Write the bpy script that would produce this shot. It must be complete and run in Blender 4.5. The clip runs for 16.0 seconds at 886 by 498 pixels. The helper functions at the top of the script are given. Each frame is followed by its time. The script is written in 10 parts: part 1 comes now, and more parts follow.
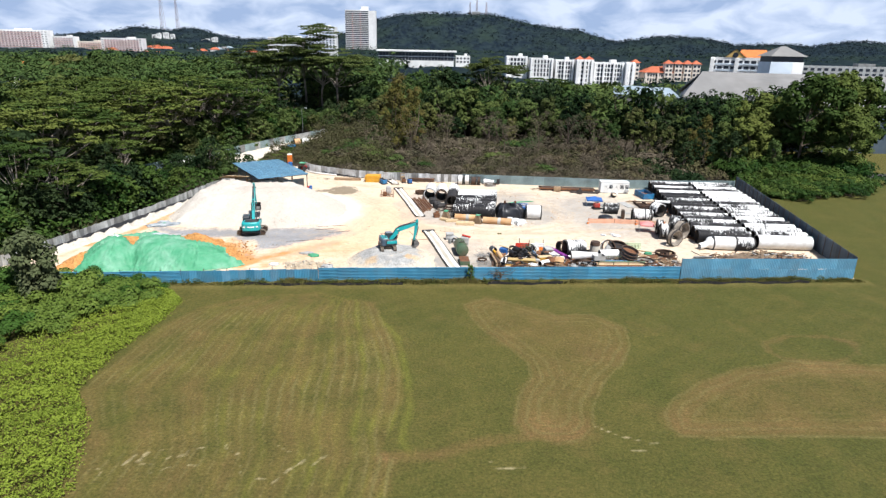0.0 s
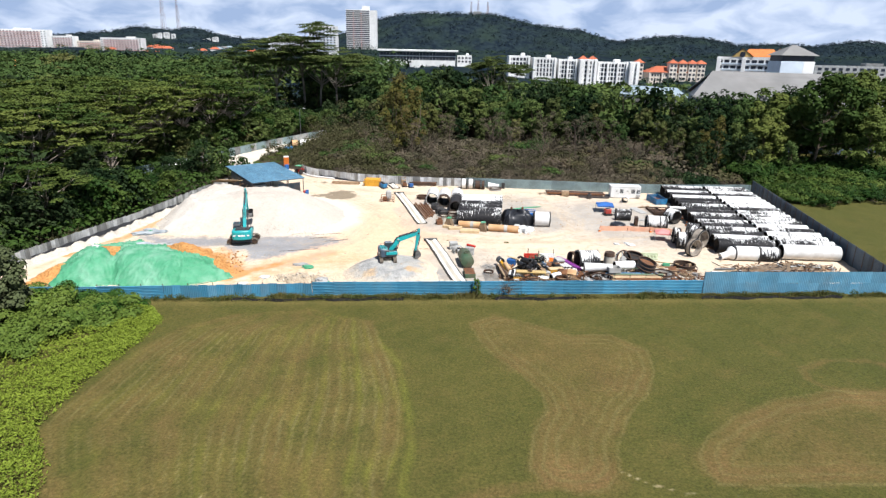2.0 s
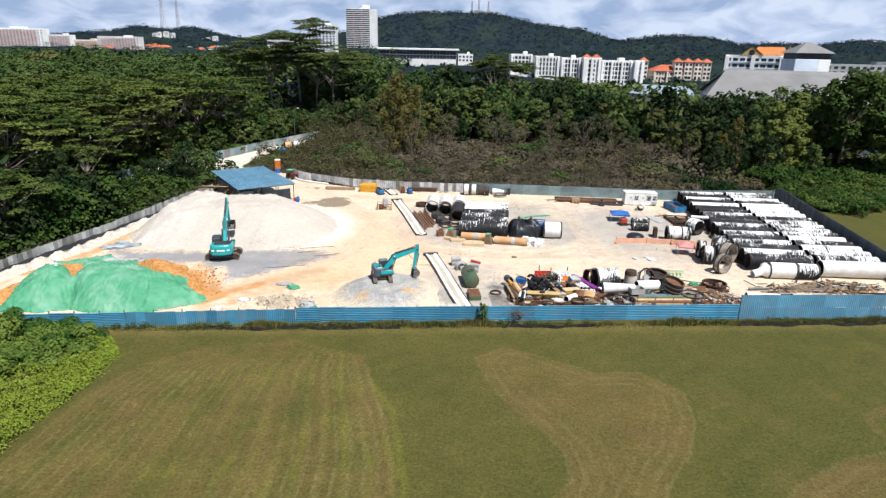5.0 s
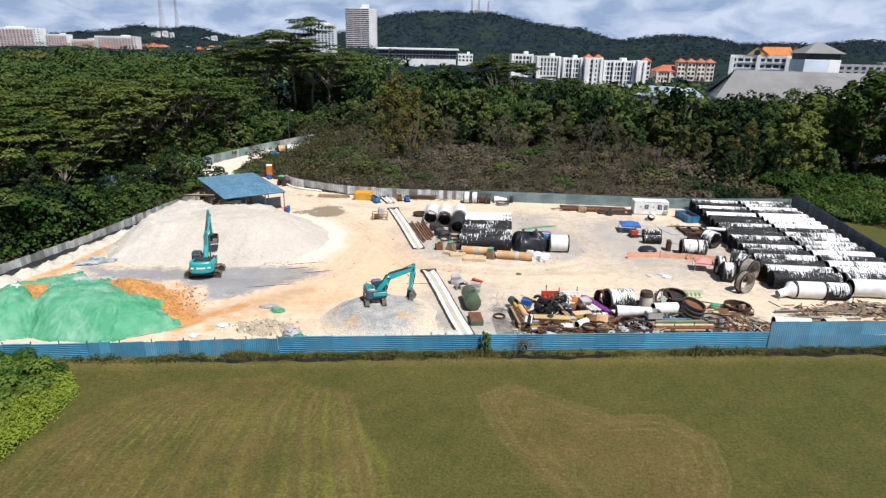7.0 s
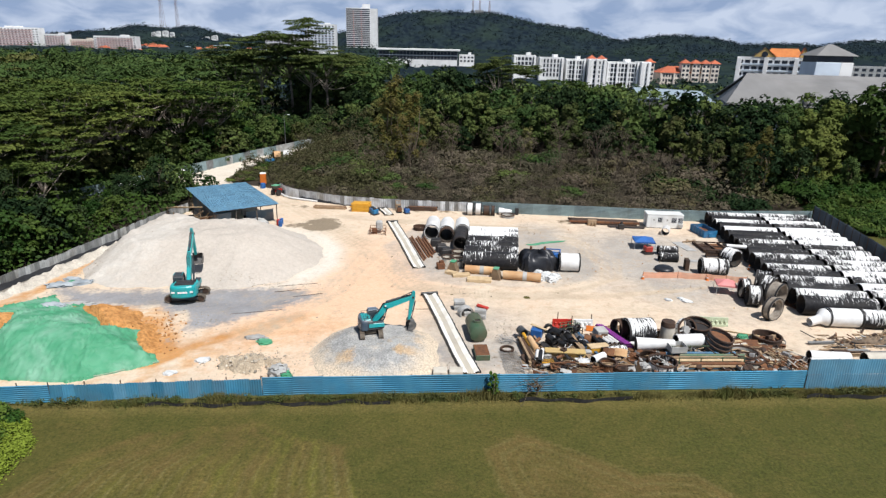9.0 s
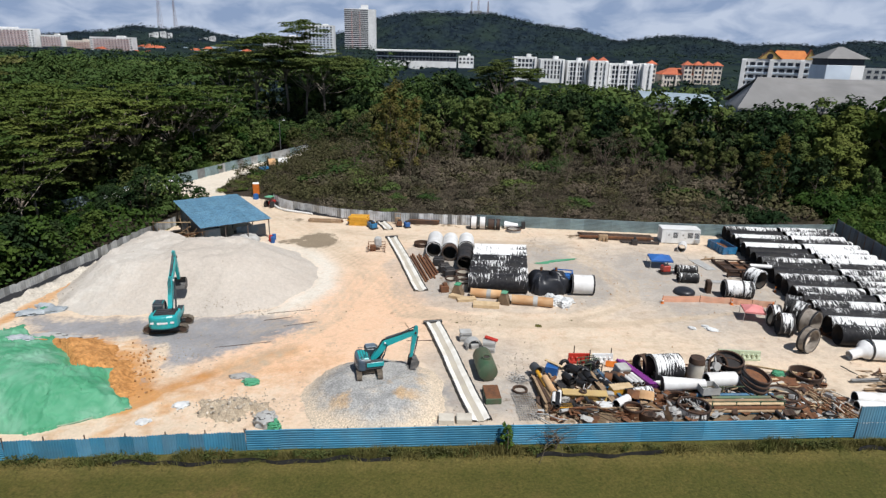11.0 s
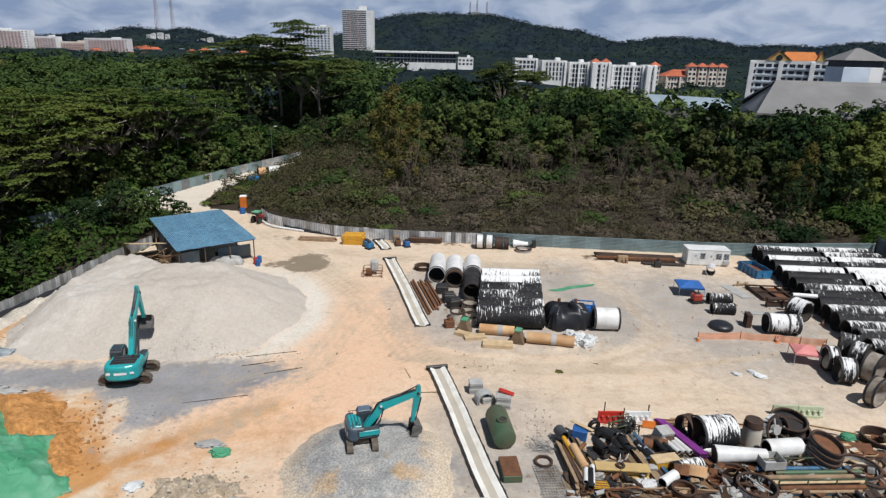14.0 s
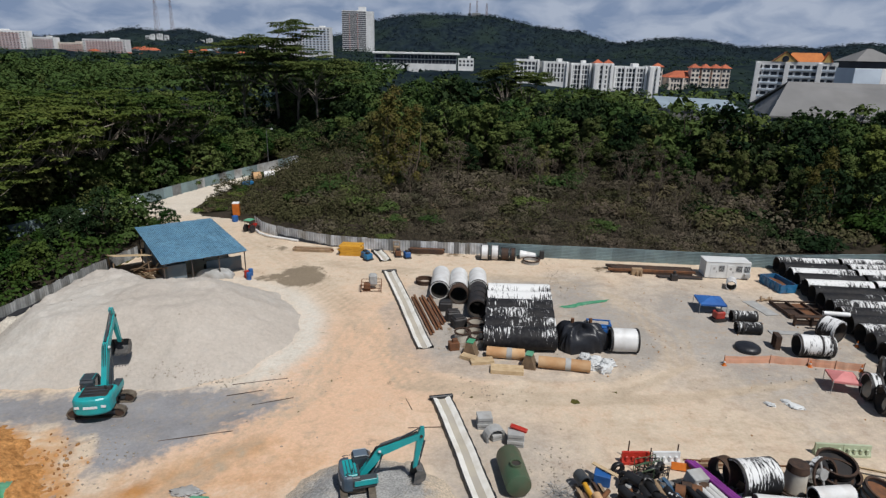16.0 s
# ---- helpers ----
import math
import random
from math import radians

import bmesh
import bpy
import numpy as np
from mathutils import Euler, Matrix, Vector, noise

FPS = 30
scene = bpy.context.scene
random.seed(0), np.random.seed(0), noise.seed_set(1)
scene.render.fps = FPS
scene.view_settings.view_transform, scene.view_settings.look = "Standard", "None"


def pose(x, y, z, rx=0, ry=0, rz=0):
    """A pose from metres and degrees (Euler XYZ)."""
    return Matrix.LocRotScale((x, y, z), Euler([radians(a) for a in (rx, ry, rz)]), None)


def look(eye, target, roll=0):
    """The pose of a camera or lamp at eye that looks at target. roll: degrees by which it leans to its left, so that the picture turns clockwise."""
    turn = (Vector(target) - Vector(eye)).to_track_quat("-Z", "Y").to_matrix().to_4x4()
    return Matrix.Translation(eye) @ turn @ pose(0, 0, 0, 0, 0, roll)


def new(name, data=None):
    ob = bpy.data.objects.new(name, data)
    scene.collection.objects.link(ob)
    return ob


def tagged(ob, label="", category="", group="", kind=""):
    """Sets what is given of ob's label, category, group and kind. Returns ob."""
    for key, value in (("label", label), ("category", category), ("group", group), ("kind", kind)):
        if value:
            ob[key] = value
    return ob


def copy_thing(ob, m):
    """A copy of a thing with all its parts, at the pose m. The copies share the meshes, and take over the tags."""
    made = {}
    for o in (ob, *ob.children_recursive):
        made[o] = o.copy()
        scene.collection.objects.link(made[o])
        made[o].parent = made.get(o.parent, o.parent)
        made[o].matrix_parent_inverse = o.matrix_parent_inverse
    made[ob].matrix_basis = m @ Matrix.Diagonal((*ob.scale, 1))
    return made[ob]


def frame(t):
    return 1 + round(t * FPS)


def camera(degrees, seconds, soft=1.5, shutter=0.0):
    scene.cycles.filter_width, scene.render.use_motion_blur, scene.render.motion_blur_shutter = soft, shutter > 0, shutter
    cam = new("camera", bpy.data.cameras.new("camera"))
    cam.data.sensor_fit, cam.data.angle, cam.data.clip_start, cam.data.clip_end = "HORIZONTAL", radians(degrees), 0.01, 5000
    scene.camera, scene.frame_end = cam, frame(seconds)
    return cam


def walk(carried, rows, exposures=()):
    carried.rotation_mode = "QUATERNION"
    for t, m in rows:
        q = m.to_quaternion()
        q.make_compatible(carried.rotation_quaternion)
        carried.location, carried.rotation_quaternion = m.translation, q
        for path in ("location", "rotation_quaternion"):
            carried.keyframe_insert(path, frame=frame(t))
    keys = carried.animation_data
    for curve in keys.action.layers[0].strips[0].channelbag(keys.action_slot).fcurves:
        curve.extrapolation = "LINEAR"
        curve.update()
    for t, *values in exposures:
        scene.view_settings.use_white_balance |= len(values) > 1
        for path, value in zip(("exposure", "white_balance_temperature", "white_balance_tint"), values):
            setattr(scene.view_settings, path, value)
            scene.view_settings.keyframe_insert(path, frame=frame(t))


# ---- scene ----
EXPO = [(0.0, 0.57), (4.0, 0.48), (6.5, 0.32), (9.0, 0.17), (12.5, -0.10), (14.0, -0.20), (16.0, -0.44)]
cam = camera(72.0, 16.0, soft=1.35)
walk(cam, [
    (0, look((1.77, 0.00, 27.28), (1.78, 19.02, 21.09), 1.18)),
    (0.5, look((1.64, 1.46, 27.23), (1.65, 20.48, 21.04), 1.17)),
    (1, look((1.53, 2.93, 27.16), (1.53, 21.95, 20.97), 1.17)),
    (1.5, look((1.44, 4.37, 27.04), (1.44, 23.39, 20.86), 1.16)),
    (2, look((1.40, 5.81, 26.89), (1.38, 24.83, 20.70), 1.19)),
    (2.5, look((1.41, 7.27, 26.72), (1.39, 26.28, 20.52), 1.20)),
    (3, look((1.42, 8.71, 26.57), (1.40, 27.73, 20.37), 1.21)),
    (3.5, look((1.40, 10.11, 26.43), (1.38, 29.13, 20.25), 1.19)),
    (4, look((1.34, 11.51, 26.32), (1.30, 30.53, 20.13), 1.15)),
    (6.5, look((1.18, 19.25, 26.34), (1.15, 38.26, 20.11), 1.20)),
    (7, look((1.30, 20.81, 26.43), (1.27, 39.82, 20.21), 1.19)),
    (7.5, look((1.36, 22.36, 26.54), (1.31, 41.37, 20.32), 1.21)),
    (8, look((1.34, 23.89, 26.69), (1.29, 42.90, 20.48), 1.23)),
    (8.5, look((1.22, 25.40, 26.86), (1.16, 44.41, 20.64), 1.24)),
    (9, look((1.05, 26.92, 27.04), (1.00, 45.92, 20.82), 1.26)),
    (11.5, look((0.26, 34.55, 27.72), (0.26, 53.56, 21.52), 1.26)),
    (12, look((0.17, 36.02, 27.73), (0.17, 55.03, 21.53), 1.27)),
    (12.5, look((0.00, 37.53, 27.77), (-0.00, 56.55, 21.58), 1.24)),
    (13, look((-0.17, 39.10, 27.82), (-0.16, 58.13, 21.65), 1.20)),
    (13.5, look((-0.27, 40.71, 27.83), (-0.25, 59.74, 21.66), 1.20)),
    (14, look((-0.35, 42.30, 27.81), (-0.31, 61.32, 21.64), 1.23)),
    (14.5, look((-0.47, 43.77, 27.78), (-0.43, 62.80, 21.62), 1.24)),
    (15, look((-0.61, 45.14, 27.73), (-0.57, 64.17, 21.57), 1.24)),
    (15.5, look((-0.71, 46.37, 27.69), (-0.67, 65.40, 21.55), 1.23)),
    (16, look((-0.80, 47.46, 27.64), (-0.75, 66.50, 21.50), 1.25)),
], exposures=EXPO)

# ---- light ----
SUN_TO = Vector((0.30, -0.40, 0.865)).normalized()
sun = new("sun", bpy.data.lights.new("sun", "SUN"))
sun.data.energy, sun.data.angle, sun.data.color = 5.0, radians(0.55), (1.0, 0.985, 0.965)
sun.matrix_world = look(SUN_TO * 100, (0, 0, 0))

world = bpy.data.worlds.new("sky")
scene.world = world
world.use_nodes = True
wn, wl = world.node_tree.nodes, world.node_tree.links
wn.clear()
w_out = wn.new("ShaderNodeOutputWorld")
w_bg = wn.new("ShaderNodeBackground")
w_sky = wn.new("ShaderNodeTexSky")
w_sky.sky_type, w_sky.sun_disc = "NISHITA", False
w_sky.sun_elevation = math.asin(SUN_TO.z)
w_sky.sun_rotation = math.atan2(SUN_TO.x, SUN_TO.y)
w_sky.dust_density, w_sky.air_density, w_sky.ozone_density = 0.4, 1.0, 2.0
# broken cloud in a flat layer: it closes up towards the horizon, as such a layer does
w_geo, w_sep, w_cmb = wn.new("ShaderNodeTexCoord"), wn.new("ShaderNodeSeparateXYZ"), wn.new("ShaderNodeCombineXYZ")
wl.new(w_geo.outputs["Generated"], w_sep.inputs["Vector"])
w_up = wn.new("ShaderNodeMath")
w_up.operation = "MAXIMUM"
w_up.inputs[1].default_value = 0.0
wl.new(w_sep.outputs["Z"], w_up.inputs[0])
w_add = wn.new("ShaderNodeMath")
w_add.inputs[1].default_value = 0.42
wl.new(w_up.outputs["Value"], w_add.inputs[0])
for axis in ("X", "Y"):
    w_div = wn.new("ShaderNodeMath")
    w_div.operation = "DIVIDE"
    wl.new(w_sep.outputs[axis], w_div.inputs[0])
    wl.new(w_add.outputs["Value"], w_div.inputs[1])
    wl.new(w_div.outputs["Value"], w_cmb.inputs[axis])
w_no = wn.new("ShaderNodeTexNoise")
w_no.inputs["Scale"].default_value, w_no.inputs["Detail"].default_value, w_no.inputs["Roughness"].default_value = 2.2, 9.0, 0.58
w_no2 = wn.new("ShaderNodeTexNoise")
w_no2.inputs["Scale"].default_value, w_no2.inputs["Detail"].default_value, w_no2.inputs["Distortion"].default_value = 7.0, 10.0, 0.4
w_ramp = wn.new("ShaderNodeMapRange")
w_ramp.inputs["From Min"].default_value, w_ramp.inputs["From Max"].default_value = 0.42, 0.62
w_cl = wn.new("ShaderNodeValToRGB")
w_cl.color_ramp.elements[0].position, w_cl.color_ramp.elements[1].position = 0.36, 0.62
w_cl.color_ramp.elements[0].color = (5.2, 7.0, 10.6, 1)
w_cl.color_ramp.elements[1].color = (10.2, 11.7, 14.6, 1)
w_mix = wn.new("ShaderNodeMix")
w_mix.data_type = "RGBA"
for node in (w_no, w_no2):
    wl.new(w_cmb.outputs["Vector"], node.inputs["Vector"])
# more of the layer's sides is seen low down
w_low = wn.new("ShaderNodeMapRange")
w_low.inputs["From Max"].default_value = 0.45
w_low.inputs["To Min"].default_value, w_low.inputs["To Max"].default_value = 0.42, -0.10
wl.new(w_up.outputs["Value"], w_low.inputs["Value"])
w_sum = wn.new("ShaderNodeMath")
wl.new(w_no.outputs["Fac"], w_sum.inputs[0])
wl.new(w_low.outputs["Result"], w_sum.inputs[1])
wl.new(w_sum.outputs["Value"], w_ramp.inputs["Value"])
wl.new(w_no2.outputs["Fac"], w_cl.inputs["Fac"])
wl.new(w_ramp.outputs["Result"], w_mix.inputs["Factor"])
wl.new(w_sky.outputs["Color"], w_mix.inputs["A"])
wl.new(w_cl.outputs["Color"], w_mix.inputs["B"])
wl.new(w_mix.outputs["Result"], w_bg.inputs["Color"])
w_bg.inputs["Strength"].default_value = 0.05
wl.new(w_bg.outputs["Background"], w_out.inputs["Surface"])


# ---- materials ----
def rgb(c):
    return (c[0], c[1], c[2], 1.0)


def mat(name, c1, c2=None, scale=1.2, rough=0.75, metal=0.0, bump=0.15, bscale=8.0, grime=None, gscale=0.25, gamt=0.35, stretch=(1, 1, 1), spec=0.4, pos=(0.38, 0.64), jitter=0.06):
    """Two tones mixed by fine noise, large stains over them, small relief; each object differs a little."""
    m = bpy.data.materials.new(name)
    m.use_nodes = True
    n, l = m.node_tree.nodes, m.node_tree.links
    b = n["Principled BSDF"]
    geo = n.new("ShaderNodeNewGeometry")
    mp = n.new("ShaderNodeMapping")
    mp.inputs["Scale"].default_value = stretch
    l.new(geo.outputs["Position"], mp.inputs["Vector"])
    n1 = n.new("ShaderNodeTexNoise")
    n1.inputs["Scale"].default_value, n1.inputs["Detail"].default_value = scale, 6.0
    l.new(mp.outputs["Vector"], n1.inputs["Vector"])
    r1 = n.new("ShaderNodeMapRange")
    r1.inputs["From Min"].default_value, r1.inputs["From Max"].default_value = pos
    l.new(n1.outputs["Fac"], r1.inputs["Value"])
    mx = n.new("ShaderNodeMix")
    mx.data_type = "RGBA"
    mx.inputs["A"].default_value, mx.inputs["B"].default_value = rgb(c1), rgb(c2 or [v * 0.72 for v in c1])
    l.new(r1.outputs["Result"], mx.inputs["Factor"])
    n2 = n.new("ShaderNodeTexNoise")
    n2.inputs["Scale"].default_value, n2.inputs["Detail"].default_value = gscale, 8.0
    l.new(geo.outputs["Position"], n2.inputs["Vector"])
    r2 = n.new("ShaderNodeMapRange")
    r2.inputs["From Min"].default_value, r2.inputs["From Max"].default_value, r2.inputs["To Max"].default_value = 0.45, 0.72, gamt
    l.new(n2.outputs["Fac"], r2.inputs["Value"])
    mg = n.new("ShaderNodeMix")
    mg.data_type = "RGBA"
    l.new(mx.outputs["Result"], mg.inputs["A"])
    mg.inputs["B"].default_value = rgb(grime or [v * 0.45 for v in c1])
    l.new(r2.outputs["Result"], mg.inputs["Factor"])
    oi = n.new("ShaderNodeObjectInfo")
    rj = n.new("ShaderNodeMapRange")
    rj.inputs["To Min"].default_value, rj.inputs["To Max"].default_value = 1 - 2 * jitter, 1 + jitter
    l.new(oi.outputs["Random"], rj.inputs["Value"])
    hv = n.new("ShaderNodeHueSaturation")
    l.new(mg.outputs["Result"], hv.inputs["Color"])
    l.new(rj.outputs["Result"], hv.inputs["Value"])
    l.new(hv.outputs["Color"], b.inputs["Base Color"])
    n3 = n.new("ShaderNodeTexNoise")
    n3.inputs["Scale"].default_value, n3.inputs["Detail"].default_value = bscale, 4.0
    l.new(geo.outputs["Position"], n3.inputs["Vector"])
    bp = n.new("ShaderNodeBump")
    bp.inputs["Strength"].default_value, bp.inputs["Distance"].default_value = bump, 0.05
    l.new(n3.outputs["Fac"], bp.inputs["Height"])
    l.new(bp.outputs["Normal"], b.inputs["Normal"])
    b.inputs["Roughness"].default_value, b.inputs["Metallic"].default_value = rough, metal
    b.inputs["Specular IOR Level"].default_value = spec
    return m


def leaf_mat(name, c1, c2, dry=None, dryamt=0.0, gloss=0.65, hue=0.03):
    """Leaves: tone varies leaf by leaf and tree by tree; light passes through a little."""
    m = bpy.data.materials.new(name)
    m.use_nodes = True
    n, l = m.node_tree.nodes, m.node_tree.links
    b = n["Principled BSDF"]
    geo, oi = n.new("ShaderNodeNewGeometry"), n.new("ShaderNodeObjectInfo")
    mx = n.new("ShaderNodeMix")
    mx.data_type = "RGBA"
    mx.inputs["A"].default_value, mx.inputs["B"].default_value = rgb(c1), rgb(c2)
    ri = n.new("ShaderNodeMapRange")
    ri.inputs["To Min"].default_value, ri.inputs["To Max"].default_value = 0.28, 0.78
    l.new(geo.outputs["Random Per Island"], ri.inputs["Value"])
    l.new(ri.outputs["Result"], mx.inputs["Factor"])
    n2 = n.new("ShaderNodeTexNoise")
    n2.inputs["Scale"].default_value, n2.inputs["Detail"].default_value = 0.35, 3.0
    l.new(geo.outputs["Position"], n2.inputs["Vector"])
    r2 = n.new("ShaderNodeMapRange")
    r2.inputs["From Min"].default_value, r2.inputs["From Max"].default_value = 0.5, 0.75
    r2.inputs["To Max"].default_value = dryamt
    l.new(n2.outputs["Fac"], r2.inputs["Value"])
    md = n.new("ShaderNodeMix")
    md.data_type = "RGBA"
    l.new(r2.outputs["Result"], md.inputs["Factor"])
    l.new(mx.outputs["Result"], md.inputs["A"])
    md.inputs["B"].default_value = rgb(dry or c2)
    hv = n.new("ShaderNodeHueSaturation")
    rh = n.new("ShaderNodeMapRange")
    rh.inputs["To Min"].default_value, rh.inputs["To Max"].default_value = 0.5 - hue, 0.5 + hue
    rv = n.new("ShaderNodeMapRange")
    rv.inputs["To Min"].default_value, rv.inputs["To Max"].default_value = 1.3, 0.64
    l.new(oi.outputs["Random"], rh.inputs["Value"])
    l.new(oi.outputs["Random"], rv.inputs["Value"])
    l.new(rh.outputs["Result"], hv.inputs["Hue"])
    l.new(rv.outputs["Result"], hv.inputs["Value"])
    l.new(md.outputs["Result"], hv.inputs["Color"])
    l.new(hv.outputs["Color"], b.inputs["Base Color"])
    b.inputs["Roughness"].default_value = gloss
    b.inputs["Specular IOR Level"].default_value = 0.04
    tr = n.new("ShaderNodeBsdfTranslucent")
    l.new(hv.outputs["Color"], tr.inputs["Color"])
    ms = n.new("ShaderNodeMixShader")
    ms.inputs["Fac"].default_value = 0.08
    l.new(b.outputs["BSDF"], ms.inputs[1])
    l.new(tr.outputs["BSDF"], ms.inputs[2])
    l.new(ms.outputs["Shader"], n["Material Output"].inputs["Surface"])
    return m


def attr_mat(name, layers, base1, base2, scale=0.6, rough=0.9, bump=0.4, bscale=4.0, fine=0.25, ragged=0.9, mottle=0.0):
    """Ground: a two-tone base with soils laid over it by the mesh's own masks, each with its own broken edge."""
    m = bpy.data.materials.new(name)
    m.use_nodes = True
    n, l = m.node_tree.nodes, m.node_tree.links
    b = n["Principled BSDF"]
    geo = n.new("ShaderNodeNewGeometry")
    n1 = n.new("ShaderNodeTexNoise")
    n1.inputs["Scale"].default_value, n1.inputs["Detail"].default_value, n1.inputs["Roughness"].default_value = scale, 9.0, 0.62
    l.new(geo.outputs["Position"], n1.inputs["Vector"])
    r1 = n.new("ShaderNodeMapRange")
    r1.inputs["From Min"].default_value, r1.inputs["From Max"].default_value = 0.36, 0.66
    l.new(n1.outputs["Fac"], r1.inputs["Value"])
    mx = n.new("ShaderNodeMix")
    mx.data_type = "RGBA"
    mx.inputs["A"].default_value, mx.inputs["B"].default_value = rgb(base1), rgb(base2)
    l.new(r1.outputs["Result"], mx.inputs["Factor"])
    col = mx.outputs["Result"]
    n2 = n.new("ShaderNodeTexNoise")
    n2.inputs["Scale"].default_value, n2.inputs["Detail"].default_value, n2.inputs["Roughness"].default_value = 0.9, 10.0, 0.68
    l.new(geo.outputs["Position"], n2.inputs["Vector"])
    for key, ca, cb, soft in layers:
        at = n.new("ShaderNodeAttribute")
        at.attribute_name = key
        ad = n.new("ShaderNodeMath")
        ad.operation = "ADD"
        wide = n.new("ShaderNodeMapRange")
        wide.clamp = False
        wide.inputs["To Min"].default_value, wide.inputs["To Max"].default_value = 0.5 - ragged, 0.5 + ragged
        l.new(n2.outputs["Fac"], wide.inputs["Value"])
        l.new(at.outputs["Fac"], ad.inputs[0])
        l.new(wide.outputs["Result"], ad.inputs[1])
        rr = n.new("ShaderNodeMapRange")
        rr.inputs["From Min"].default_value, rr.inputs["From Max"].default_value = 1.0 - soft, 1.0 + soft
        l.new(ad.outputs["Value"], rr.inputs["Value"])
        mc = n.new("ShaderNodeMix")
        mc.data_type = "RGBA"
        mc.inputs["A"].default_value, mc.inputs["B"].default_value = rgb(ca), rgb(cb)
        l.new(r1.outputs["Result"], mc.inputs["Factor"])
        mm = n.new("ShaderNodeMix")
        mm.data_type = "RGBA"
        l.new(rr.outputs["Result"], mm.inputs["Factor"])
        l.new(col, mm.inputs["A"])
        l.new(mc.outputs["Result"], mm.inputs["B"])
        col = mm.outputs["Result"]
    n3 = n.new("ShaderNodeTexNoise")
    n3.inputs["Scale"].default_value, n3.inputs["Detail"].default_value, n3.inputs["Roughness"].default_value = bscale, 6.0, 0.7
    l.new(geo.outputs["Position"], n3.inputs["Vector"])
    rf = n.new("ShaderNodeMapRange")
    rf.inputs["From Min"].default_value, rf.inputs["From Max"].default_value = 0.3, 0.7
    rf.inputs["To Min"].default_value, rf.inputs["To Max"].default_value = 1 - fine, 1 + fine
    l.new(n3.outputs["Fac"], rf.inputs["Value"])
    hv = n.new("ShaderNodeHueSaturation")
    value = rf.outputs["Result"]
    if mottle:
        n4 = n.new("ShaderNodeTexNoise")
        n4.inputs["Scale"].default_value, n4.inputs["Detail"].default_value, n4.inputs["Roughness"].default_value = 2.6, 8.0, 0.8
        l.new(geo.outputs["Position"], n4.inputs["Vector"])
        r4 = n.new("ShaderNodeMapRange")
        r4.inputs["From Min"].default_value, r4.inputs["From Max"].default_value = 0.36, 0.64
        r4.inputs["To Min"].default_value, r4.inputs["To Max"].default_value = 1 - mottle, 1 + mottle * 0.9
        l.new(n4.outputs["Fac"], r4.inputs["Value"])
        mul = n.new("ShaderNodeMath")
        mul.operation = "MULTIPLY"
        l.new(value, mul.inputs[0])
        l.new(r4.outputs["Result"], mul.inputs[1])
        value = mul.outputs["Value"]
        hr_ = n.new("ShaderNodeMapRange")
        hr_.inputs["From Min"].default_value, hr_.inputs["From Max"].default_value = 0.36, 0.64
        hr_.inputs["To Min"].default_value, hr_.inputs["To Max"].default_value = 0.5 + 0.05 * mottle, 0.5 - 0.06 * mottle
        l.new(n4.outputs["Fac"], hr_.inputs["Value"])
        l.new(hr_.outputs["Result"], hv.inputs["Hue"])
    l.new(col, hv.inputs["Color"])
    l.new(value, hv.inputs["Value"])
    l.new(hv.outputs["Color"], b.inputs["Base Color"])
    bp = n.new("ShaderNodeBump")
    bp.inputs["Strength"].default_value, bp.inputs["Distance"].default_value = bump, 0.12
    l.new(n3.outputs["Fac"], bp.inputs["Height"])
    l.new(bp.outputs["Normal"], b.inputs["Normal"])
    b.inputs["Roughness"].default_value = rough
    b.inputs["Specular IOR Level"].default_value = 0.15
    return m


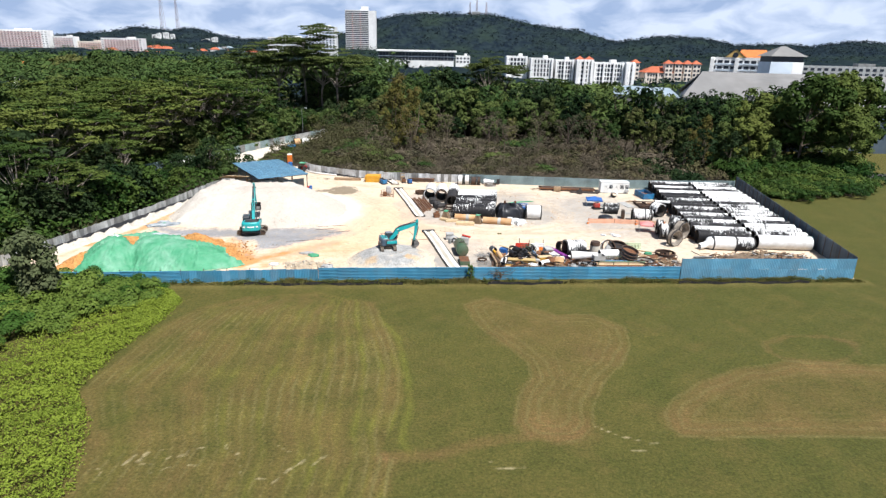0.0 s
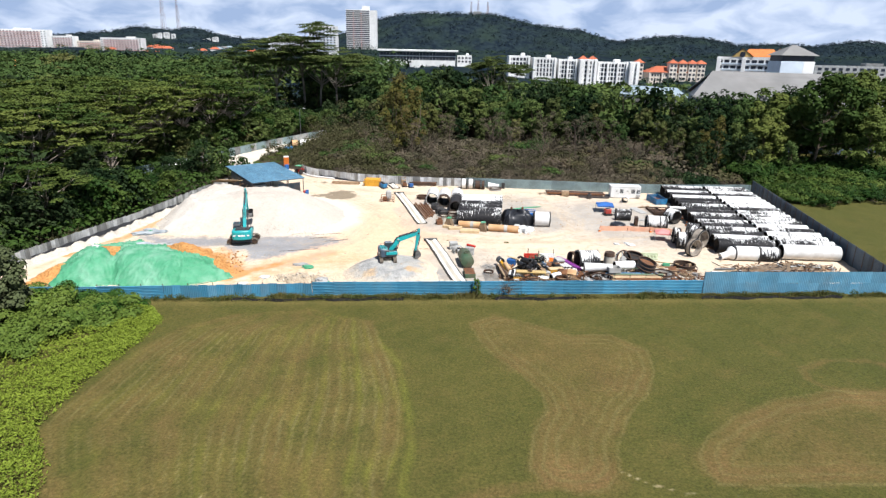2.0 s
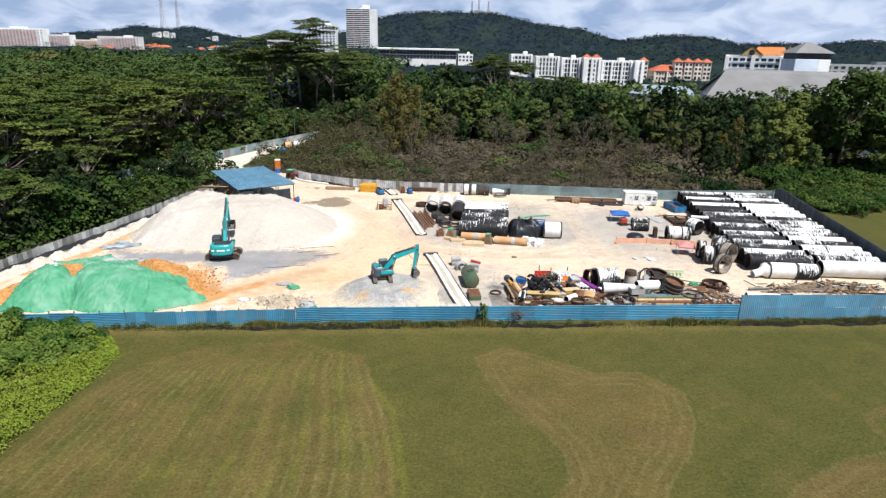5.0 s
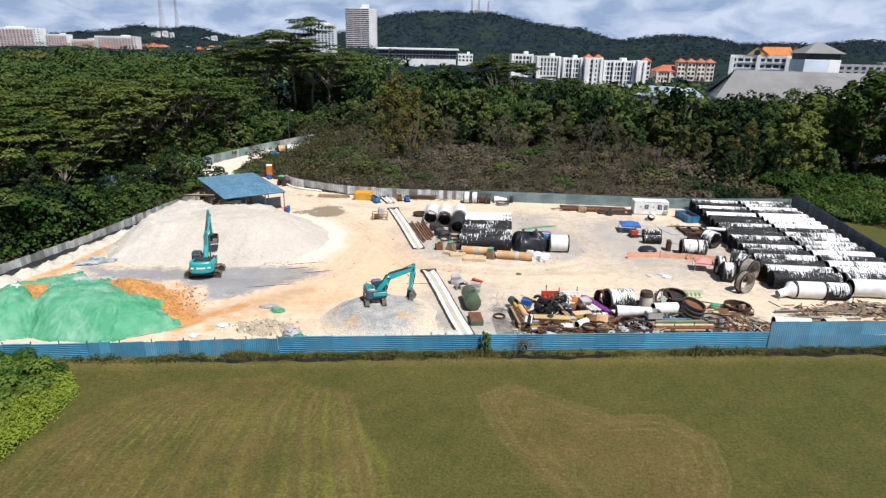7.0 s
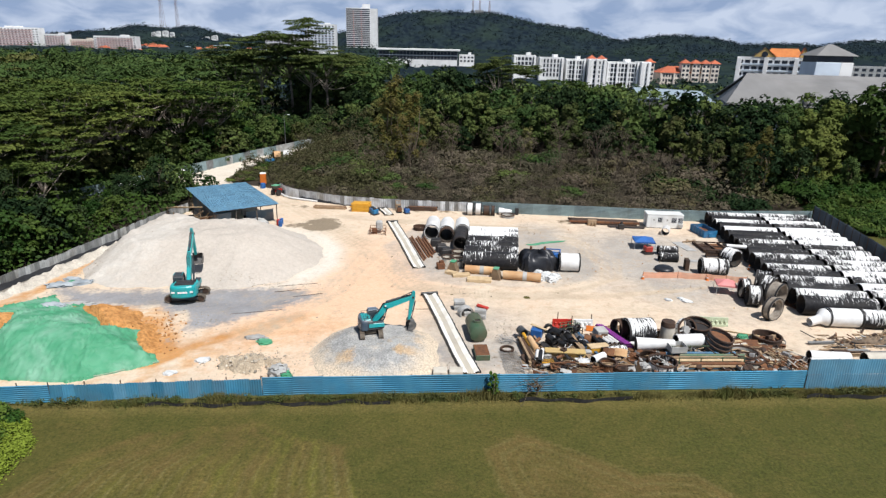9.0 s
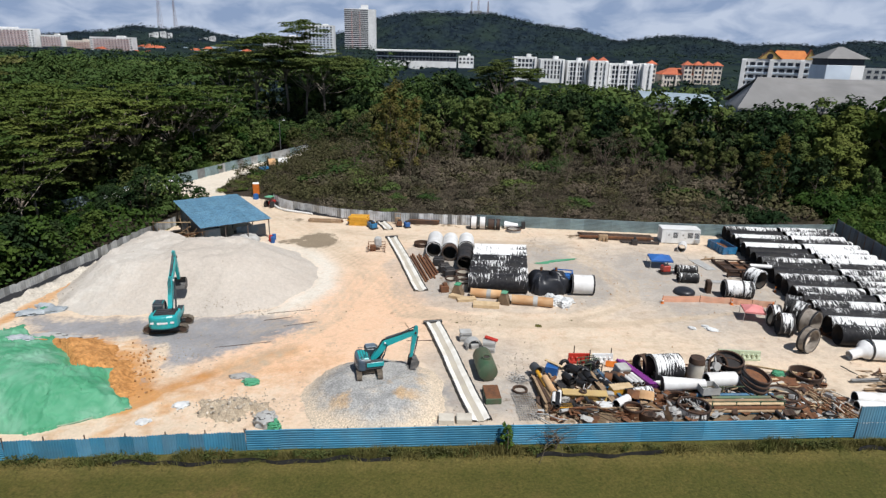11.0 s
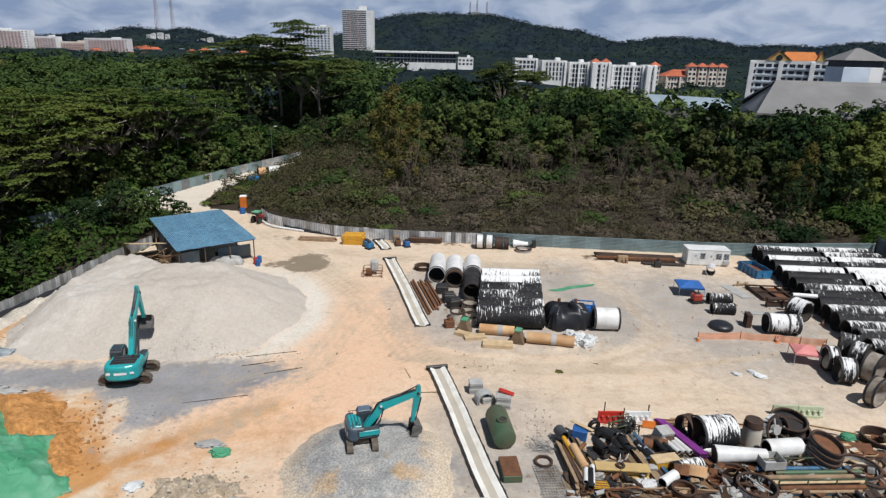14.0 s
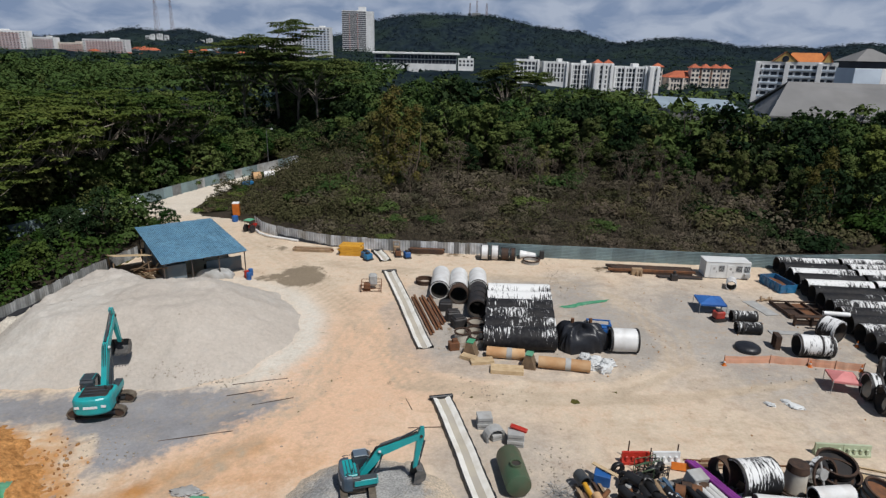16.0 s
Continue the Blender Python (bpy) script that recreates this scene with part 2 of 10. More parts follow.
# ---- building helpers ----
class Shape:
    """Vertices and faces gathered for one mesh."""

    def __init__(self):
        self.v, self.f = [], []

    def add(self, verts, faces):
        k = len(self.v)
        self.v += [tuple(p) for p in verts]
        self.f += [tuple(i + k for i in f) for f in faces]
        return self

    def box(self, c, s, rz=0.0, bev=0.0, m=None):
        x, y, z = s[0] / 2, s[1] / 2, s[2] / 2
        mm = m or (Matrix.Translation(c) @ Matrix.Rotation(radians(rz), 4, "Z"))
        if bev <= 0:
            vs = [(a * x, b * y, d * z) for d in (-1, 1) for a, b in ((-1, -1), (1, -1), (1, 1), (-1, 1))]
            fs = [(3, 2, 1, 0), (4, 5, 6, 7), (0, 1, 5, 4), (1, 2, 6, 5), (2, 3, 7, 6), (3, 0, 4, 7)]
        else:
            e = min(bev, x * 0.9, y * 0.9, z * 0.9)
            ring = [(-x + e, -y), (x - e, -y), (x, -y + e), (x, y - e), (x - e, y), (-x + e, y), (-x, y - e), (-x, -y + e)]
            inn = [(a * (x - e) / x, b * (y - e) / y) for a, b in ring]
            vs = [(a, b, -z) for a, b in inn] + [(a, b, -z + e) for a, b in ring] + [(a, b, z - e) for a, b in ring] + [(a, b, z) for a, b in inn]
            fs = [tuple(range(7, -1, -1)), tuple(range(24, 32))]
            for k in range(3):
                fs += [(8 * k + i, 8 * k + (i + 1) % 8, 8 * k + 8 + (i + 1) % 8, 8 * k + 8 + i) for i in range(8)]
        return self.add([mm @ Vector(p) for p in vs], fs)

    def cyl(self, p0, p1, r0, r1=None, n=16, caps=True):
        r1 = r0 if r1 is None else r1
        p0, p1 = Vector(p0), Vector(p1)
        q = (p1 - p0).to_track_quat("Z", "Y").to_matrix()
        ring = [q @ Vector((math.cos(2 * math.pi * i / n), math.sin(2 * math.pi * i / n), 0)) for i in range(n)]
        vs = [p0 + r0 * u for u in ring] + [p1 + r1 * u for u in ring]
        fs = [(i, (i + 1) % n, n + (i + 1) % n, n + i) for i in range(n)]
        if caps:
            fs += [tuple(range(n - 1, -1, -1)), tuple(range(n, 2 * n))]
        return self.add(vs, fs)

    def tube(self, p0, p1, ro, ri, n=24):
        """A hollow pipe with real wall thickness."""
        p0, p1 = Vector(p0), Vector(p1)
        q = (p1 - p0).to_track_quat("Z", "Y").to_matrix()
        ring = [q @ Vector((math.cos(2 * math.pi * i / n), math.sin(2 * math.pi * i / n), 0)) for i in range(n)]
        vs = [p0 + ro * u for u in ring] + [p1 + ro * u for u in ring] + [p1 + ri * u for u in ring] + [p0 + ri * u for u in ring]
        fs = []
        for k in range(4):
            fs += [(k * n + i, k * n + (i + 1) % n, ((k + 1) % 4) * n + (i + 1) % n, ((k + 1) % 4) * n + i) for i in range(n)]
        return self.add(vs, fs)

    def lathe(self, prof, n=20, m=Matrix()):
        vs, fs = [], []
        for r, z in prof:
            vs += [m @ Vector((r * math.cos(2 * math.pi * i / n), r * math.sin(2 * math.pi * i / n), z)) for i in range(n)]
        for k in range(len(prof) - 1):
            fs += [(k * n + i, k * n + (i + 1) % n, k * n + n + (i + 1) % n, k * n + n + i) for i in range(n)]
        return self.add(vs, fs)

    def prism(self, poly, a, b, m=Matrix()):
        """A profile in x, z pushed along y from a to b."""
        n = len(poly)
        vs = [m @ Vector((x, a, z)) for x, z in poly] + [m @ Vector((x, b, z)) for x, z in poly]
        fs = [tuple(range(n)), tuple(range(2 * n - 1, n - 1, -1))] + [(i, n + i, n + (i + 1) % n, (i + 1) % n) for i in range(n)]
        return self.add(vs, fs)

    def path(self, pts, r, n=6):
        for a, b in zip(pts[:-1], pts[1:]):
            self.cyl(a, b, r, r, n)
        return self

    def sheet(self, fn, nu, nv):
        vs = [fn(i / nu, j / nv) for j in range(nv + 1) for i in range(nu + 1)]
        fs = [(j * (nu + 1) + i, j * (nu + 1) + i + 1, (j + 1) * (nu + 1) + i + 1, (j + 1) * (nu + 1) + i) for j in range(nv) for i in range(nu)]
        return self.add(vs, fs)


def mesh(name, sh, material, smooth=False):
    me = bpy.data.meshes.new(name)
    me.from_pydata([tuple(p) for p in sh.v], [], sh.f)
    if material:
        me.materials.append(material)
    if smooth:
        me.shade_smooth()
        me.set_sharp_from_angle(angle=radians(42))
    me.update()
    return me


def part(name, sh, material, parent, label="", smooth=False, m=None):
    ob = new(name, mesh(name, sh, material, smooth) if isinstance(sh, Shape) else sh)
    ob.parent = parent
    if m is not None:
        ob.matrix_basis = m
    return tagged(ob, label)


def thing(name, label, category, m=None, group="", kind="", data=None):
    ob = new(name, data)
    if m is not None:
        ob.matrix_basis = m
    return tagged(ob, label, category, group, kind)


def solid(name, sh, material, label, category, m=None, group="", kind="", smooth=False):
    return thing(name, label, category, m, group, kind, mesh(name, sh, material, smooth))


def array_mesh(name, verts, quads, material):
    """A mesh from arrays: verts (n, 3), quads (m, 4)."""
    me = bpy.data.meshes.new(name)
    me.vertices.add(len(verts))
    me.vertices.foreach_set("co", np.ascontiguousarray(verts, dtype=np.float32).ravel())
    me.loops.add(quads.size)
    me.loops.foreach_set("vertex_index", np.ascontiguousarray(quads, dtype=np.int32).ravel())
    me.polygons.add(len(quads))
    me.polygons.foreach_set("loop_start", np.arange(0, quads.size, quads.shape[1], dtype=np.int32))
    me.materials.append(material)
    me.update(calc_edges=True)
    me.validate()
    return me


def grid_mesh(name, xs, ys, zf, material, masks):
    """A ground sheet over xs, ys with heights zf(x, y) and named masks (each a function of x, y)."""
    X, Y = np.meshgrid(xs, ys)
    Z = zf(X, Y)
    nx, ny = len(xs), len(ys)
    i = np.arange(nx * ny).reshape(ny, nx)
    quads = np.stack([i[:-1, :-1], i[:-1, 1:], i[1:, 1:], i[1:, :-1]], -1).reshape(-1, 4)
    me = array_mesh(name, np.stack([X, Y, Z], -1).reshape(-1, 3), quads, material)
    for key, fn in masks.items():
        a = me.attributes.new(key, "FLOAT", "POINT")
        a.data.foreach_set("value", np.ascontiguousarray(np.broadcast_to(fn(X, Y), X.shape), dtype=np.float32).ravel())
    me.shade_smooth()
    return me


def smooth_noise(X, Y, s, seed=0, octaves=3):
    """Cheap smooth noise over arrays, about -1 to 1."""
    rng = np.random.default_rng(seed)
    out, amp = np.zeros_like(np.asarray(X, float)), 1.0
    for o in range(octaves):
        for _ in range(4):
            a, p = rng.uniform(0, 2 * np.pi, 2)
            k = (2 ** o) / s * rng.uniform(0.7, 1.4)
            out += amp * 0.4 * np.sin(k * (np.cos(a) * X + np.sin(a) * Y) * 2 * np.pi + p)
        amp *= 0.55
    return out


def blob(X, Y, cx, cy, rx, ry, rot=0.0, soft=0.35):
    """1 inside an ellipse, falling to 0 outside it."""
    c, s = math.cos(radians(rot)), math.sin(radians(rot))
    u, v = ((X - cx) * c + (Y - cy) * s) / rx, (-(X - cx) * s + (Y - cy) * c) / ry
    return np.clip((1 + soft - np.hypot(u, v)) / (2 * soft), 0, 1)


def near_line(X, Y, pts, width, soft=0.5):
    """1 within width of a polyline, falling to 0."""
    d = np.full(np.shape(X), 1e9)
    for (ax, ay), (bx, by) in zip(pts[:-1], pts[1:]):
        L = (bx - ax) ** 2 + (by - ay) ** 2
        t = np.clip(((X - ax) * (bx - ax) + (Y - ay) * (by - ay)) / L, 0, 1)
        d = np.minimum(d, np.hypot(X - ax - t * (bx - ax), Y - ay - t * (by - ay)))
    return np.clip((width * (1 + soft) - d) / (2 * width * soft), 0, 1)

# ---- ground ----
M_field = attr_mat("field_grass", [
    # scrub: brown woodland floor, darkened further as painted shade under the trees
    ("scrub", (0.050, 0.038, 0.028), (0.030, 0.027, 0.016), 0.35),
    ("green", (0.072, 0.074, 0.017), (0.058, 0.063, 0.014), 0.45),
    ("lush", (0.150, 0.150, 0.026), (0.122, 0.126, 0.022), 0.4),
    ("brown", (0.158, 0.104, 0.038), (0.128, 0.084, 0.031), 0.45),
    ("streak", (0.156, 0.134, 0.048), (0.136, 0.116, 0.040), 0.42),
    ("pale", (0.36, 0.31, 0.17), (0.28, 0.23, 0.12), 0.22),
    ("verge", (0.16, 0.125, 0.04), (0.11, 0.10, 0.03), 0.4),
    ("tar", (0.05, 0.05, 0.052), (0.06, 0.06, 0.06), 0.1)],
    (0.096, 0.086, 0.022), (0.080, 0.075, 0.0185), scale=0.35, bump=1.0, bscale=5.0, fine=0.40, ragged=0.34, mottle=0.24)
BUSH_EDGE = ([30, 33, 40, 44.2, 51, 58, 63, 66], [-21.5, -22, -25, -28.3, -28.3, -27.4, -27.5, -30])


def inside(px, py, poly):
    r = np.zeros(np.shape(px), bool)
    for (ax, ay), (bx, by) in zip(poly, poly[1:] + poly[:1]):
        c = ((ay > py) != (by > py)) & (px < (bx - ax) * (py - ay) / (by - ay + 1e-12) + ax)
        r ^= c
    return r


def poly_dist(X, Y, poly):
    """Distance inside a polygon from its edge, negative outside."""
    d = np.full(np.shape(X), 1e9)
    for (ax, ay), (bx, by) in zip(poly, poly[1:] + poly[:1]):
        t = np.clip(((X - ax) * (bx - ax) + (Y - ay) * (by - ay)) / ((bx - ax) ** 2 + (by - ay) ** 2), 0, 1)
        d = np.minimum(d, np.hypot(X - ax - t * (bx - ax), Y - ay - t * (by - ay)))
    return np.where(inside(X, Y, poly), d, -d)


MOWN = [(-12.6, 66.4), (-5.8, 63.7), (-3.1, 55.3), (-1.6, 48.6), (-1.3, 43.6), (-1.9, 39.0), (-2.3, 37.0), (-1.0, 36.0), (-1.5, 30), (-22.4, 30), (-23.8, 37.5), (-28.5, 44.7), (-27.5, 49.4), (-27.1, 55.8), (-25.3, 60.9), (-20.3, 65.0)]
BELL = [(4.3, 63.8), (7.0, 65.6), (10.5, 64.1), (14.3, 61.4), (18.5, 61.6), (21.0, 58.3), (20.6, 54.8), (18.7, 50.6), (16.0, 46.9), (14.4, 43.7), (13.6, 40.4), (12.4, 38.7), (10.5, 38.2), (8.6, 39.0), (7.5, 40.6), (8.3, 44.5), (9.8, 47.8), (9.8, 50.3), (8.5, 53.2), (6.4, 56.5), (5.0, 60.1)]
OVAL = [(19.8, 42.4), (21.0, 44.4), (24.2, 47.2), (29.1, 50.1), (34.4, 51.6), (40, 51.5), (50, 51), (58, 49), (60, 44), (54, 40.5), (44, 40), (34.5, 39.8), (27.9, 39.7), (22.5, 39.2), (20.0, 39.5), (19.4, 40.6)]
LOOP = [(34.2, 55.8), (37.2, 57.4), (41.2, 57.6), (43.9, 56.2), (42.6, 53.3), (38.9, 51.1), (36.2, 51.3), (34.2, 51.9), (33.4, 53.6)]


def across(X, Y):
    """How far across the mown strip a point lies: 0 at its east edge, 1 at the creepers."""
    xr = np.interp(Y, [30, 36, 39, 44, 49, 55, 64, 66.4], [-1.5, -1.2, -1.9, -1.3, -1.6, -3.1, -5.8, -12.6])
    xl = np.interp(Y, [30, 37.5, 44.7, 55.8, 60.9, 65, 66.4], [-22.4, -23.8, -28.5, -27.1, -25.3, -20.3, -14])
    return (X - xr) / (xl - xr - 1e-6)


def rounds(X, Y, poly, gap, seed):
    """Tracks of a machine that goes round and round inside a patch."""
    d = poly_dist(X, Y, poly)
    w = d + 0.12 * smooth_noise(X, Y, 5, seed, 2)
    return (d > -0.1) * np.clip(0.5 + 0.5 * np.cos(w * 2 * np.pi / gap), 0, 1) ** 2 * np.clip(1.25 - d / 5, 0.35, 1), np.clip(0.5 + d / 0.7, 0, 1)


def m_brown(X, Y):
    mown = np.clip(0.5 + poly_dist(X, Y, MOWN) / 0.5, 0, 1)
    u = across(X, Y)
    wide = 0.5 + 0.5 * np.sin(u * 2 * np.pi * 6.5 + 0.9 * smooth_noise(X, Y, 40, 5))
    bell, oval = rounds(X, Y, BELL, 0.95, 3)[1], rounds(X, Y, OVAL, 1.1, 4)[1]
    ring = 0.9 * np.exp(-((poly_dist(X, Y, OVAL) - 1.3) / 1.2) ** 2) * (X < 46)
    tail = near_line(X, Y, [(-2, 36.2), (2.0, 36.7), (4.4, 38.0), (8.3, 38.9)], 0.6, 0.6)
    loop = np.exp(-((poly_dist(X, Y, LOOP) - 0.35) / 0.4) ** 2)
    return 0.18 * mown + 0.26 * mown * wide + 0.46 * bell + 0.34 * oval + 0.40 * ring + 0.5 * tail + 0.42 * loop + 0.35 * blob(X, Y, 10.8, 40.3, 3.2, 1.9, 0, 0.5) + 0.12 * smooth_noise(X, Y, 9, 6, 3)


def m_streak(X, Y):
    u = across(X, Y)
    ok = np.clip(poly_dist(X, Y, MOWN) / 0.4, 0, 1) * np.clip((67 - Y) / 6, 0, 1)
    fine = np.clip(np.sin(u * 2 * np.pi * 27 + 0.7 * smooth_noise(X, Y, 30, 8)), 0, 1) ** 2 * np.clip(0.75 + 0.5 * smooth_noise(X, Y, 11, 9, 2), 0.15, 1.2)
    edge = np.exp(-((u - 0.012) / 0.009) ** 2) + 0.7 * np.exp(-((u - 0.055) / 0.01) ** 2) + 0.6 * np.exp(-((u - 0.10) / 0.012) ** 2)
    m = 0.74 * ok * fine + 0.52 * edge * ok
    m = m + 0.60 * rounds(X, Y, BELL, 0.95, 3)[0] + 0.54 * rounds(X, Y, OVAL, 1.1, 4)[0] * (X < 52) + 0.35 * np.exp(-(poly_dist(X, Y, LOOP) / 0.18) ** 2)
    return m + 0.35 * near_line(X, Y, [(19.5, 39.3), (28, 39.6), (44, 39.8)], 0.15, 0.9) - 0.08


def m_pale(X, Y):
    g = np.clip(0.75 + 0.5 * smooth_noise(X, Y, 1.6, 12, 3), 0.1, 1.2)
    m = 0
    for p in ([(5.3, 36.0), (7.6, 36.5)], [(4.8, 35.1), (7.8, 35.5)], [(15.8, 38.2), (18.8, 38.5)], [(15.8, 37.5), (18.3, 37.5)], [(13.8, 40.4), (15.2, 39.4), (16.7, 38.8)],
              [(-19.8, 34.6), (-19.4, 36.0), (-17.8, 36.5), (-16.4, 35.4), (-14.7, 34.8)], [(-18.6, 36.2), (-18.9, 35.2), (-17.6, 34.8)], [(-13.7, 37.4), (-13.2, 36.6), (-12.4, 36.3)], [(-9.2, 33.2), (-8.4, 34.6), (-7.4, 35.8)], [(-7.4, 34.3), (-6.6, 35.6), (-5.9, 36.5)],
              [(-17.6, 33.8), (-16.3, 34.8)], [(-9.7, 37.2), (-8.8, 36.6)], [(-11.9, 35.2), (-11.4, 34.0), (-9.7, 33.6)], [(-21.2, 34.4), (-20.6, 33.6)], [(-16.0, 36.6), (-15.0, 36.9)], [(-17.0, 35.7), (-15.9, 36.2)]):
        m = m + near_line(X, Y, p, 0.16, 0.9)
    return 0.60 * np.clip(m, 0, 1) * g + 0.16 * np.clip(smooth_noise(X, Y, 2.0, 13, 3), 0, 1) * blob(X, Y, -13, 35, 9, 2.2, 0, 0.5)


def m_lush(X, Y):
    """Fresher yellow-green lines left by the mower, strongest at the strip's east edge."""
    mown = np.clip(0.5 + poly_dist(X, Y, MOWN) / 0.5, 0, 1)
    u = across(X, Y)
    line = near_line(X, Y, [(-4.0, 58), (-2.5, 55), (-1.1, 47.4), (-0.6, 42.6), (-1.0, 38.2), (-0.2, 36.5)], 0.35, 0.8)
    return mown * (0.10 + 0.44 * np.clip(np.sin(u * 2 * np.pi * 17 + 1.1 * smooth_noise(X, Y, 25, 28)), 0, 1) * np.clip(1.1 - u, 0.2, 1) + 0.14 * smooth_noise(X, Y, 7, 29, 3)) + 0.5 * line


def m_green(X, Y):
    mown = np.clip(0.5 + poly_dist(X, Y, MOWN) / 0.5, 0, 1)
    u = across(X, Y)
    line = near_line(X, Y, [(-2.5, 55), (-1.1, 47.4), (-0.6, 42.6), (-1.0, 38.2), (-0.2, 36.5), (1.9, 37.5)], 0.4, 0.8)
    spots = blob(X, Y, 46, 60.7, 3.5, 1.2, 0, 0.7) + blob(X, Y, 15.8, 44.5, 1.2, 2, 0, 0.7) + blob(X, Y, 8.6, 47.5, 1.0, 1.6, 0, 0.7) + blob(X, Y, 19.6, 45.5, 1.5, 3, 0, 0.7) + blob(X, Y, -21.5, 42.6, 3, 2.5, 0, 0.7) + blob(X, Y, -8, 53, 2.2, 5, 0, 0.7)
    lines = 0.26 * mown * np.clip(np.sin(u * 2 * np.pi * 23 + 2.6 + 0.7 * smooth_noise(X, Y, 30, 8)), 0, 1)
    return 0.36 - 0.12 * mown + 0.34 * np.clip((X - 16) / 14, 0, 1) + lines + 0.46 * line + 0.24 * spots + 0.16 * smooth_noise(X, Y, 16, 21, 4) + 0.17 * smooth_noise(X, Y, 1.8, 22, 3)


def open_field(X, Y):
    """1 where the grass lies open to the sky, 0 under the woods."""
    return 1.0 * ((Y < 76) & (X > -57) | (X > 56) & (Y < 132 + 0.3 * (X - 64)))


GROUND_MASKS = {
    "brown": lambda X, Y: m_brown(X, Y) * open_field(X, Y), "streak": lambda X, Y: m_streak(X, Y) * open_field(X, Y), "pale": m_pale,
    "green": lambda X, Y: m_green(X, Y) * open_field(X, Y), "lush": lambda X, Y: m_lush(X, Y) * open_field(X, Y),
    "scrub": lambda X, Y: 0.9 * ((Y > 129) & (X < 70)) * 1.0 + 0.8 * (Y > 190) + 0.9 * ((X < np.interp(Y, [60, 66, 78, 99, 118, 128, 140], [-56, -56, -53.2, -47.8, -44.9, -42.8, -52])) & (Y > 60)),
    "verge": lambda X, Y: 0.75 * np.clip(1 - np.abs(Y - (70.2 + 0.068 * (X + 13.5)) + 1.6) / 1.7, 0, 1) * (X > -34) * (X < 57),
    "tar": lambda X, Y: 1.0 * near_line(X, Y, [(98, 160), (108, 148), (135, 140), (200, 132)], 4.0, 0.05),
}
gx = np.concatenate([[-4500, -2500, -1400, -800, -450, -260, -160, -110], np.arange(-80, -32, 1.5), np.arange(-32, 58, 0.22), np.arange(58, 92, 1.5), [95, 100, 105, 110, 120, 135, 160, 220, 320, 500, 900, 1500, 2600, 4500]])
gy = np.concatenate([[-900, -400, -160, -60, -20, 5, 15, 22], np.arange(27, 68, 0.32), np.arange(68, 78, 1.0), np.arange(78, 200, 4.0), [210, 240, 280, 340, 450, 700, 1200, 2000, 3200, 4800]])
tagged(new("ground", grid_mesh("ground", gx, gy, lambda X, Y: 0.035 * smooth_noise(X, Y, 9, 2, 3) * (np.abs(X) < 90) * (Y < 78), M_field, GROUND_MASKS)),
       "mown olive grass field with worn brown wheel tracks", "ground", kind="structure")

M_yard = attr_mat("yard_soil", [
    ("pink", (0.70, 0.465, 0.31), (0.66, 0.44, 0.295), 0.6),
    ("grey", (0.42, 0.38, 0.335), (0.33, 0.30, 0.265), 0.36),
    ("white", (0.66, 0.61, 0.53), (0.60, 0.55, 0.47), 0.4),
    ("orange", (0.54, 0.285, 0.11), (0.45, 0.22, 0.08), 0.45),
    ("gravel", (0.31, 0.305, 0.31), (0.215, 0.21, 0.215), 0.2),
    ("rut", (0.44, 0.35, 0.25), (0.40, 0.32, 0.23), 0.5),
    ("wet", (0.25, 0.20, 0.14), (0.22, 0.175, 0.125), 0.12),
    ("dirt", (0.20, 0.14, 0.085), (0.15, 0.11, 0.07), 0.12)],
    (0.635, 0.525, 0.40), (0.565, 0.455, 0.34), scale=0.22, bump=0.5, bscale=5.0, fine=0.10, ragged=0.75, mottle=0.07)
YARD = [(-56, 66.5), (-13.5, 70.6), (32.2, 73.8), (55.3, 74.7), (64.3, 129.3), (45, 127.3), (21, 129.5), (5.7, 131.6), (-17.1, 134.1), (-26.3, 138.2), (-31.2, 143.6), (-36, 147), (-42, 148.5), (-45.4, 154), (-44.9, 165), (-43.4, 177), (-40.2, 189), (-36.5, 202), (-39.9, 202), (-47.3, 179), (-51.9, 166), (-54.6, 157), (-53.5, 148), (-44.5, 138), (-42, 128), (-44.2, 118), (-47, 99), (-52.6, 78)]


def tracks(X, Y):
    """Ruts of lorries that swing through the yard."""
    m = 0
    for k, p in enumerate([[(-38, 160), (-30, 138), (-20, 124), (-9, 108), (-3, 95), (8, 92), (20, 93), (32, 96)], [(-3, 94.5), (8, 92.5), (16, 94), (22, 98.5), (23.5, 105), (20, 114), (12, 121), (-4, 123), (-18, 126)], [(-9, 108), (-12, 92), (-18, 80)]]):
        for off in (-1.3, -0.4, 0.6, 1.4):
            m = m + near_line(X, Y, [(a + off, b + 0.5 * off) for a, b in p], 0.22, 0.9)
    return m


def scrapes(X, Y):
    """Parallel marks of blades and tracks, in a few places."""
    m = 0
    for cx, cy, L, yaw, n, gap in ((-17.5, 91.5, 9, 24, 7, 0.55), (-17, 83.5, 9, 20, 6, 0.5), (20, 88.5, 16, 3, 6, 0.6), (14, 121, 9, -4, 4, 0.6), (-14, 114, 10, -62, 6, 0.7), (26, 95, 9, -14, 5, 0.6), (-4, 97, 9, -50, 5, 0.8)):
        c, s = math.cos(radians(yaw)), math.sin(radians(yaw))
        for k in range(n):
            o = (k - n / 2) * gap
            m = m + near_line(X, Y, [(cx - c * L / 2 - s * o, cy - s * L / 2 + c * o), (cx - s * (o + 0.3), cy + c * (o + 0.3)), (cx + c * L / 2 - s * o, cy + s * L / 2 + c * o)], 0.14, 0.9)
    return np.clip(m, 0, 1)


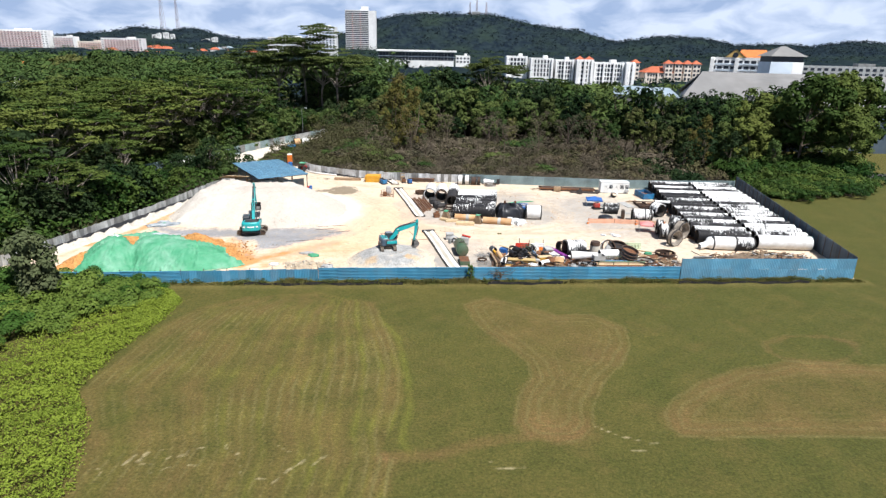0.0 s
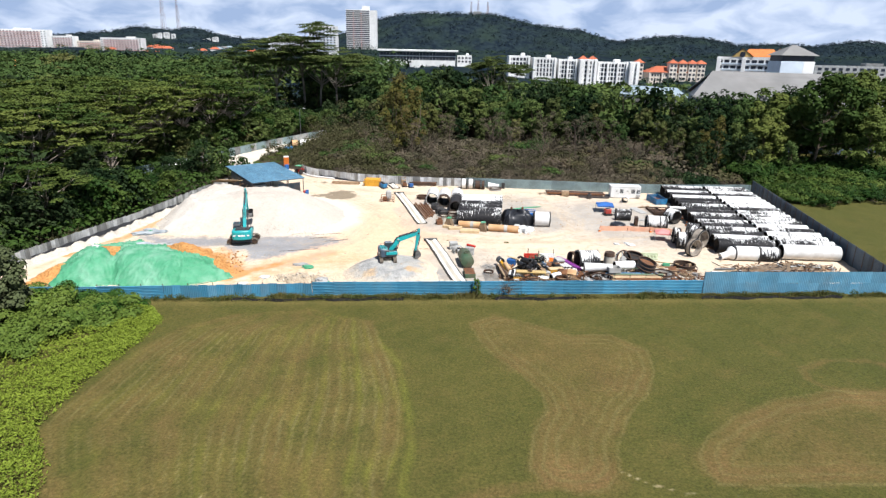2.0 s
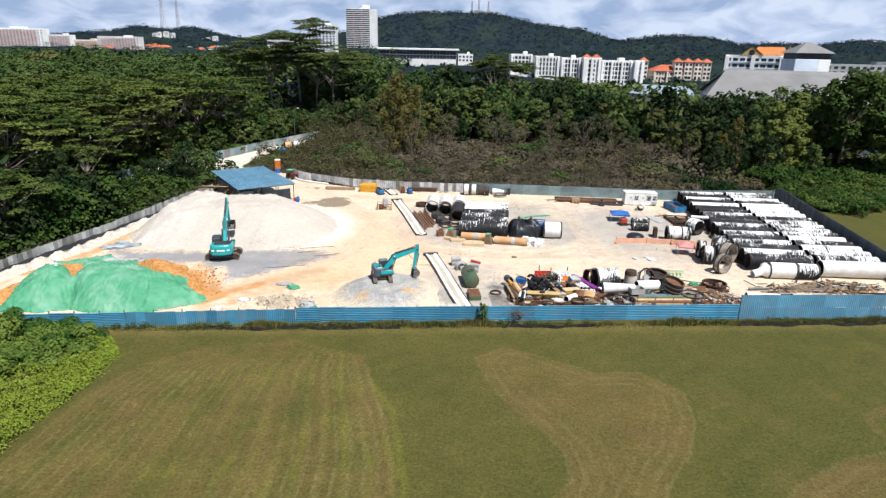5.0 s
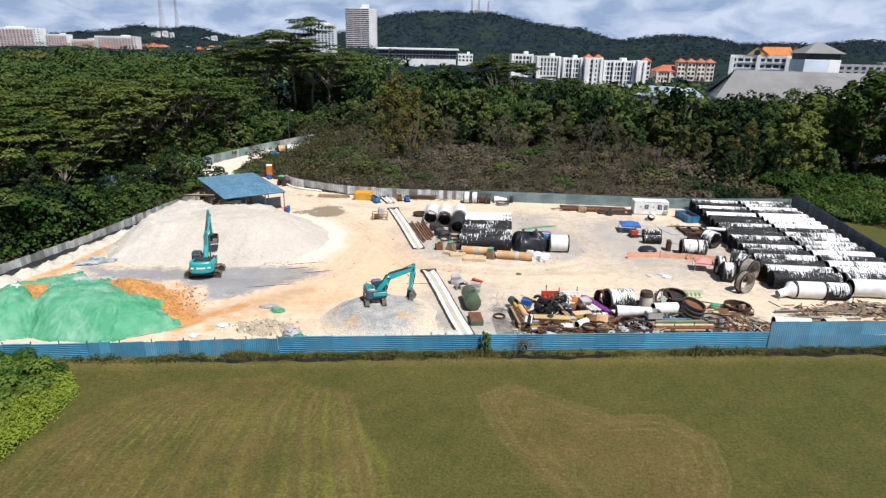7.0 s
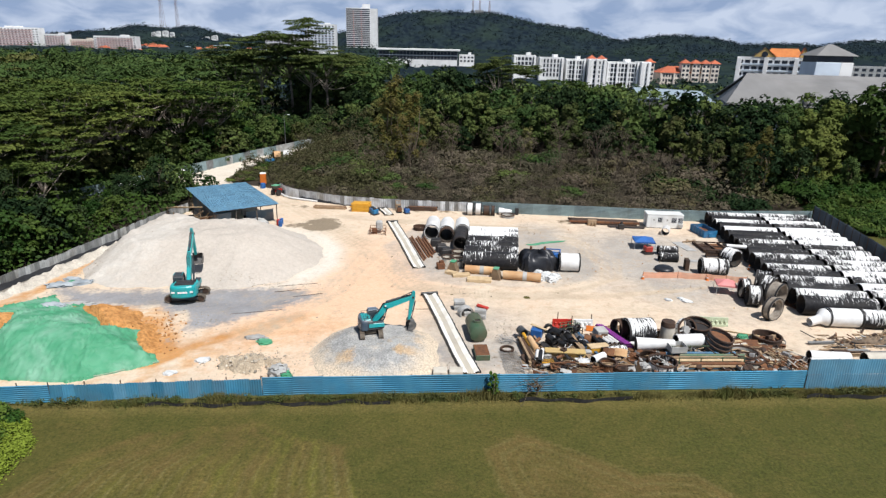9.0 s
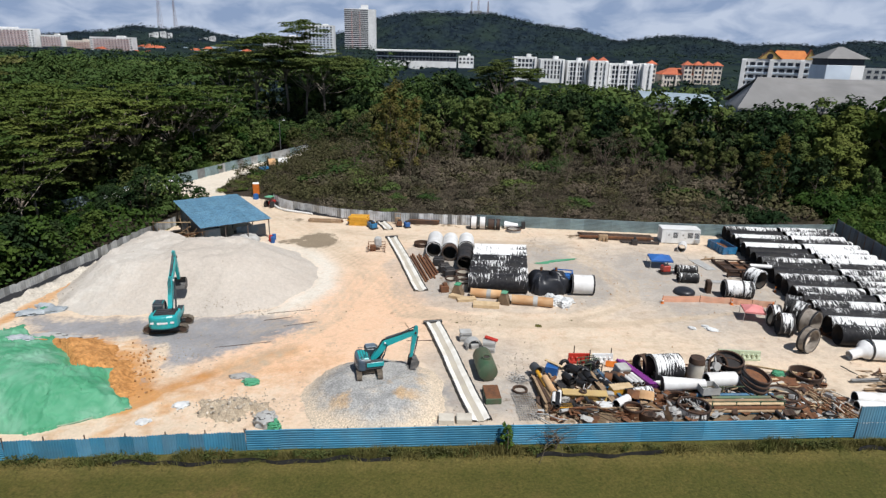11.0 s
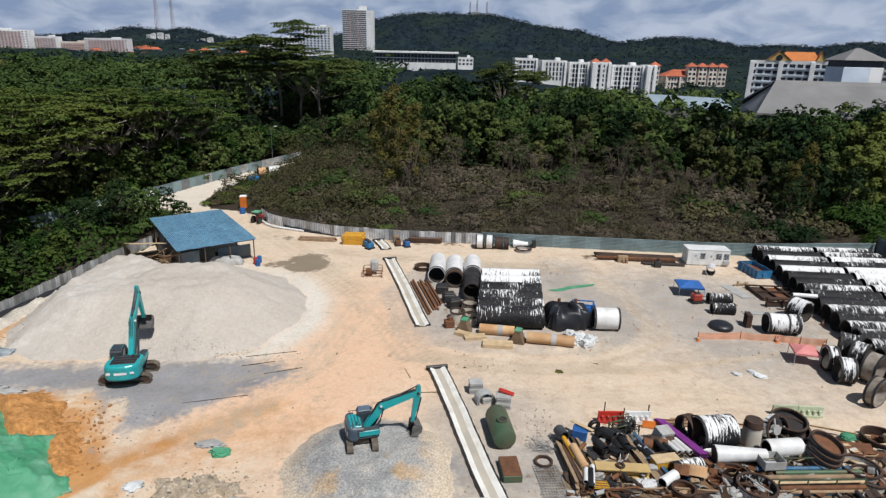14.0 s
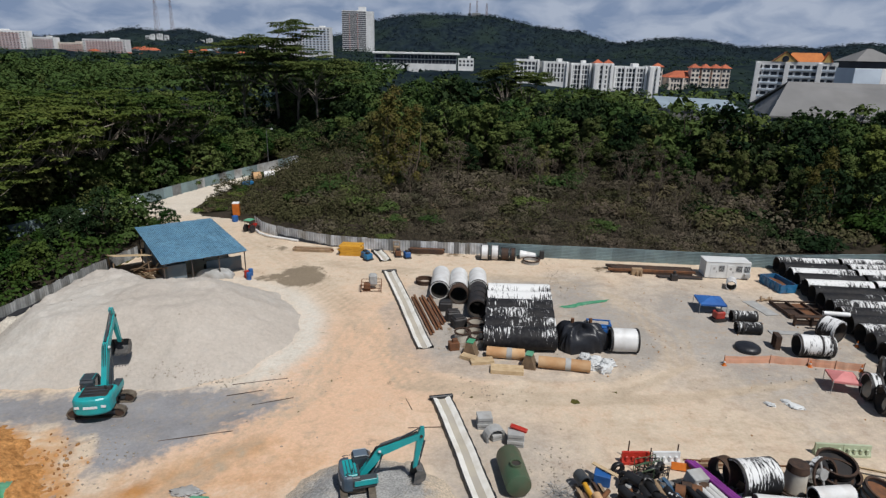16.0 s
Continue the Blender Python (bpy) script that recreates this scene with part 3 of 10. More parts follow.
def soft_poly(X, Y, poly, soft):
    """1 well inside a polygon, 0 outside, with a soft edge."""
    return np.clip(0.5 + poly_dist(X, Y, poly) / (2 * soft), 0, 1)


def streaks(X, Y):
    """Tails of grey grit dragged away to the east by blades."""
    u = (X + 16) * 0.92 + (Y - 90) * 0.38
    v = -(X + 16) * 0.38 + (Y - 90) * 0.92
    return np.clip(1 - np.abs(u) / 9, 0, 1) * np.clip(1 - np.abs(v) / 4, 0, 1) * (0.5 + 0.5 * np.sin(v * 6 + 1.2 * smooth_noise(X, Y, 5, 35)))


# outline of the sand heap
PILE = [(-41.5, 93.5), (-36.5, 92.0), (-30, 92.6), (-23, 92.4), (-18.0, 95.5), (-15.2, 102), (-15.8, 108.5), (-20, 114.5), (-26, 117.5), (-33, 115.8), (-37, 116.4), (-41.5, 116.2), (-44.2, 111.5), (-44.6, 104.5), (-44.0, 98)]
YARD_MASKS = {
    "pink": lambda X, Y: 1.10 * blob(X, Y, -9, 96, 9, 17, -12, 0.6) + 0.5 * blob(X, Y, -16, 84, 8, 4, 15, 0.5) + 0.10 * smooth_noise(X, Y, 9, 31),
    "grey": lambda X, Y: 0.52 * soft_poly(X, Y, [(-5, 97.5), (3, 95.3), (14.5, 95.3), (19.2, 98.3), (21.0, 103), (20.6, 110), (17, 117), (8, 122), (-3, 122), (-8, 110)], 0.5) + 0.80 * blob(X, Y, 33, 103, 12, 15, 0, 0.5) + 0.4 * blob(X, Y, 22, 112, 12, 12, 0, 0.6) + 0.62 * blob(X, Y, 4, 82, 6, 9, 0, 0.4) + 0.55 * blob(X, Y, 15, 118, 4, 5, 0, 0.5) + 0.5 * blob(X, Y, 1, 108, 4, 9, 10, 0.5) + 0.5 * blob(X, Y, 20, 78, 18, 5, 3, 0.4) + 0.08 * smooth_noise(X, Y, 7, 33) - 0.2 * tracks(X, Y),
    "white": lambda X, Y: 0.75 * np.clip((Y - 143) / 8, 0, 1) + 0.62 * np.exp(-((poly_dist(X, Y, PILE) + 1.2) / 1.6) ** 2) * np.clip((X + 34) / 8, 0, 1) + 0.4 * blob(X, Y, -17, 104, 4.5, 11, 10, 0.5) + 0.6 * near_line(X, Y, [(-51, 80), (-46, 100), (-43, 117)], 1.5, 0.4) + 0.10 * tracks(X, Y),
    "orange": lambda X, Y: 0.62 * soft_poly(X, Y, [(-38, 87), (-32.3, 87.4), (-28.5, 84), (-24, 78), (-22.3, 76.3), (-24.5, 74), (-47, 74), (-46, 84)], 0.8) + 0.60 * near_line(X, Y, [(-24.5, 76.2), (-22.2, 78.6), (-18.5, 82.2), (-14, 85.5)], 1.0, 0.9) + 0.34 * near_line(X, Y, [(-24, 75), (-18, 79), (-11, 83)], 2.4, 0.9) + 0.6 * near_line(X, Y, [(-29, 85.8), (-26.5, 82), (-25, 79)], 1.0, 0.9) + 0.70 * near_line(X, Y, [(-48, 82), (-46.4, 86.5), (-45.0, 90), (-44.4, 95), (-44.2, 101)], 0.9, 0.4) + 0.3 * smooth_noise(X, Y, 3, 34) * (Y < 90) * (X < -20),
    "gravel": lambda X, Y: 0.86 * soft_poly(X, Y, [(-43.5, 93), (-40, 91.2), (-32, 91.6), (-24, 93), (-17, 93.2), (-13, 91.0), (-16.5, 87.8), (-18.6, 85.6), (-20.5, 83.6), (-23.6, 81.2), (-25.2, 79.4), (-25.6, 81.8), (-26.2, 84.2), (-29.5, 86.9), (-32.5, 86.9), (-38, 86.6), (-43, 90)], 1.7) - 0.35 * near_line(X, Y, [(-26.2, 85.8), (-25.4, 83), (-24.8, 80.6)], 0.7, 0.9) + 0.35 * streaks(X, Y) + 0.5 * blob(X, Y, -4.5, 77.5, 7, 6, 0, 0.3),
    "rut": lambda X, Y: 0.50 * np.clip(tracks(X, Y), 0, 1) + 0.35 * scrapes(X, Y) + 0.10 * smooth_noise(X, Y, 6, 41),
    "wet": lambda X, Y: (0.85 + 0.15 * smooth_noise(X, Y, 4, 37)) * blob(X, Y, -18.6, 120.6, 3.3, 3.9, 5, 0.3) + 0.5 * blob(X, Y, -24.5, 132, 2, 1.5, 0, 0.4) + 0.55 * blob(X, Y, -23, 119.5, 1.2, 1.6, 0, 0.3),
    "dirt": lambda X, Y: 0.75 * blob(X, Y, 21, 77.4, 14, 4.2, 3, 0.3) + 0.9 * blob(X, Y, -40.5, 119.5, 4, 4.5, 30, 0.3) + 0.55 * near_line(X, Y, [(-52.2, 80), (-47.2, 99), (-44.3, 117)], 0.7, 0.5) + 0.42 * near_line(X, Y, [(-20, 132), (8, 129.6)], 1.4, 0.6) + 0.45 * near_line(X, Y, [(21, 125.5), (36, 124)], 1.4, 0.5) + 0.30 * blob(X, Y, 1.5, 106, 2.5, 7, 0, 0.5) + 0.15 * smooth_noise(X, Y, 5, 39),
}
yx, yy = np.arange(-57, 66.1, 0.45), np.arange(66, 203, 0.45)
YX, YY = np.meshgrid(yx, yy)


def yard_z(X, Y):
    z = 0.07 + 0.025 * smooth_noise(X, Y, 4, 4, 4) - 0.035 * np.clip(tracks(X, Y), 0, 1)
    z = z - 0.03 * near_line(X, Y, [(-48, 82), (-46.4, 86.5), (-45.0, 90), (-44.4, 95), (-44.2, 101)], 0.8, 0.8)
    return z


y_i = np.arange(YX.size).reshape(YX.shape)
y_q = np.stack([y_i[:-1, :-1], y_i[:-1, 1:], y_i[1:, 1:], y_i[1:, :-1]], -1)
y_q = y_q[inside(YX[:-1, :-1] + 0.22, YY[:-1, :-1] + 0.22, YARD)]
yard_me = array_mesh("yard", np.stack([YX, YY, yard_z(YX, YY)], -1).reshape(-1, 3), y_q.reshape(-1, 4), M_yard)
for key, fn in YARD_MASKS.items():
    yard_me.attributes.new(key, "FLOAT", "POINT").data.foreach_set("value", np.ascontiguousarray(fn(YX, YY), dtype=np.float32)[:, :].ravel()[:len(yard_me.vertices)])
yard_me.shade_smooth()
tagged(new("yard_ground", yard_me), "pale sandy yard surface with ruts, gravel and orange soil", "ground", kind="structure")

# ---- fences ----
M_blue = mat("blue_sheet", (0.055, 0.235, 0.37), (0.075, 0.275, 0.41), 0.8, 0.5, 0.0, 0.08, 5.0, (0.12, 0.20, 0.24), 0.5, 0.5, jitter=0.13)
M_blue_pale = mat("pale_blue_sheet", (0.095, 0.265, 0.39), (0.125, 0.305, 0.43), 0.8, 0.55, 0.0, 0.08, 5.0, (0.14, 0.21, 0.25), 0.6, 0.5, jitter=0.09)
M_greysheet = mat("grey_sheet", (0.44, 0.45, 0.45), (0.34, 0.35, 0.35), 1.2, 0.5, 0.25, 0.1, 6.0, (0.16, 0.14, 0.11), 0.5, 0.6, jitter=0.28)
M_galv = mat("galvanised_sheet", (0.60, 0.62, 0.64), (0.50, 0.52, 0.54), 1.2, 0.5, 0.15, 0.1, 6.0, (0.22, 0.17, 0.12), 0.6, 0.5, jitter=0.2)
M_teal = mat("grey_green_sheet", (0.25, 0.33, 0.34), (0.21, 0.28, 0.29), 0.8, 0.5, 0.2, 0.08, 6.0, (0.14, 0.15, 0.14), 0.4, 0.4, jitter=0.12)
M_darksheet = mat("slate_sheet", (0.10, 0.14, 0.19), (0.13, 0.17, 0.21), 0.8, 0.5, 0.2, 0.08, 6.0, None, 0.4, 0.4, jitter=0.15)
M_post = mat("fence_post_steel", (0.10, 0.10, 0.10), (0.17, 0.10, 0.06), 2.0, 0.7, 0.4)


def rib_sheet(w, h, n, across, depth=0.07):
    """A folded metal sheet standing in x, z; across: the ribs run level."""
    s = Shape()
    prof = []
    for i in range(n):
        prof += [(i / n, 0), ((i + 0.38) / n, 0), ((i + 0.5) / n, -depth), ((i + 0.88) / n, -depth)]
    prof.append((1, 0))
    for k, (a, d) in enumerate(prof):
        if across:
            s.v += [(0, d, a * h), (w, d, a * h)]
        else:
            s.v += [(a * w, d, 0), (a * w, d, h)]
        if k:
            s.f.append((2 * k - 2, 2 * k - 1, 2 * k + 1, 2 * k))
    return s


def fence(name, label, pts, h, w, ribs, across, mats, lean=0.0, drop=0.0, posts=2.4, post_h=0.12, seed=1, z=0.0, group="yard fences", depth=0.07):
    rng = random.Random(seed)
    root = thing(name, label, "fence", pose(pts[0][0], pts[0][1], 0), group)
    data = [mesh("panel", rib_sheet(w + 0.04, h, ribs, across, depth), m) for m in mats]
    pm = mesh("post", Shape().box((0, 0.06, (h + post_h) / 2), (0.07, 0.07, h + post_h)), M_post)
    for (ax, ay), (bx, by) in zip(pts[:-1], pts[1:]):
        L = math.hypot(bx - ax, by - ay)
        ang, n = math.degrees(math.atan2(by - ay, bx - ax)), max(1, round(L / w))
        for i in range(n):
            t = i / n
            px, py = ax + (bx - ax) * t - pts[0][0], ay + (by - ay) * t - pts[0][1]
            m = pose(px, py, z + rng.uniform(-drop, drop * 0.4), rng.uniform(-lean, lean), 0, ang) @ Matrix.Diagonal((L / n / w, 1, 1, 1))
            part("panel", rng.choice(data), None, root, m=m)
        k = max(1, round(L / posts))
        for i in range(k + 1):
            t = i / k
            part("post", pm, None, root, m=pose(ax + (bx - ax) * t - pts[0][0], ay + (by - ay) * t - pts[0][1], 0, 0, 0, ang))
    return root


fence("fence", "low blue corrugated metal fence of sheets laid flat", [(-13.4, 70.15), (32.2, 73.35)], 1.72, 2.4, 9, True, [M_blue], 1.0, 0.04, 2.4, 0.06, 3)
fence("fence", "low blue corrugated metal fence of upright sheets", [(-29.6, 68.42), (-13.5, 70.15)], 1.60, 0.95, 5, False, [M_blue, M_blue, M_blue_pale], 2.5, 0.06, 2.9, 0.18, 4)
fence("fence", "low blue fence of level-ribbed sheets beside bushes", [(-56, 66.0), (-36.5, 67.75), (-29.6, 68.42)], 1.60, 2.4, 9, True, [M_blue], 1.2, 0.04, 2.4, 0.18, 14)
fence("fence", "tall blue metal hoarding, patched from two rows of sheets", [(32.2, 73.2), (55.2, 74.6)], 1.42, 1.25, 6, False, [M_blue_pale], 0.6, 0.03, 2.5, 0.0, 5, depth=0.025)
fence("fence", "upper row of patched blue hoarding sheets", [(32.2, 73.24), (55.2, 74.64)], 1.42, 1.25, 6, False, [M_blue_pale], 0.6, 0.03, 2.5, 1.4, 6, z=1.40, depth=0.025)
fence("fence", "weathered grey corrugated fence of upright sheets beside woodland", [(-56.2, 66.1), (-53.0, 78), (-47.6, 99), (-44.7, 118), (-42.6, 127)], 1.5, 0.66, 2, False, [M_greysheet], 4.0, 0.06, 1.98, 0.10, 7)
fence("fence", "pale grey corrugated fence of upright sheets before scrub", [(-31.2, 143.2), (-29.1, 139.8), (-26.3, 137.6), (-21.1, 135.0), (-17.1, 133.2), (-7.8, 131.6), (5.7, 130.6)], 1.8, 0.8, 2, False, [M_galv, M_galv, M_greysheet], 2.0, 0.08, 2.85, 0.1, 8)
fence("fence", "grey-green fence of level-ribbed sheets before scrub", [(5.7, 130.6), (18.8, 129.5), (34.4, 128.2), (45, 127.5), (64.2, 129.3)], 1.95, 2.4, 9, True, [M_teal], 0.8, 0.03, 2.4, 0.1, 9)
fence("fence", "tall slate-blue metal fence with dark posts beside pipe rows", [(55.3, 74.7), (64.2, 128.8)], 2.95, 1.2, 6, False, [M_darksheet], 0.6, 0.03, 2.4, 0.12, 10)
fence("fence", "grey road fence of upright metal sheets under trees", [(-66.5, 129.5), (-58.3, 147.8), (-52.3, 165.0), (-47.8, 177.8), (-40.9, 194.4), (-37, 204)], 2.1, 2.4, 9, False, [M_teal, M_greysheet], 0.8, 0.04, 2.4, 0.1, 11)

# silt sheet and weeds along the foot of the fence
M_black_pl = mat("black_plastic", (0.018, 0.018, 0.02), (0.03, 0.03, 0.032), 3.0, 0.45, 0.0, 0.3, 4.0)
M_silt_sheet = mat("black_silt_sheet", (0.022, 0.022, 0.023), (0.04, 0.038, 0.035), 3.0, 0.85, 0.0, 0.2, 4.0, spec=0.1)
for a, b in ((-22.0, -3.0), (7.4, 16.8), (31.5, 48.5)):
    silt = Shape().sheet(lambda u, v: (a + (b - a) * u, 68.75 + 0.066 * (a + (b - a) * u + 12) + 0.15 * math.sin(u * 0.9 * (b - a)) + 0.1 * math.sin(u * 2.1 * (b - a)) + 0.02 * v, 0.02 + v * (0.30 + 0.06 * math.sin(u * 1.7 * (b - a)))), int((b - a) * 5), 1)
    tagged(new("silt_barrier", mesh("silt_barrier", silt, M_silt_sheet)), "black plastic silt strip at the fence foot", "silt barrier", kind="structure")
# black strips sloping down from the feet of the grey and the pale fence
strip = Shape().sheet(lambda u, v: (np.interp(u, [0, 0.3, 0.7, 1], [-52.2, -49.6, -46.2, -43.6]) + 0.25 + v * 0.7, 80 + 38 * u, 0.42 * (1 - v) + 0.09 + 0.05 * math.sin(u * 90)), 120, 2)
tagged(new("plastic_strip", mesh("plastic_strip", strip, M_black_pl)), "black strip along the grey fence foot", "silt barrier", kind="structure")
foot = Shape().sheet(lambda u, v: (-26 + 18 * u, np.interp(u, [0, 0.27, 0.5, 1], [137.6, 135.2, 133.6, 132.4]) - 0.1 - 0.5 * v, 0.5 * (1 - v) + 0.09 + 0.06 * math.sin(u * 60)), 80, 2)
tagged(new("plastic_strip", mesh("plastic_strip", foot, M_black_pl)), "black strip along the pale fence foot", "silt barrier", kind="structure")

# ---- trees ----
M_bark = mat("bark", (0.16, 0.12, 0.085), (0.10, 0.08, 0.06), 2.0, 0.9, 0, 0.5, 10, stretch=(1, 1, 0.3))
M_leaf = leaf_mat("tree_leaf", (0.040, 0.070, 0.022), (0.080, 0.120, 0.034), (0.086, 0.098, 0.030), 0.40)
M_leaf_umb = leaf_mat("feathery_leaf", (0.047, 0.074, 0.017), (0.074, 0.104, 0.025), (0.084, 0.100, 0.024), 0.35)
M_leaf_rain = leaf_mat("rain_tree_leaf", (0.040, 0.064, 0.019), (0.064, 0.094, 0.027), (0.045, 0.06, 0.018), 0.25)
M_leaf_hedge = leaf_mat("hedge_leaf", (0.018, 0.040, 0.010), (0.050, 0.090, 0.018), (0.04, 0.05, 0.02), 0.4, 0.5)
M_brush = leaf_mat("grey_brush", (0.070, 0.062, 0.044), (0.134, 0.114, 0.079), (0.088, 0.084, 0.042), 0.5, 0.9)
# green leaf darkened in its colour to stand for shade within the wood
M_leaf_shade = leaf_mat("shade_darkened_leaf", (0.013, 0.027, 0.011), (0.027, 0.046, 0.017), None, 0.0)
M_leaf_olive = leaf_mat("olive_leaf", (0.058, 0.074, 0.024), (0.100, 0.116, 0.036), (0.092, 0.080, 0.040), 0.9)
M_leaf_drab = leaf_mat("drab_leaf", (0.058, 0.060, 0.028), (0.104, 0.096, 0.048), (0.105, 0.082, 0.055), 0.9, 0.9)
M_leaf_big = leaf_mat("broad_leaf", (0.034, 0.076, 0.013), (0.092, 0.150, 0.030), None, 0.0, 0.45)
M_leaf_vine = leaf_mat("creeper_leaf", (0.135, 0.188, 0.024), (0.205, 0.265, 0.038), (0.10, 0.15, 0.022), 0.5, 0.55)
M_leaf_yel = leaf_mat("yellow_green_leaf", (0.055, 0.062, 0.016), (0.105, 0.098, 0.024), (0.075, 0.052, 0.028), 0.8)


def leaves(centres, radii, flat, count, size, rng, up=0.5, shell=0.55, least=6, core=0.0, lift=0.0, thin=0.55, noise=0.55, bias=1.0):
    """Leaf sprays scattered in ellipsoid clumps: arrays of corner points and quads."""
    w = radii ** 1.6
    n = np.maximum(least, (count * w / w.sum())).astype(int)
    ci = np.repeat(np.arange(len(centres)), n)
    k = len(ci)
    d = rng.normal(size=(k, 3))
    d /= np.linalg.norm(d, axis=1)[:, None]
    flip = (d[:, 2] < -0.15) & (rng.random(k) < lift)
    d[flip, 2] *= -1
    r = shell + (1 - shell) * rng.random(k) ** 0.5
    heart = rng.random(k) < core
    r[heart] *= 0.55
    p = centres[ci] + d * (r * radii[ci])[:, None] * np.array([1, 1, flat])
    nrm = d * bias + np.array([0, 0, up]) + noise * rng.normal(size=(k, 3))
    nrm /= np.linalg.norm(nrm, axis=1)[:, None]
    a = np.cross(nrm, rng.normal(size=(k, 3)))
    a /= np.linalg.norm(a, axis=1)[:, None] + 1e-9
    b = np.cross(nrm, a)
    s = (size * rng.uniform(0.55, 1.35, k) * np.where(heart, 2.3, 1.0))[:, None]
    droop = nrm * s * 0.25
    v = np.stack([p - a * s, p - b * s * thin, p + a * s - droop, p + b * s * thin], 1)
    return v.reshape(-1, 3), np.arange(4 * k).reshape(-1, 4)


def limb(s, a, b, r0, r1, rng, bend=0.12, n=4, sides=6):
    n, sides = max(2, n - 1), max(4, sides - 1) if sides < 7 else sides
    a, b = np.array(a, float), np.array(b, float)
    L = np.linalg.norm(b - a)
    off = rng.normal(size=3) * bend * L
    prev = a
    for i in range(1, n + 1):
        t = i / n
        q = a + (b - a) * t + off * math.sin(math.pi * t)
        s.cyl(prev, q, r0 + (r1 - r0) * (i - 1) / n, r0 + (r1 - r0) * t, sides, caps=(i == n))
        prev = q
    return s


def make_tree(name, label, style, H, R, seed, m_leaf, m_bark, count=1300, size=0.5, group="woodland trees"):
    rng = np.random.default_rng(seed)
    root = thing(name, label, "tree", None, group)
    tr = Shape()
    C, Rd = [], []
    flat = 0.7
    if style == "umbrella":
        fork = H * rng.uniform(0.36, 0.46)
        limb(tr, (0, 0, -0.3), (0.3, 0.2, fork), 0.018 * H, 0.011 * H, rng, 0.04, 4, 8)
        flat = 0.15
        for k in range(17):
            a = k * 2.4 + rng.uniform(-0.3, 0.3)
            rr = R * math.sqrt((k + 0.4) / 17) * rng.uniform(0.85, 1.05)
            z = H * (0.97 - 0.24 * (rr / R) ** 2 - 0.09 * rng.random())
            e = np.array([rr * math.cos(a), rr * math.sin(a), z])
            limb(tr, (0.3, 0.2, fork * rng.uniform(0.85, 1)), e - [0, 0, 0.3], 0.007 * H, 0.035, rng, 0.08, 4, 5)
            for j in range(4):
                C.append(e + rng.normal(size=3) * [R * 0.11, R * 0.11, 0.22])
                Rd.append(R * rng.uniform(0.11, 0.22))
        for k in range(13):
            a = k * 2.4 + 1
            rr = R * rng.uniform(0.35, 0.95)
            e = np.array([rr * math.cos(a), rr * math.sin(a), H * rng.uniform(0.48, 0.70)])
            for j in range(2):
                C.append(e + rng.normal(size=3) * [R * 0.1, R * 0.1, 0.25]); Rd.append(R * rng.uniform(0.10, 0.19))
    elif style == "round":
        limb(tr, (0, 0, -0.3), (0.2, 0.1, H * 0.72), 0.018 * H, 0.05, rng, 0.05, 5, 7)
        for k in range(15):
            a, t = k * 2.4, (k + 0.5) / 15
            z = H * (0.26 + 0.66 * t)
            rr = R * math.sqrt(max(0.03, 1 - ((t - 0.36) / 0.70) ** 2)) * rng.uniform(0.45, 0.85)
            e = np.array([rr * math.cos(a), rr * math.sin(a), z])
            big = R * rng.uniform(0.24, 0.42)
            if k % 2 == 0:
                limb(tr, (0, 0, z * 0.72), e, 0.007 * H, 0.03, rng, 0.1, 3, 5)
            C.append(e); Rd.append(big)
            for j in range(5):
                d = rng.normal(size=3)
                d[2] = abs(d[2]) * 0.9
                C.append(e + d / np.linalg.norm(d) * big * 0.95); Rd.append(big * rng.uniform(0.30, 0.52))
        C.append(np.array([0, 0, H * 0.93])); Rd.append(R * 0.30)
        flat = 0.8
    elif style == "column":
        for q in range(3):
            limb(tr, (rng.normal() * 0.3, rng.normal() * 0.3, -0.3), (rng.normal() * R * 0.3, rng.normal() * R * 0.3, H * 0.85), 0.012 * H, 0.03, rng, 0.05, 5, 6)
        for k in range(24):
            t = (k + 0.5) / 24
            a, rr = k * 2.4, R * (0.25 + 0.6 * rng.random()) * (1 - 0.55 * max(0, t - 0.4))
            C.append(np.array([rr * math.cos(a), rr * math.sin(a), H * (0.14 + 0.82 * t)])); Rd.append(R * rng.uniform(0.28, 0.45))
        flat = 1.1
    elif style == "bare":
        limb(tr, (0, 0, -0.3), (0.4, 0.2, H * 0.62), 0.012 * H, 0.06, rng, 0.06, 5, 6)
        for k in range(13):
            a, z = k * 2.4, H * rng.uniform(0.25, 0.62)
            e = np.array([R * math.cos(a) * rng.uniform(0.4, 1), R * math.sin(a) * rng.uniform(0.4, 1), min(H, z + H * rng.uniform(0.22, 0.42))])
            limb(tr, (0.3, 0.1, z), e, 0.05, 0.015, rng, 0.1, 3, 4)
            for j in range(2):
                limb(tr, e * [0.7, 0.7, 1] - [0, 0, H * 0.08], e + rng.normal(size=3) * [1.2, 1.2, 0.8], 0.025, 0.01, rng, 0.1, 2, 3)
            C.append(e); Rd.append(R * 0.22)
    elif style == "tall":
        fork = H * 0.55
        limb(tr, (0, 0, -0.3), (1.0, 0.5, fork), 0.55, 0.34, rng, 0.05, 6, 9)
        flat = 0.15
        for k in range(12):
            a = k * 2.4 + rng.uniform(-0.3, 0.3)
            rr = R * rng.uniform(0.35, 1.08)
            e = np.array([rr * math.cos(a), rr * math.sin(a), H * (1.0 - 0.16 * (rr / R) ** 2 - 0.16 * rng.random())])
            limb(tr, (1.0, 0.5, fork * rng.uniform(0.8, 1)), e - [0, 0, 0.5], 0.22, 0.06, rng, 0.09, 5, 6)
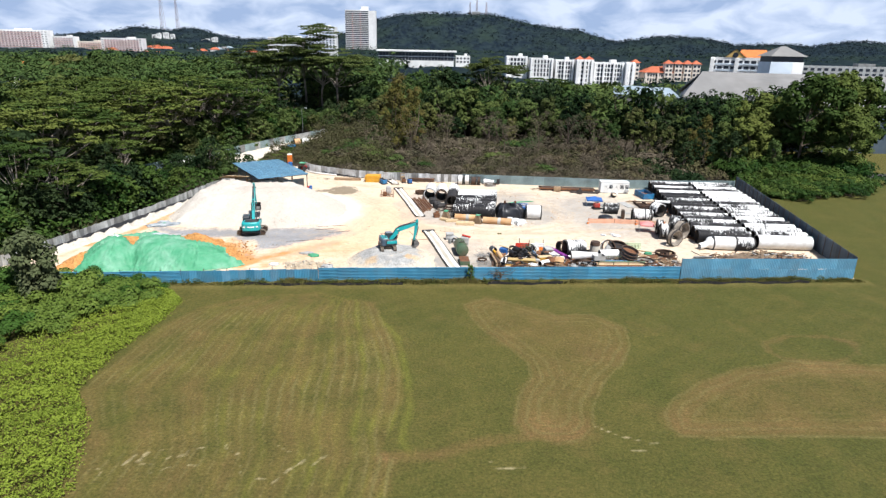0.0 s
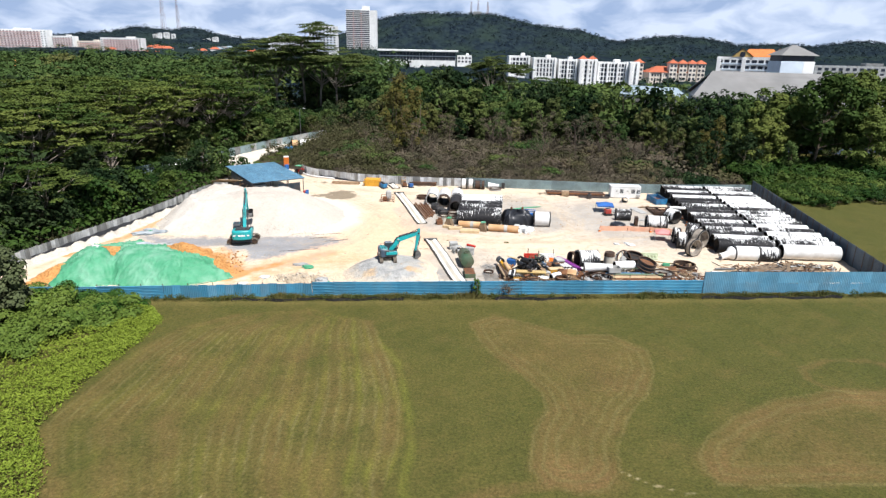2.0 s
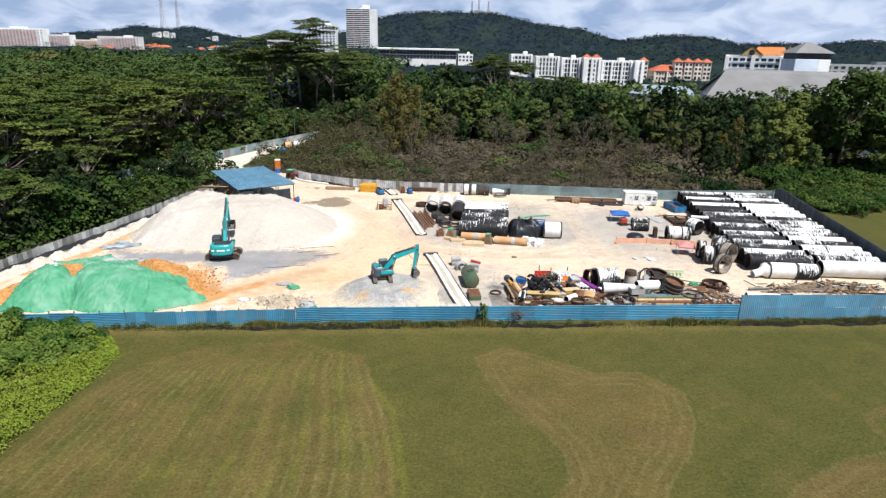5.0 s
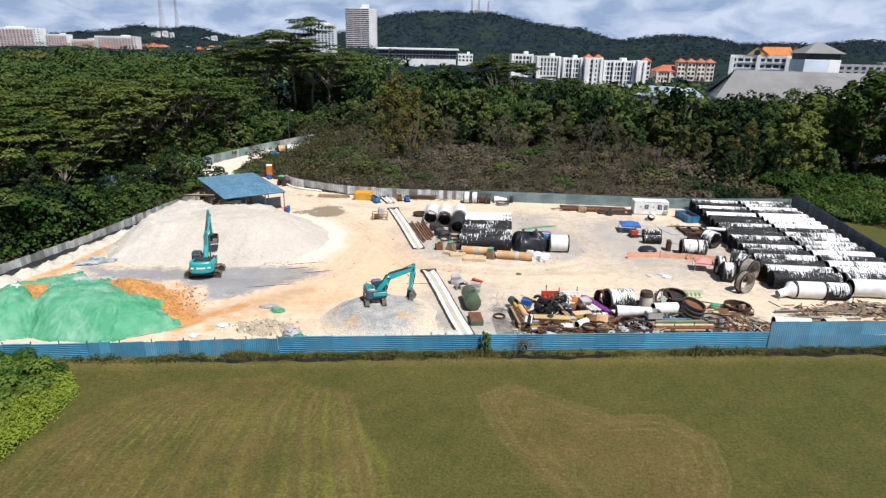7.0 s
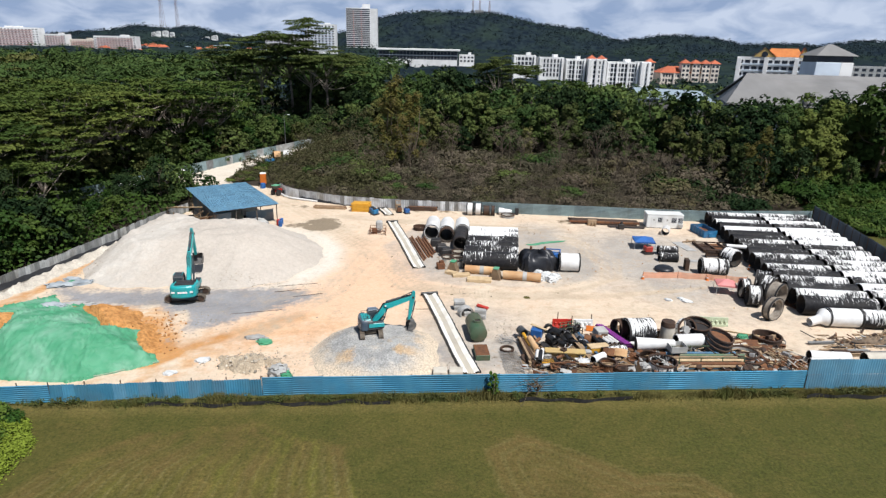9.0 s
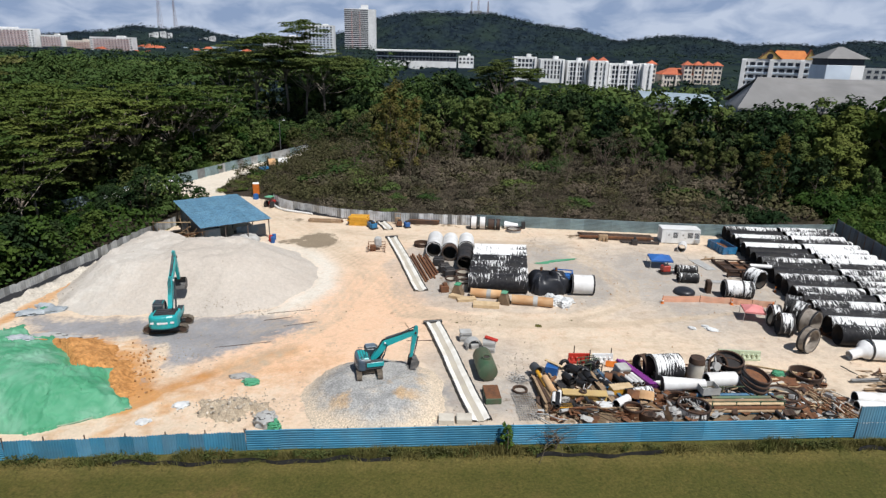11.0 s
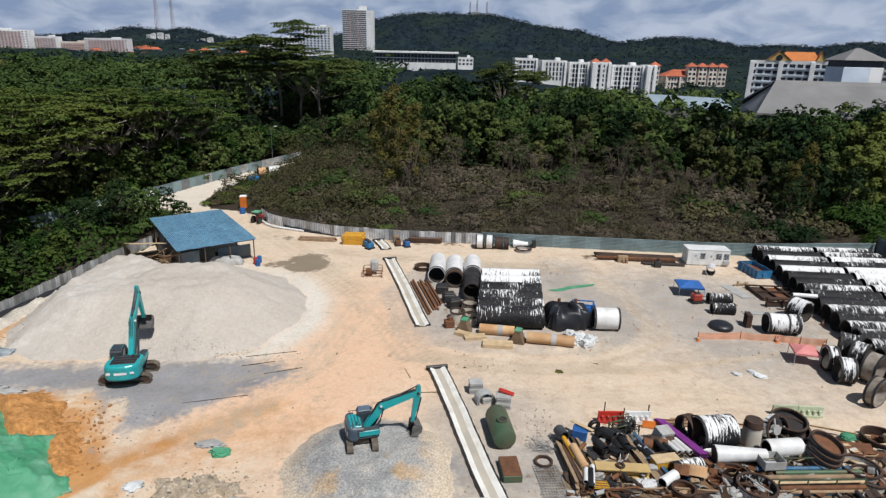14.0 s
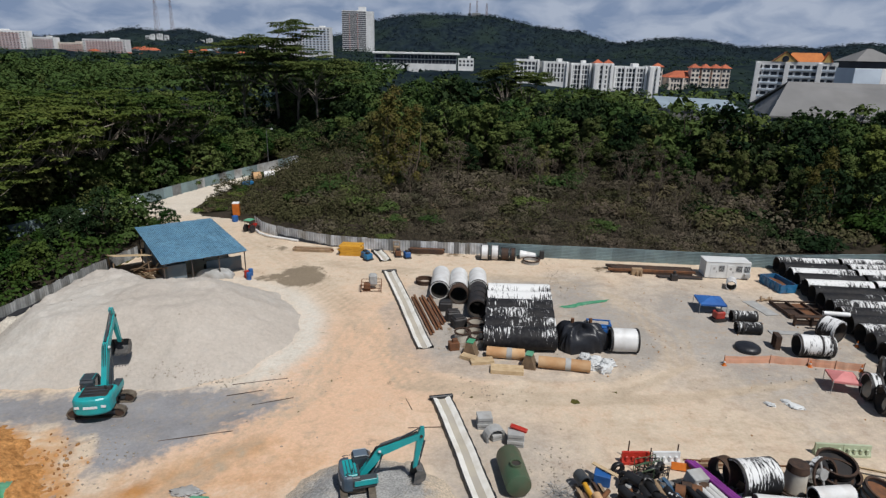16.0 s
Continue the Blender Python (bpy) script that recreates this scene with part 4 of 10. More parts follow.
            for j in range(5):
                C.append(e + rng.normal(size=3) * [R * 0.20, R * 0.20, 0.5]); Rd.append(R * rng.uniform(0.18, 0.30))
        for k in range(9):
            a = k * 2.4
            C.append(np.array([R * 0.5 * math.cos(a), R * 0.5 * math.sin(a), H * rng.uniform(0.55, 0.82)])); Rd.append(R * rng.uniform(0.16, 0.28))
    elif style == "shrub":
        for k in range(12):
            a, rr = k * 2.4, R * math.sqrt(rng.random())
            C.append(np.array([rr * math.cos(a), rr * math.sin(a), H * rng.uniform(0.25, 0.75) * (1.1 - 0.5 * rr / R)])); Rd.append(R * rng.uniform(0.3, 0.5))
            if k < 6:
                limb(tr, (0, 0, -0.1), C[-1], 0.06, 0.015, rng, 0.1, 3, 4)
        flat = min(1.0, H / R * 0.6)
    part("trunk", tr, m_bark, root)
    layered = style in ("umbrella", "tall")
    v, q = leaves(np.array(C), np.array(Rd), flat, count, size, rng, 1.1 if layered else 0.45, 0.3 if layered else 0.72, 5, 0.0 if style == "bare" or layered else 0.08, 0.8, 0.14 if style == "bare" else 0.6,
                  0.26 if layered else 0.24, 0.35 if layered else 1.0)
    v[:, 2] = np.maximum(v[:, 2], 0.05)
    part("crown", array_mesh("crown", v, q, m_leaf), None, root)
    return root


PLACED = []


def plant(kinds, x, y, scale, rng):
    """A copy of one of the kinds at x, y; the first call for a kind sets the original itself."""
    k = rng.choice(kinds)
    m = pose(x, y, 0, rng.uniform(-3, 3), rng.uniform(-3, 3), rng.uniform(0, 360)) @ Matrix.Diagonal((scale * rng.uniform(0.9, 1.1), scale * rng.uniform(0.9, 1.1), scale * rng.uniform(0.92, 1.08), 1))
    if k not in PLACED:
        PLACED.append(k)
        k.matrix_basis = m
        return k
    c = k.copy()
    scene.collection.objects.link(c)
    c.matrix_basis = m
    for ch in k.children:
        cc = ch.copy()
        scene.collection.objects.link(cc)
        cc.parent = c
    return c


L_umb = "feathery flat-topped tree with layered olive-green crown"
L_rnd = "broad-leaved woodland tree with dense dark green crown"
leaf_pale_bark = mat("smooth_pale_bark", (0.36, 0.31, 0.25), (0.24, 0.2, 0.16), 1.5, 0.9, 0, 0.4, 8, stretch=(1, 1, 0.3))
UMB = [make_tree("umbrella_tree", L_umb, "umbrella", 16.5, 9.6, 10 + i, M_leaf_umb, leaf_pale_bark, 4700, 0.31) for i in range(4)]
RND = [make_tree("woodland_tree", L_rnd, "round", 16, 4.5, 30 + i, [M_leaf, M_leaf_shade, M_leaf, M_leaf_olive][i], M_bark, 3900, 0.28) for i in range(4)]
DRK = [make_tree("shade_tree", "dark green woodland tree, leaf colour darkened as shade", "round", 16, 5.6, 50 + i, M_leaf_shade, M_bark, 750, 0.42) for i in range(2)]
COL = [make_tree("slender_tree", "slender olive tree with upright bushy crown", "column", 15, 3.2, 60 + i, [M_leaf_olive, M_leaf, M_leaf_olive][i], M_bark, 2900, 0.27) for i in range(3)]
FAR = [make_tree("distant_tree", "distant broad-leaved tree with dark green crown", "round", 16, 6.0, 55 + i, [M_leaf, M_leaf_shade, M_leaf][i], M_bark, 1050, 0.43) for i in range(3)]
YNG = [make_tree("young_tree", "young leafy tree at the edge of the wood", "round", 7, 3.0, 140 + i, [M_leaf, M_leaf_olive, M_leaf_hedge][i], M_bark, 900, 0.28) for i in range(3)]
YND = [make_tree("young_tree", "young tree inside the wood edge, leaf colour darkened as shade", "round", 7, 3.0, 145, M_leaf_shade, M_bark, 900, 0.28)]
BARE = [make_tree("bare_tree", "nearly leafless grey-brown tree", "bare", 12, 3.4, 70 + i, M_brush, M_bark, 900, 0.20) for i in range(3)]
M_bark_tall = mat("tall_tree_bark", (0.27, 0.23, 0.19), (0.17, 0.145, 0.12), 1.5, 0.9, 0, 0.4, 8, stretch=(1, 1, 0.3))
TALL = [make_tree("rain_tree", "tall spreading tree with pale trunk and airy crown", "tall", 36, 14, 80 + i, M_leaf_rain, M_bark_tall, 11500, 0.41) for i in range(2)]
YEL = [make_tree("slender_tree", "yellowing upright tree with drying lower leaves", "column", 21, 4.4, 90, M_leaf_yel, M_bark, 3400, 0.25)]

rng = random.Random(5)
# woodland along the left fence, taller with distance
y = 64.0
while y < 192:
    edge = np.interp(y, [60, 78, 99, 104, 118, 128, 134, 152, 171, 205], [-62, -59.5, -55, -57, -59.5, -63, -69, -67, -59, -53])
    x = edge - rng.uniform(0, 3)
    first = True
    while x > edge - 46 and x > -(0.77 * y + 16):
        h = (0.62 if first and y < 128 else 0.86) + (y - 60) / 420 + rng.uniform(-0.1, 0.12)
        if y < 84 and x > -70:
            h *= 0.72
        if rng.random() < 0.8:
            plant(UMB, x, y + rng.uniform(-3, 3), h, rng)
        else:
            plant(RND[:2] + DRK, x, y + rng.uniform(-3, 3), h, rng)
        x -= 7.9 * rng.uniform(0.85, 1.25)
        first = False
    y += 7.6
# leafy young trees filling the near edge of the wood
for i in range(30):
    yy_ = rng.uniform(66, 108)
    x = np.interp(yy_, [60, 78, 99, 118], [-59.5, -56, -51, -48.6]) - rng.uniform(0.5, 8)
    plant([YNG[2], YNG[0], YND[0]], float(x), yy_, rng.uniform(0.75, 1.2), rng)
# leafy growth behind the road fence
for i in range(46):
    yy_ = rng.uniform(129, 206)
    x = float(np.interp(yy_, [129, 148, 165, 178, 194, 206], [-67, -59, -53, -48.5, -41.5, -36.5])) - rng.uniform(2.2, 11)
    plant(YNG, x, yy_, rng.uniform(0.65, 1.3), rng)
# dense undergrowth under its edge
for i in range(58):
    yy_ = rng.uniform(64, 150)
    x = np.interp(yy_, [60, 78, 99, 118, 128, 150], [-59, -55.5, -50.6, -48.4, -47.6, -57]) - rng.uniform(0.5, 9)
    # mostly the kind whose leaf colour carries the shade of the wood
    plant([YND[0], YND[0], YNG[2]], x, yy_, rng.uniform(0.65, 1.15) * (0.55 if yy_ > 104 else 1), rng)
for x, yy_, s in [(-48.6, 131, 0.52), (-51, 133.5, 0.38), (-47.6, 144, 0.30)]:
    plant(DRK, x, yy_, s, rng)
fl = np.random.default_rng(18)
fy_ = fl.uniform(60, 200, 3000)
fx_ = np.interp(fy_, [60, 78, 99, 118, 128, 134, 152, 171, 205], [-57.5, -54.0, -48.6, -45.8, -44.6, -66, -62, -56, -50]) - 0.8 - fl.uniform(0, 1, 3000) ** 1.5 * 42
vv, vq = leaves(np.stack([fx_, fy_, fl.uniform(0.2, 2.2, 3000)], 1), fl.uniform(0.8, 1.8, 3000), 0.7, 30000, 0.36, fl, 0.6, 0.5, 6, 0.0, 0.8, noise=0.4)
vv[:, 2] = np.maximum(vv[:, 2], 0.03)
tagged(new("wood_undergrowth", array_mesh("wood_undergrowth", vv, vq, M_leaf_hedge)), "dense green undergrowth on the woodland floor", "undergrowth", kind="stuff")
for x, yy_, s in [(-49, 134, 1.0), (-51.5, 137, 1.0), (-46.6, 136, 0.85), (-43.0, 138.2, 0.58), (-54, 140, 0.95), (-48.6, 140, 0.6)]:
    plant(YNG, x, yy_, s, rng)
gap_bare = random.Random(31)
# woodland behind the yard
for row, (dy, h) in enumerate([(0, 0.68), (6.5, 0.90), (13, 0.97), (20, 0.98)]):
    x = -26.0
    while x < 128:
        base = np.interp(x, [-26, 0, 30, 46, 60, 80, 100, 132], [196, 184, 180, 172, 160, 158, 170, 200])
        kk = (COL + RND + COL) if row == 0 else RND + RND + COL + DRK if row == 1 else FAR
        plant(kk, x + rng.uniform(-2, 2), base + dy + rng.uniform(-2, 2), h * rng.uniform(0.80, 1.14) * (1.06 if x > 50 else 1.0), rng)
        x += rng.uniform(4.3, 6.6)
for x, yy_, s in [(-50, 228, 0.93), (-58, 231, 0.89), (-36, 225, 0.82), (-66, 227, 0.78), (-43, 232, 0.86)]:
    plant(TALL, x, yy_, s, rng)
for x, yy_, s in [(-11.5, 166, 1.0), (-8.0, 170, 0.85), (66, 153, 0.62), (62, 150, 0.5)]:
    plant(YEL, x, yy_, s, rng)
for x, yy_, s in [(18, 164, 1.0), (34, 160, 1.1), (28, 172, 1.1), (2, 172, 1.0), (46, 150, 0.75), (50, 146, 0.6), (39, 148, 0.6), (-2, 160, 0.7), (10, 158, 0.6), (24, 152, 0.55), (-7, 163, 0.9), (14, 171, 1.1), (41, 164, 1.0), (55, 150, 0.7)]:
    plant(BARE, x, yy_, s, rng)
for x, yy_, s in [(-3, 150, 0.6), (6, 146, 0.45), (20, 147, 0.5), (31, 150, 0.62), (-14, 156, 0.75), (-20, 166, 0.8), (44, 157, 0.8), (37, 155, 0.7), (26, 160, 0.85)]:
    plant(BARE, x, yy_, s, gap_bare)
# trees that close the right-hand end, some with shade put into the leaf colour
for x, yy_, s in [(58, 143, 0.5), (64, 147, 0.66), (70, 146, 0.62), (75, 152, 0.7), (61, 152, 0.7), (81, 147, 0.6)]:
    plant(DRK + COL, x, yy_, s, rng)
# taller trees further in, against the buildings
for i in range(44):
    plant(FAR, rng.uniform(-24, 76), rng.uniform(206, 232), rng.uniform(0.78, 0.95), rng)
for i in range(22):
    plant(FAR, rng.uniform(-24, 24), rng.uniform(222, 262), rng.uniform(1.0, 1.3), rng)
for x, yy_, s in [(17, 232, 0.72), (25, 240, 0.62)]:
    plant(TALL, x, yy_, s, rng)
for x, yy_, s in [(36, 226, 1.12), (43, 231, 1.1), (-118, 222, 1.5)]:
    plant(UMB if x > 0 else RND, x, yy_, s, rng)
for x, yy_, s in [(-123, 226, 1.62), (-130, 224, 1.6), (-126, 231, 1.5)]:
    plant(RND, x, yy_, s, rng)
for i in range(40):
    x, yy_, s = rng.uniform(-82, -22), rng.uniform(190, 222), rng.uniform(0.6, 1.05)
    plant(FAR, x, yy_, s * (0.55 if -62 < x < -30 and yy_ < 222 else 1), rng)
gap_rng = random.Random(77)
for i in range(30):
    plant(FAR, gap_rng.uniform(-72, -24), gap_rng.uniform(232, 262), gap_rng.uniform(0.75, 1.15), gap_rng)
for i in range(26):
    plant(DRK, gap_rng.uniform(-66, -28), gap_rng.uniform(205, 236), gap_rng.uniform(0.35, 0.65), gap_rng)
# large trees at the right end; sunlight on them is put into a brighter leaf colour
BIG = [make_tree("large_tree", "large tree with billowing olive-green crown, leaf colour brightened as sunlit", "round", 16, 5.6, 58, leaf_mat("sun_brightened_leaf", (0.044, 0.072, 0.017), (0.098, 0.130, 0.032), (0.11, 0.115, 0.034), 0.3), M_bark, 6400, 0.30)]
for x, yy_, s in [(91, 154, 1.46), (101, 158, 1.56), (110, 162, 1.48), (84, 160, 1.2), (98, 147, 1.05), (78, 154, 0.9)]:
    plant(BIG, x, yy_, s, rng)

# the wood beyond, too dense to count
CG = np.random.default_rng(44)
n_c = 2600
cyy = CG.uniform(60, 310, n_c)
cxx = CG.uniform(-1, 0, n_c) * (70 + 0.75 * cyy)
edge = np.interp(cyy, [60, 78, 99, 118, 128, 131, 152, 171, 190, 191, 310], [-60, -56.5, -51.5, -49.5, -49, -60, -61, -54, -51, -18, -18]) - np.where(cyy < 190, 40, 0)
ok = (cxx < edge) & ~((cxx > -66) & (cxx < -28) & (cyy > 188) & (cyy < 236))
far_r = CG.uniform(0, 1, (700, 2)) * [95, 45] + [-25, 205]
cc = np.concatenate([np.stack([cxx[ok], cyy[ok], 15 + (cyy[ok] - 60) / 250 * 6.5 + CG.normal(0, 1.3, ok.sum())], 1), np.concatenate([far_r, CG.uniform(6, 11.5, (700, 1))], 1)])
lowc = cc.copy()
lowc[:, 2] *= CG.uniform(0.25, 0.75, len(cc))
vv, vq = leaves(cc, CG.uniform(2.0, 3.4, len(cc)), 0.35, 76000, 0.45, CG, 0.9, 0.5, 6, 0.06, 0.8, noise=0.3, bias=0.7)
tagged(new("dense_woodland", array_mesh("dense_woodland", vv, vq, M_leaf)), "dense canopy of woodland beyond the first trees", "trees", kind="stuff")
# low layer in the darkened leaf colour: painted shade under the canopy
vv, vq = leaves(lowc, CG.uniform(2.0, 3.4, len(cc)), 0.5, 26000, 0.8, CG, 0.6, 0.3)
tagged(new("woodland_understorey", array_mesh("woodland_understorey", vv, vq, M_leaf_shade)), "understorey below the woodland canopy, coloured dark as shade", "trees", kind="stuff")

# scrub between the back fence and the woods
# the fourth bush takes the leaf darkened for shade
SHR = [make_tree("scrub_bush", "brown-olive scrub bush behind the fence", "shrub", 2.6, 2.2, 100 + i, [M_brush, M_leaf_drab, M_brush, M_leaf_shade][i], M_bark, 380, 0.21, "scrub bushes") for i in range(4)]
BRT = [make_tree("green_bush", "bright leafy bush on the bank behind the yard", "shrub", 3.0, 2.6, 115, leaf_mat("bank_leaf", (0.040, 0.074, 0.016), (0.088, 0.132, 0.030), None, 0.0, 0.5), M_bark, 900, 0.18, "green bushes")]
SHG = [make_tree("green_bush", "leafy green bush at the edge of the yard", "shrub", 3.0, 2.6, 110 + i, [M_leaf, M_leaf_hedge][i], M_bark, 800, 0.19, "green bushes") for i in range(2)]
for i in range(150):
    x = rng.uniform(-28, 48)
    lo = np.interp(x, [-28, -15, 45], [143.5, 136, 131])
    hi = np.interp(x, [-28, 0, 30, 48], [194, 182, 176, 165])
    t = rng.random() ** 1.2
    yy_ = lo + (hi - lo) * t
    s = 0.55 + 1.35 * t * rng.uniform(0.6, 1.25)
    kinds = SHR[:3] if x > -10 and rng.random() < 0.72 else [SHR[1], SHR[1], SHR[0], SHG[0]]
    plant(kinds, x, yy_, s + (0.5 if x < -14 else 0), rng)
for i in range(96):
    x = rng.uniform(44, 106)
    lo = np.interp(x, [46, 64, 72, 84, 96, 104], [132, 134, 124, 126, 134, 150])
    yy_ = lo + 2 + rng.random() * (160 - lo)
    plant(BRT + SHG[1:] if x > 74 else SHG[1:] if x > 66 else [SHR[0], SHR[1], SHR[3]], x, yy_, rng.uniform(0.85, 1.4) + 0.5 * (yy_ > 142), rng)
for i in range(70):
    a = rng.random()
    x, yy_ = -36 + 14 * rng.random(), 150 + 50 * a
    plant(SHR[:2] + SHR[1:2] + SHR[1:2], x + 4 * (1 - a), yy_, rng.uniform(0.7, 1.4), rng)
for i in range(66):
    x = rng.uniform(66.5, 103)
    plant(BRT + SHG[1:], x, float(np.interp(x, [66.5, 73, 80, 87, 96, 103], [121.5, 119.0, 121.0, 124, 134, 145])) + rng.uniform(0.5, 9), rng.uniform(0.7, 1.2), rng)
for i in range(34):
    yy_ = rng.uniform(128, 215)
    x = np.interp(yy_, [128, 152, 171, 205, 215], [-58, -57.5, -50.5, -46, -45]) - rng.uniform(1.5, 8)
    plant(SHG, x, yy_, rng.uniform(0.7, 1.3), rng)
for i in range(9):
    yy_ = rng.uniform(68, 92)
    x = np.interp(yy_, [66, 78, 99, 118, 128], [-57.5, -54.5, -49.5, -47, -46]) - rng.uniform(0.8, 4)
    plant(SHG + SHR[1:2], x, yy_, rng.uniform(0.6, 1.0), rng)
for x, yy_, s in [(-47, 133, 1.2), (-47, 138, 1.1)]:
    plant(SHG, x, yy_, s, rng)
for i in range(40):
    yy_ = gap_rng.uniform(149, 186)
    plant(BRT + SHR[1:2], float(np.interp(yy_, [149, 165, 186], [-42.6, -42.4, -41.0])) + gap_rng.uniform(-1.2, 3.0), yy_, gap_rng.uniform(0.28, 0.6), gap_rng)

# thicket of dry scrub between the back fence and the woods
TG = np.random.default_rng(66)
n_t = 3700
tcx = TG.uniform(-45, 52, n_t)
tlo, thi = np.interp(tcx, [-45, -43.5, -38, -33, -30, -27, -15, 45, 52], [157, 151, 150.5, 148.5, 146, 142.5, 136, 130.5, 132]), np.interp(tcx, [-45, -43.5, -40.3, -38, 0, 30, 52], [164, 176, 188, 198, 184, 178, 166])
tt = TG.random(n_t)
tcy = tlo + 1.0 + (thi - tlo) * tt
hum = np.clip(0.85 + 0.95 * smooth_noise(tcx, tcy, 11, 67, 3), 0.15, 2.6)
tcz = (0.4 + 3.0 * tt ** 0.8) * TG.uniform(0.35, 1.0, n_t) * hum * np.where(tcx < -12, 2.1, 1.0) * np.where(tcx < -31, 0.75, 1.0) * np.where(tcx < -37, 0.35, 1.0)
for nm, lb, mm, sel in (("dry_thicket", "brown dry thicket behind the back fence", M_brush, (tcx > -13) & (TG.random(n_t) < 0.86)), ("olive_thicket", "olive thicket behind the back fence", M_leaf_drab, (tcx <= -11) | ((smooth_noise(tcx, tcy, 14, 68, 2) > 0.5) & (TG.random(n_t) < 0.5)))):
    vv, vq = leaves(np.stack([tcx, tcy, tcz], 1)[sel], (TG.uniform(0.9, 2.1, n_t) * np.where(tcx < -37, 0.5, 1.0))[sel], 0.7, 30 * sel.sum(), 0.24, TG, 0.5, 0.3, 6, 0.0, 0.4, 0.16 if mm is M_brush else 0.40)
    vv[:, 2] = np.maximum(vv[:, 2], 0.02)
    tagged(new(nm, array_mesh(nm, vv, vq, mm)), lb, "thicket", kind="stuff")

# bushes and creepers at the near corner of the field
CRN = [make_tree("corner_bush", "large glossy-leaved bush at the field corner", "shrub", 3.4, 3.2, 130 + i, M_leaf_big, M_bark, 4200, 0.145, "corner bushes") for i in range(2)]
for x, yy_, s in [(-33.2, 62.8, 0.95), (-37, 61.0, 1.1), (-41, 58.5, 1.1), (-37.5, 56, 0.9), (-41, 54, 0.95), (-45, 56, 1.0), (-41.5, 49.5, 0.85), (-45, 50, 1.0), (-50, 58, 1.0), (-50, 52, 1.0), (-35, 65.0, 0.8), (-31.8, 64.6, 0.62), (-34.5, 60.5, 0.7), (-39, 65, 0.9), (-44, 65, 1.0), (-48, 64, 1.1), (-54, 60, 1.2)]:
    plant(CRN, x, yy_, s, rng)
WIL = make_tree("corner_tree", "grey-green willowy tree at the field corner", "column", 6.8, 2.7, 141, leaf_mat("willow_leaf", (0.085, 0.10, 0.045), (0.135, 0.15, 0.07), (0.12, 0.11, 0.06), 0.4), M_bark, 3600, 0.20, "corner bushes")
WIL.matrix_basis = pose(-42.4, 62.0, 0) @ Matrix.Scale(1.15, 4)
VG = np.random.default_rng(9)
n_v = 26000
vy = VG.uniform(18, 66, n_v)
vx = np.interp(vy, BUSH_EDGE[0], BUSH_EDGE[1]) - np.abs(VG.normal(0, 1, n_v)) * np.interp(vy, [18, 40, 50, 66], [9, 7.5, 4.5, 1.8]) + VG.normal(0, 0.2, n_v)
d_in = np.clip((np.interp(vy, BUSH_EDGE[0], BUSH_EDGE[1]) - vx) / 1.6, 0, 1)
vz = (0.15 + 1.0 * d_in ** 0.6 * (0.75 + 0.25 * smooth_noise(vx, vy, 4.0, 77) + 0.16 * smooth_noise(vx, vy, 1.3, 78))) * VG.uniform(0.72, 1.0, n_v)
vv, vq = leaves(np.stack([vx, vy, vz], 1)[:, :], np.full(n_v, 0.24), 0.7, n_v * 2.4, 0.105, VG, 0.9, 0.3, 3, noise=0.45, thin=0.42)
tagged(new("creepers", array_mesh("creepers", vv, vq, M_leaf_vine)), "bright yellow-green creepers spreading over the field edge", "creepers", kind="stuff")

# tufts of long grass along the near fence
M_tuft = leaf_mat("long_grass", (0.125, 0.112, 0.042), (0.215, 0.172, 0.068), (0.080, 0.115, 0.026), 0.75, 0.8)
n_g = 38000
tx = VG.uniform(-33, 56, n_g)
ty = 69.7 + 0.069 * (tx + 13.5) - np.abs(VG.normal(0, 0.42, n_g)) - 0.06
th = VG.uniform(0.20, 0.55, n_g) * (0.7 + 0.5 * smooth_noise(tx, ty, 6, 5))
ta = VG.uniform(0, np.pi, n_g)
dx, dy, ln = np.cos(ta) * 0.035, np.sin(ta) * 0.035, VG.normal(0, 0.18, (n_g, 2))
gv = np.stack([np.stack([tx - dx, ty - dy, 0 * tx], 1), np.stack([tx + dx, ty + dy, 0 * tx], 1), np.stack([tx + dx * 0.2 + ln[:, 0], ty + dy * 0.2 + ln[:, 1], th], 1), np.stack([tx - dx * 0.2 + ln[:, 0], ty - dy * 0.2 + ln[:, 1], th], 1)], 1)
tagged(new("verge_grass", array_mesh("verge_grass", gv.reshape(-1, 3), np.arange(4 * n_g).reshape(-1, 4), M_tuft)), "dry tufts of long grass along the fence foot", "grass", kind="stuff")
wx = np.repeat(VG.uniform(-33, 52, 60), 5) + VG.normal(0, 0.35, 300)
wy = 69.35 + 0.069 * (wx + 13.5) - VG.uniform(0.0, 0.45, 300)
vv, vq = leaves(np.stack([wx, wy, VG.uniform(0.1, 0.55, 300)], 1), VG.uniform(0.2, 0.42, 300), 0.9, 9000, 0.075, VG, 0.6, 0.3, 6)
vv[:, 2] = np.maximum(vv[:, 2], 0.01)
tagged(new("fence_weeds", array_mesh("fence_weeds", vv, vq, M_leaf_olive)), "low olive weeds along the fence foot", "weeds", kind="stuff")
CLIMB = make_tree("climbing_plant", "narrow green climbing plant against the blue fence", "column", 2.3, 0.5, 153, M_leaf_big, M_bark, 620, 0.085, "fence weeds")
CLIMB.matrix_basis = pose(5.3, 70.75, 0)
DRYB = make_tree("dry_bush", "dry twiggy bush at the fence foot", "bare", 1.7, 0.7, 154, M_brush, M_bark, 260, 0.06, "fence weeds")
DRYB.matrix_basis = pose(8.7, 70.9, 0)

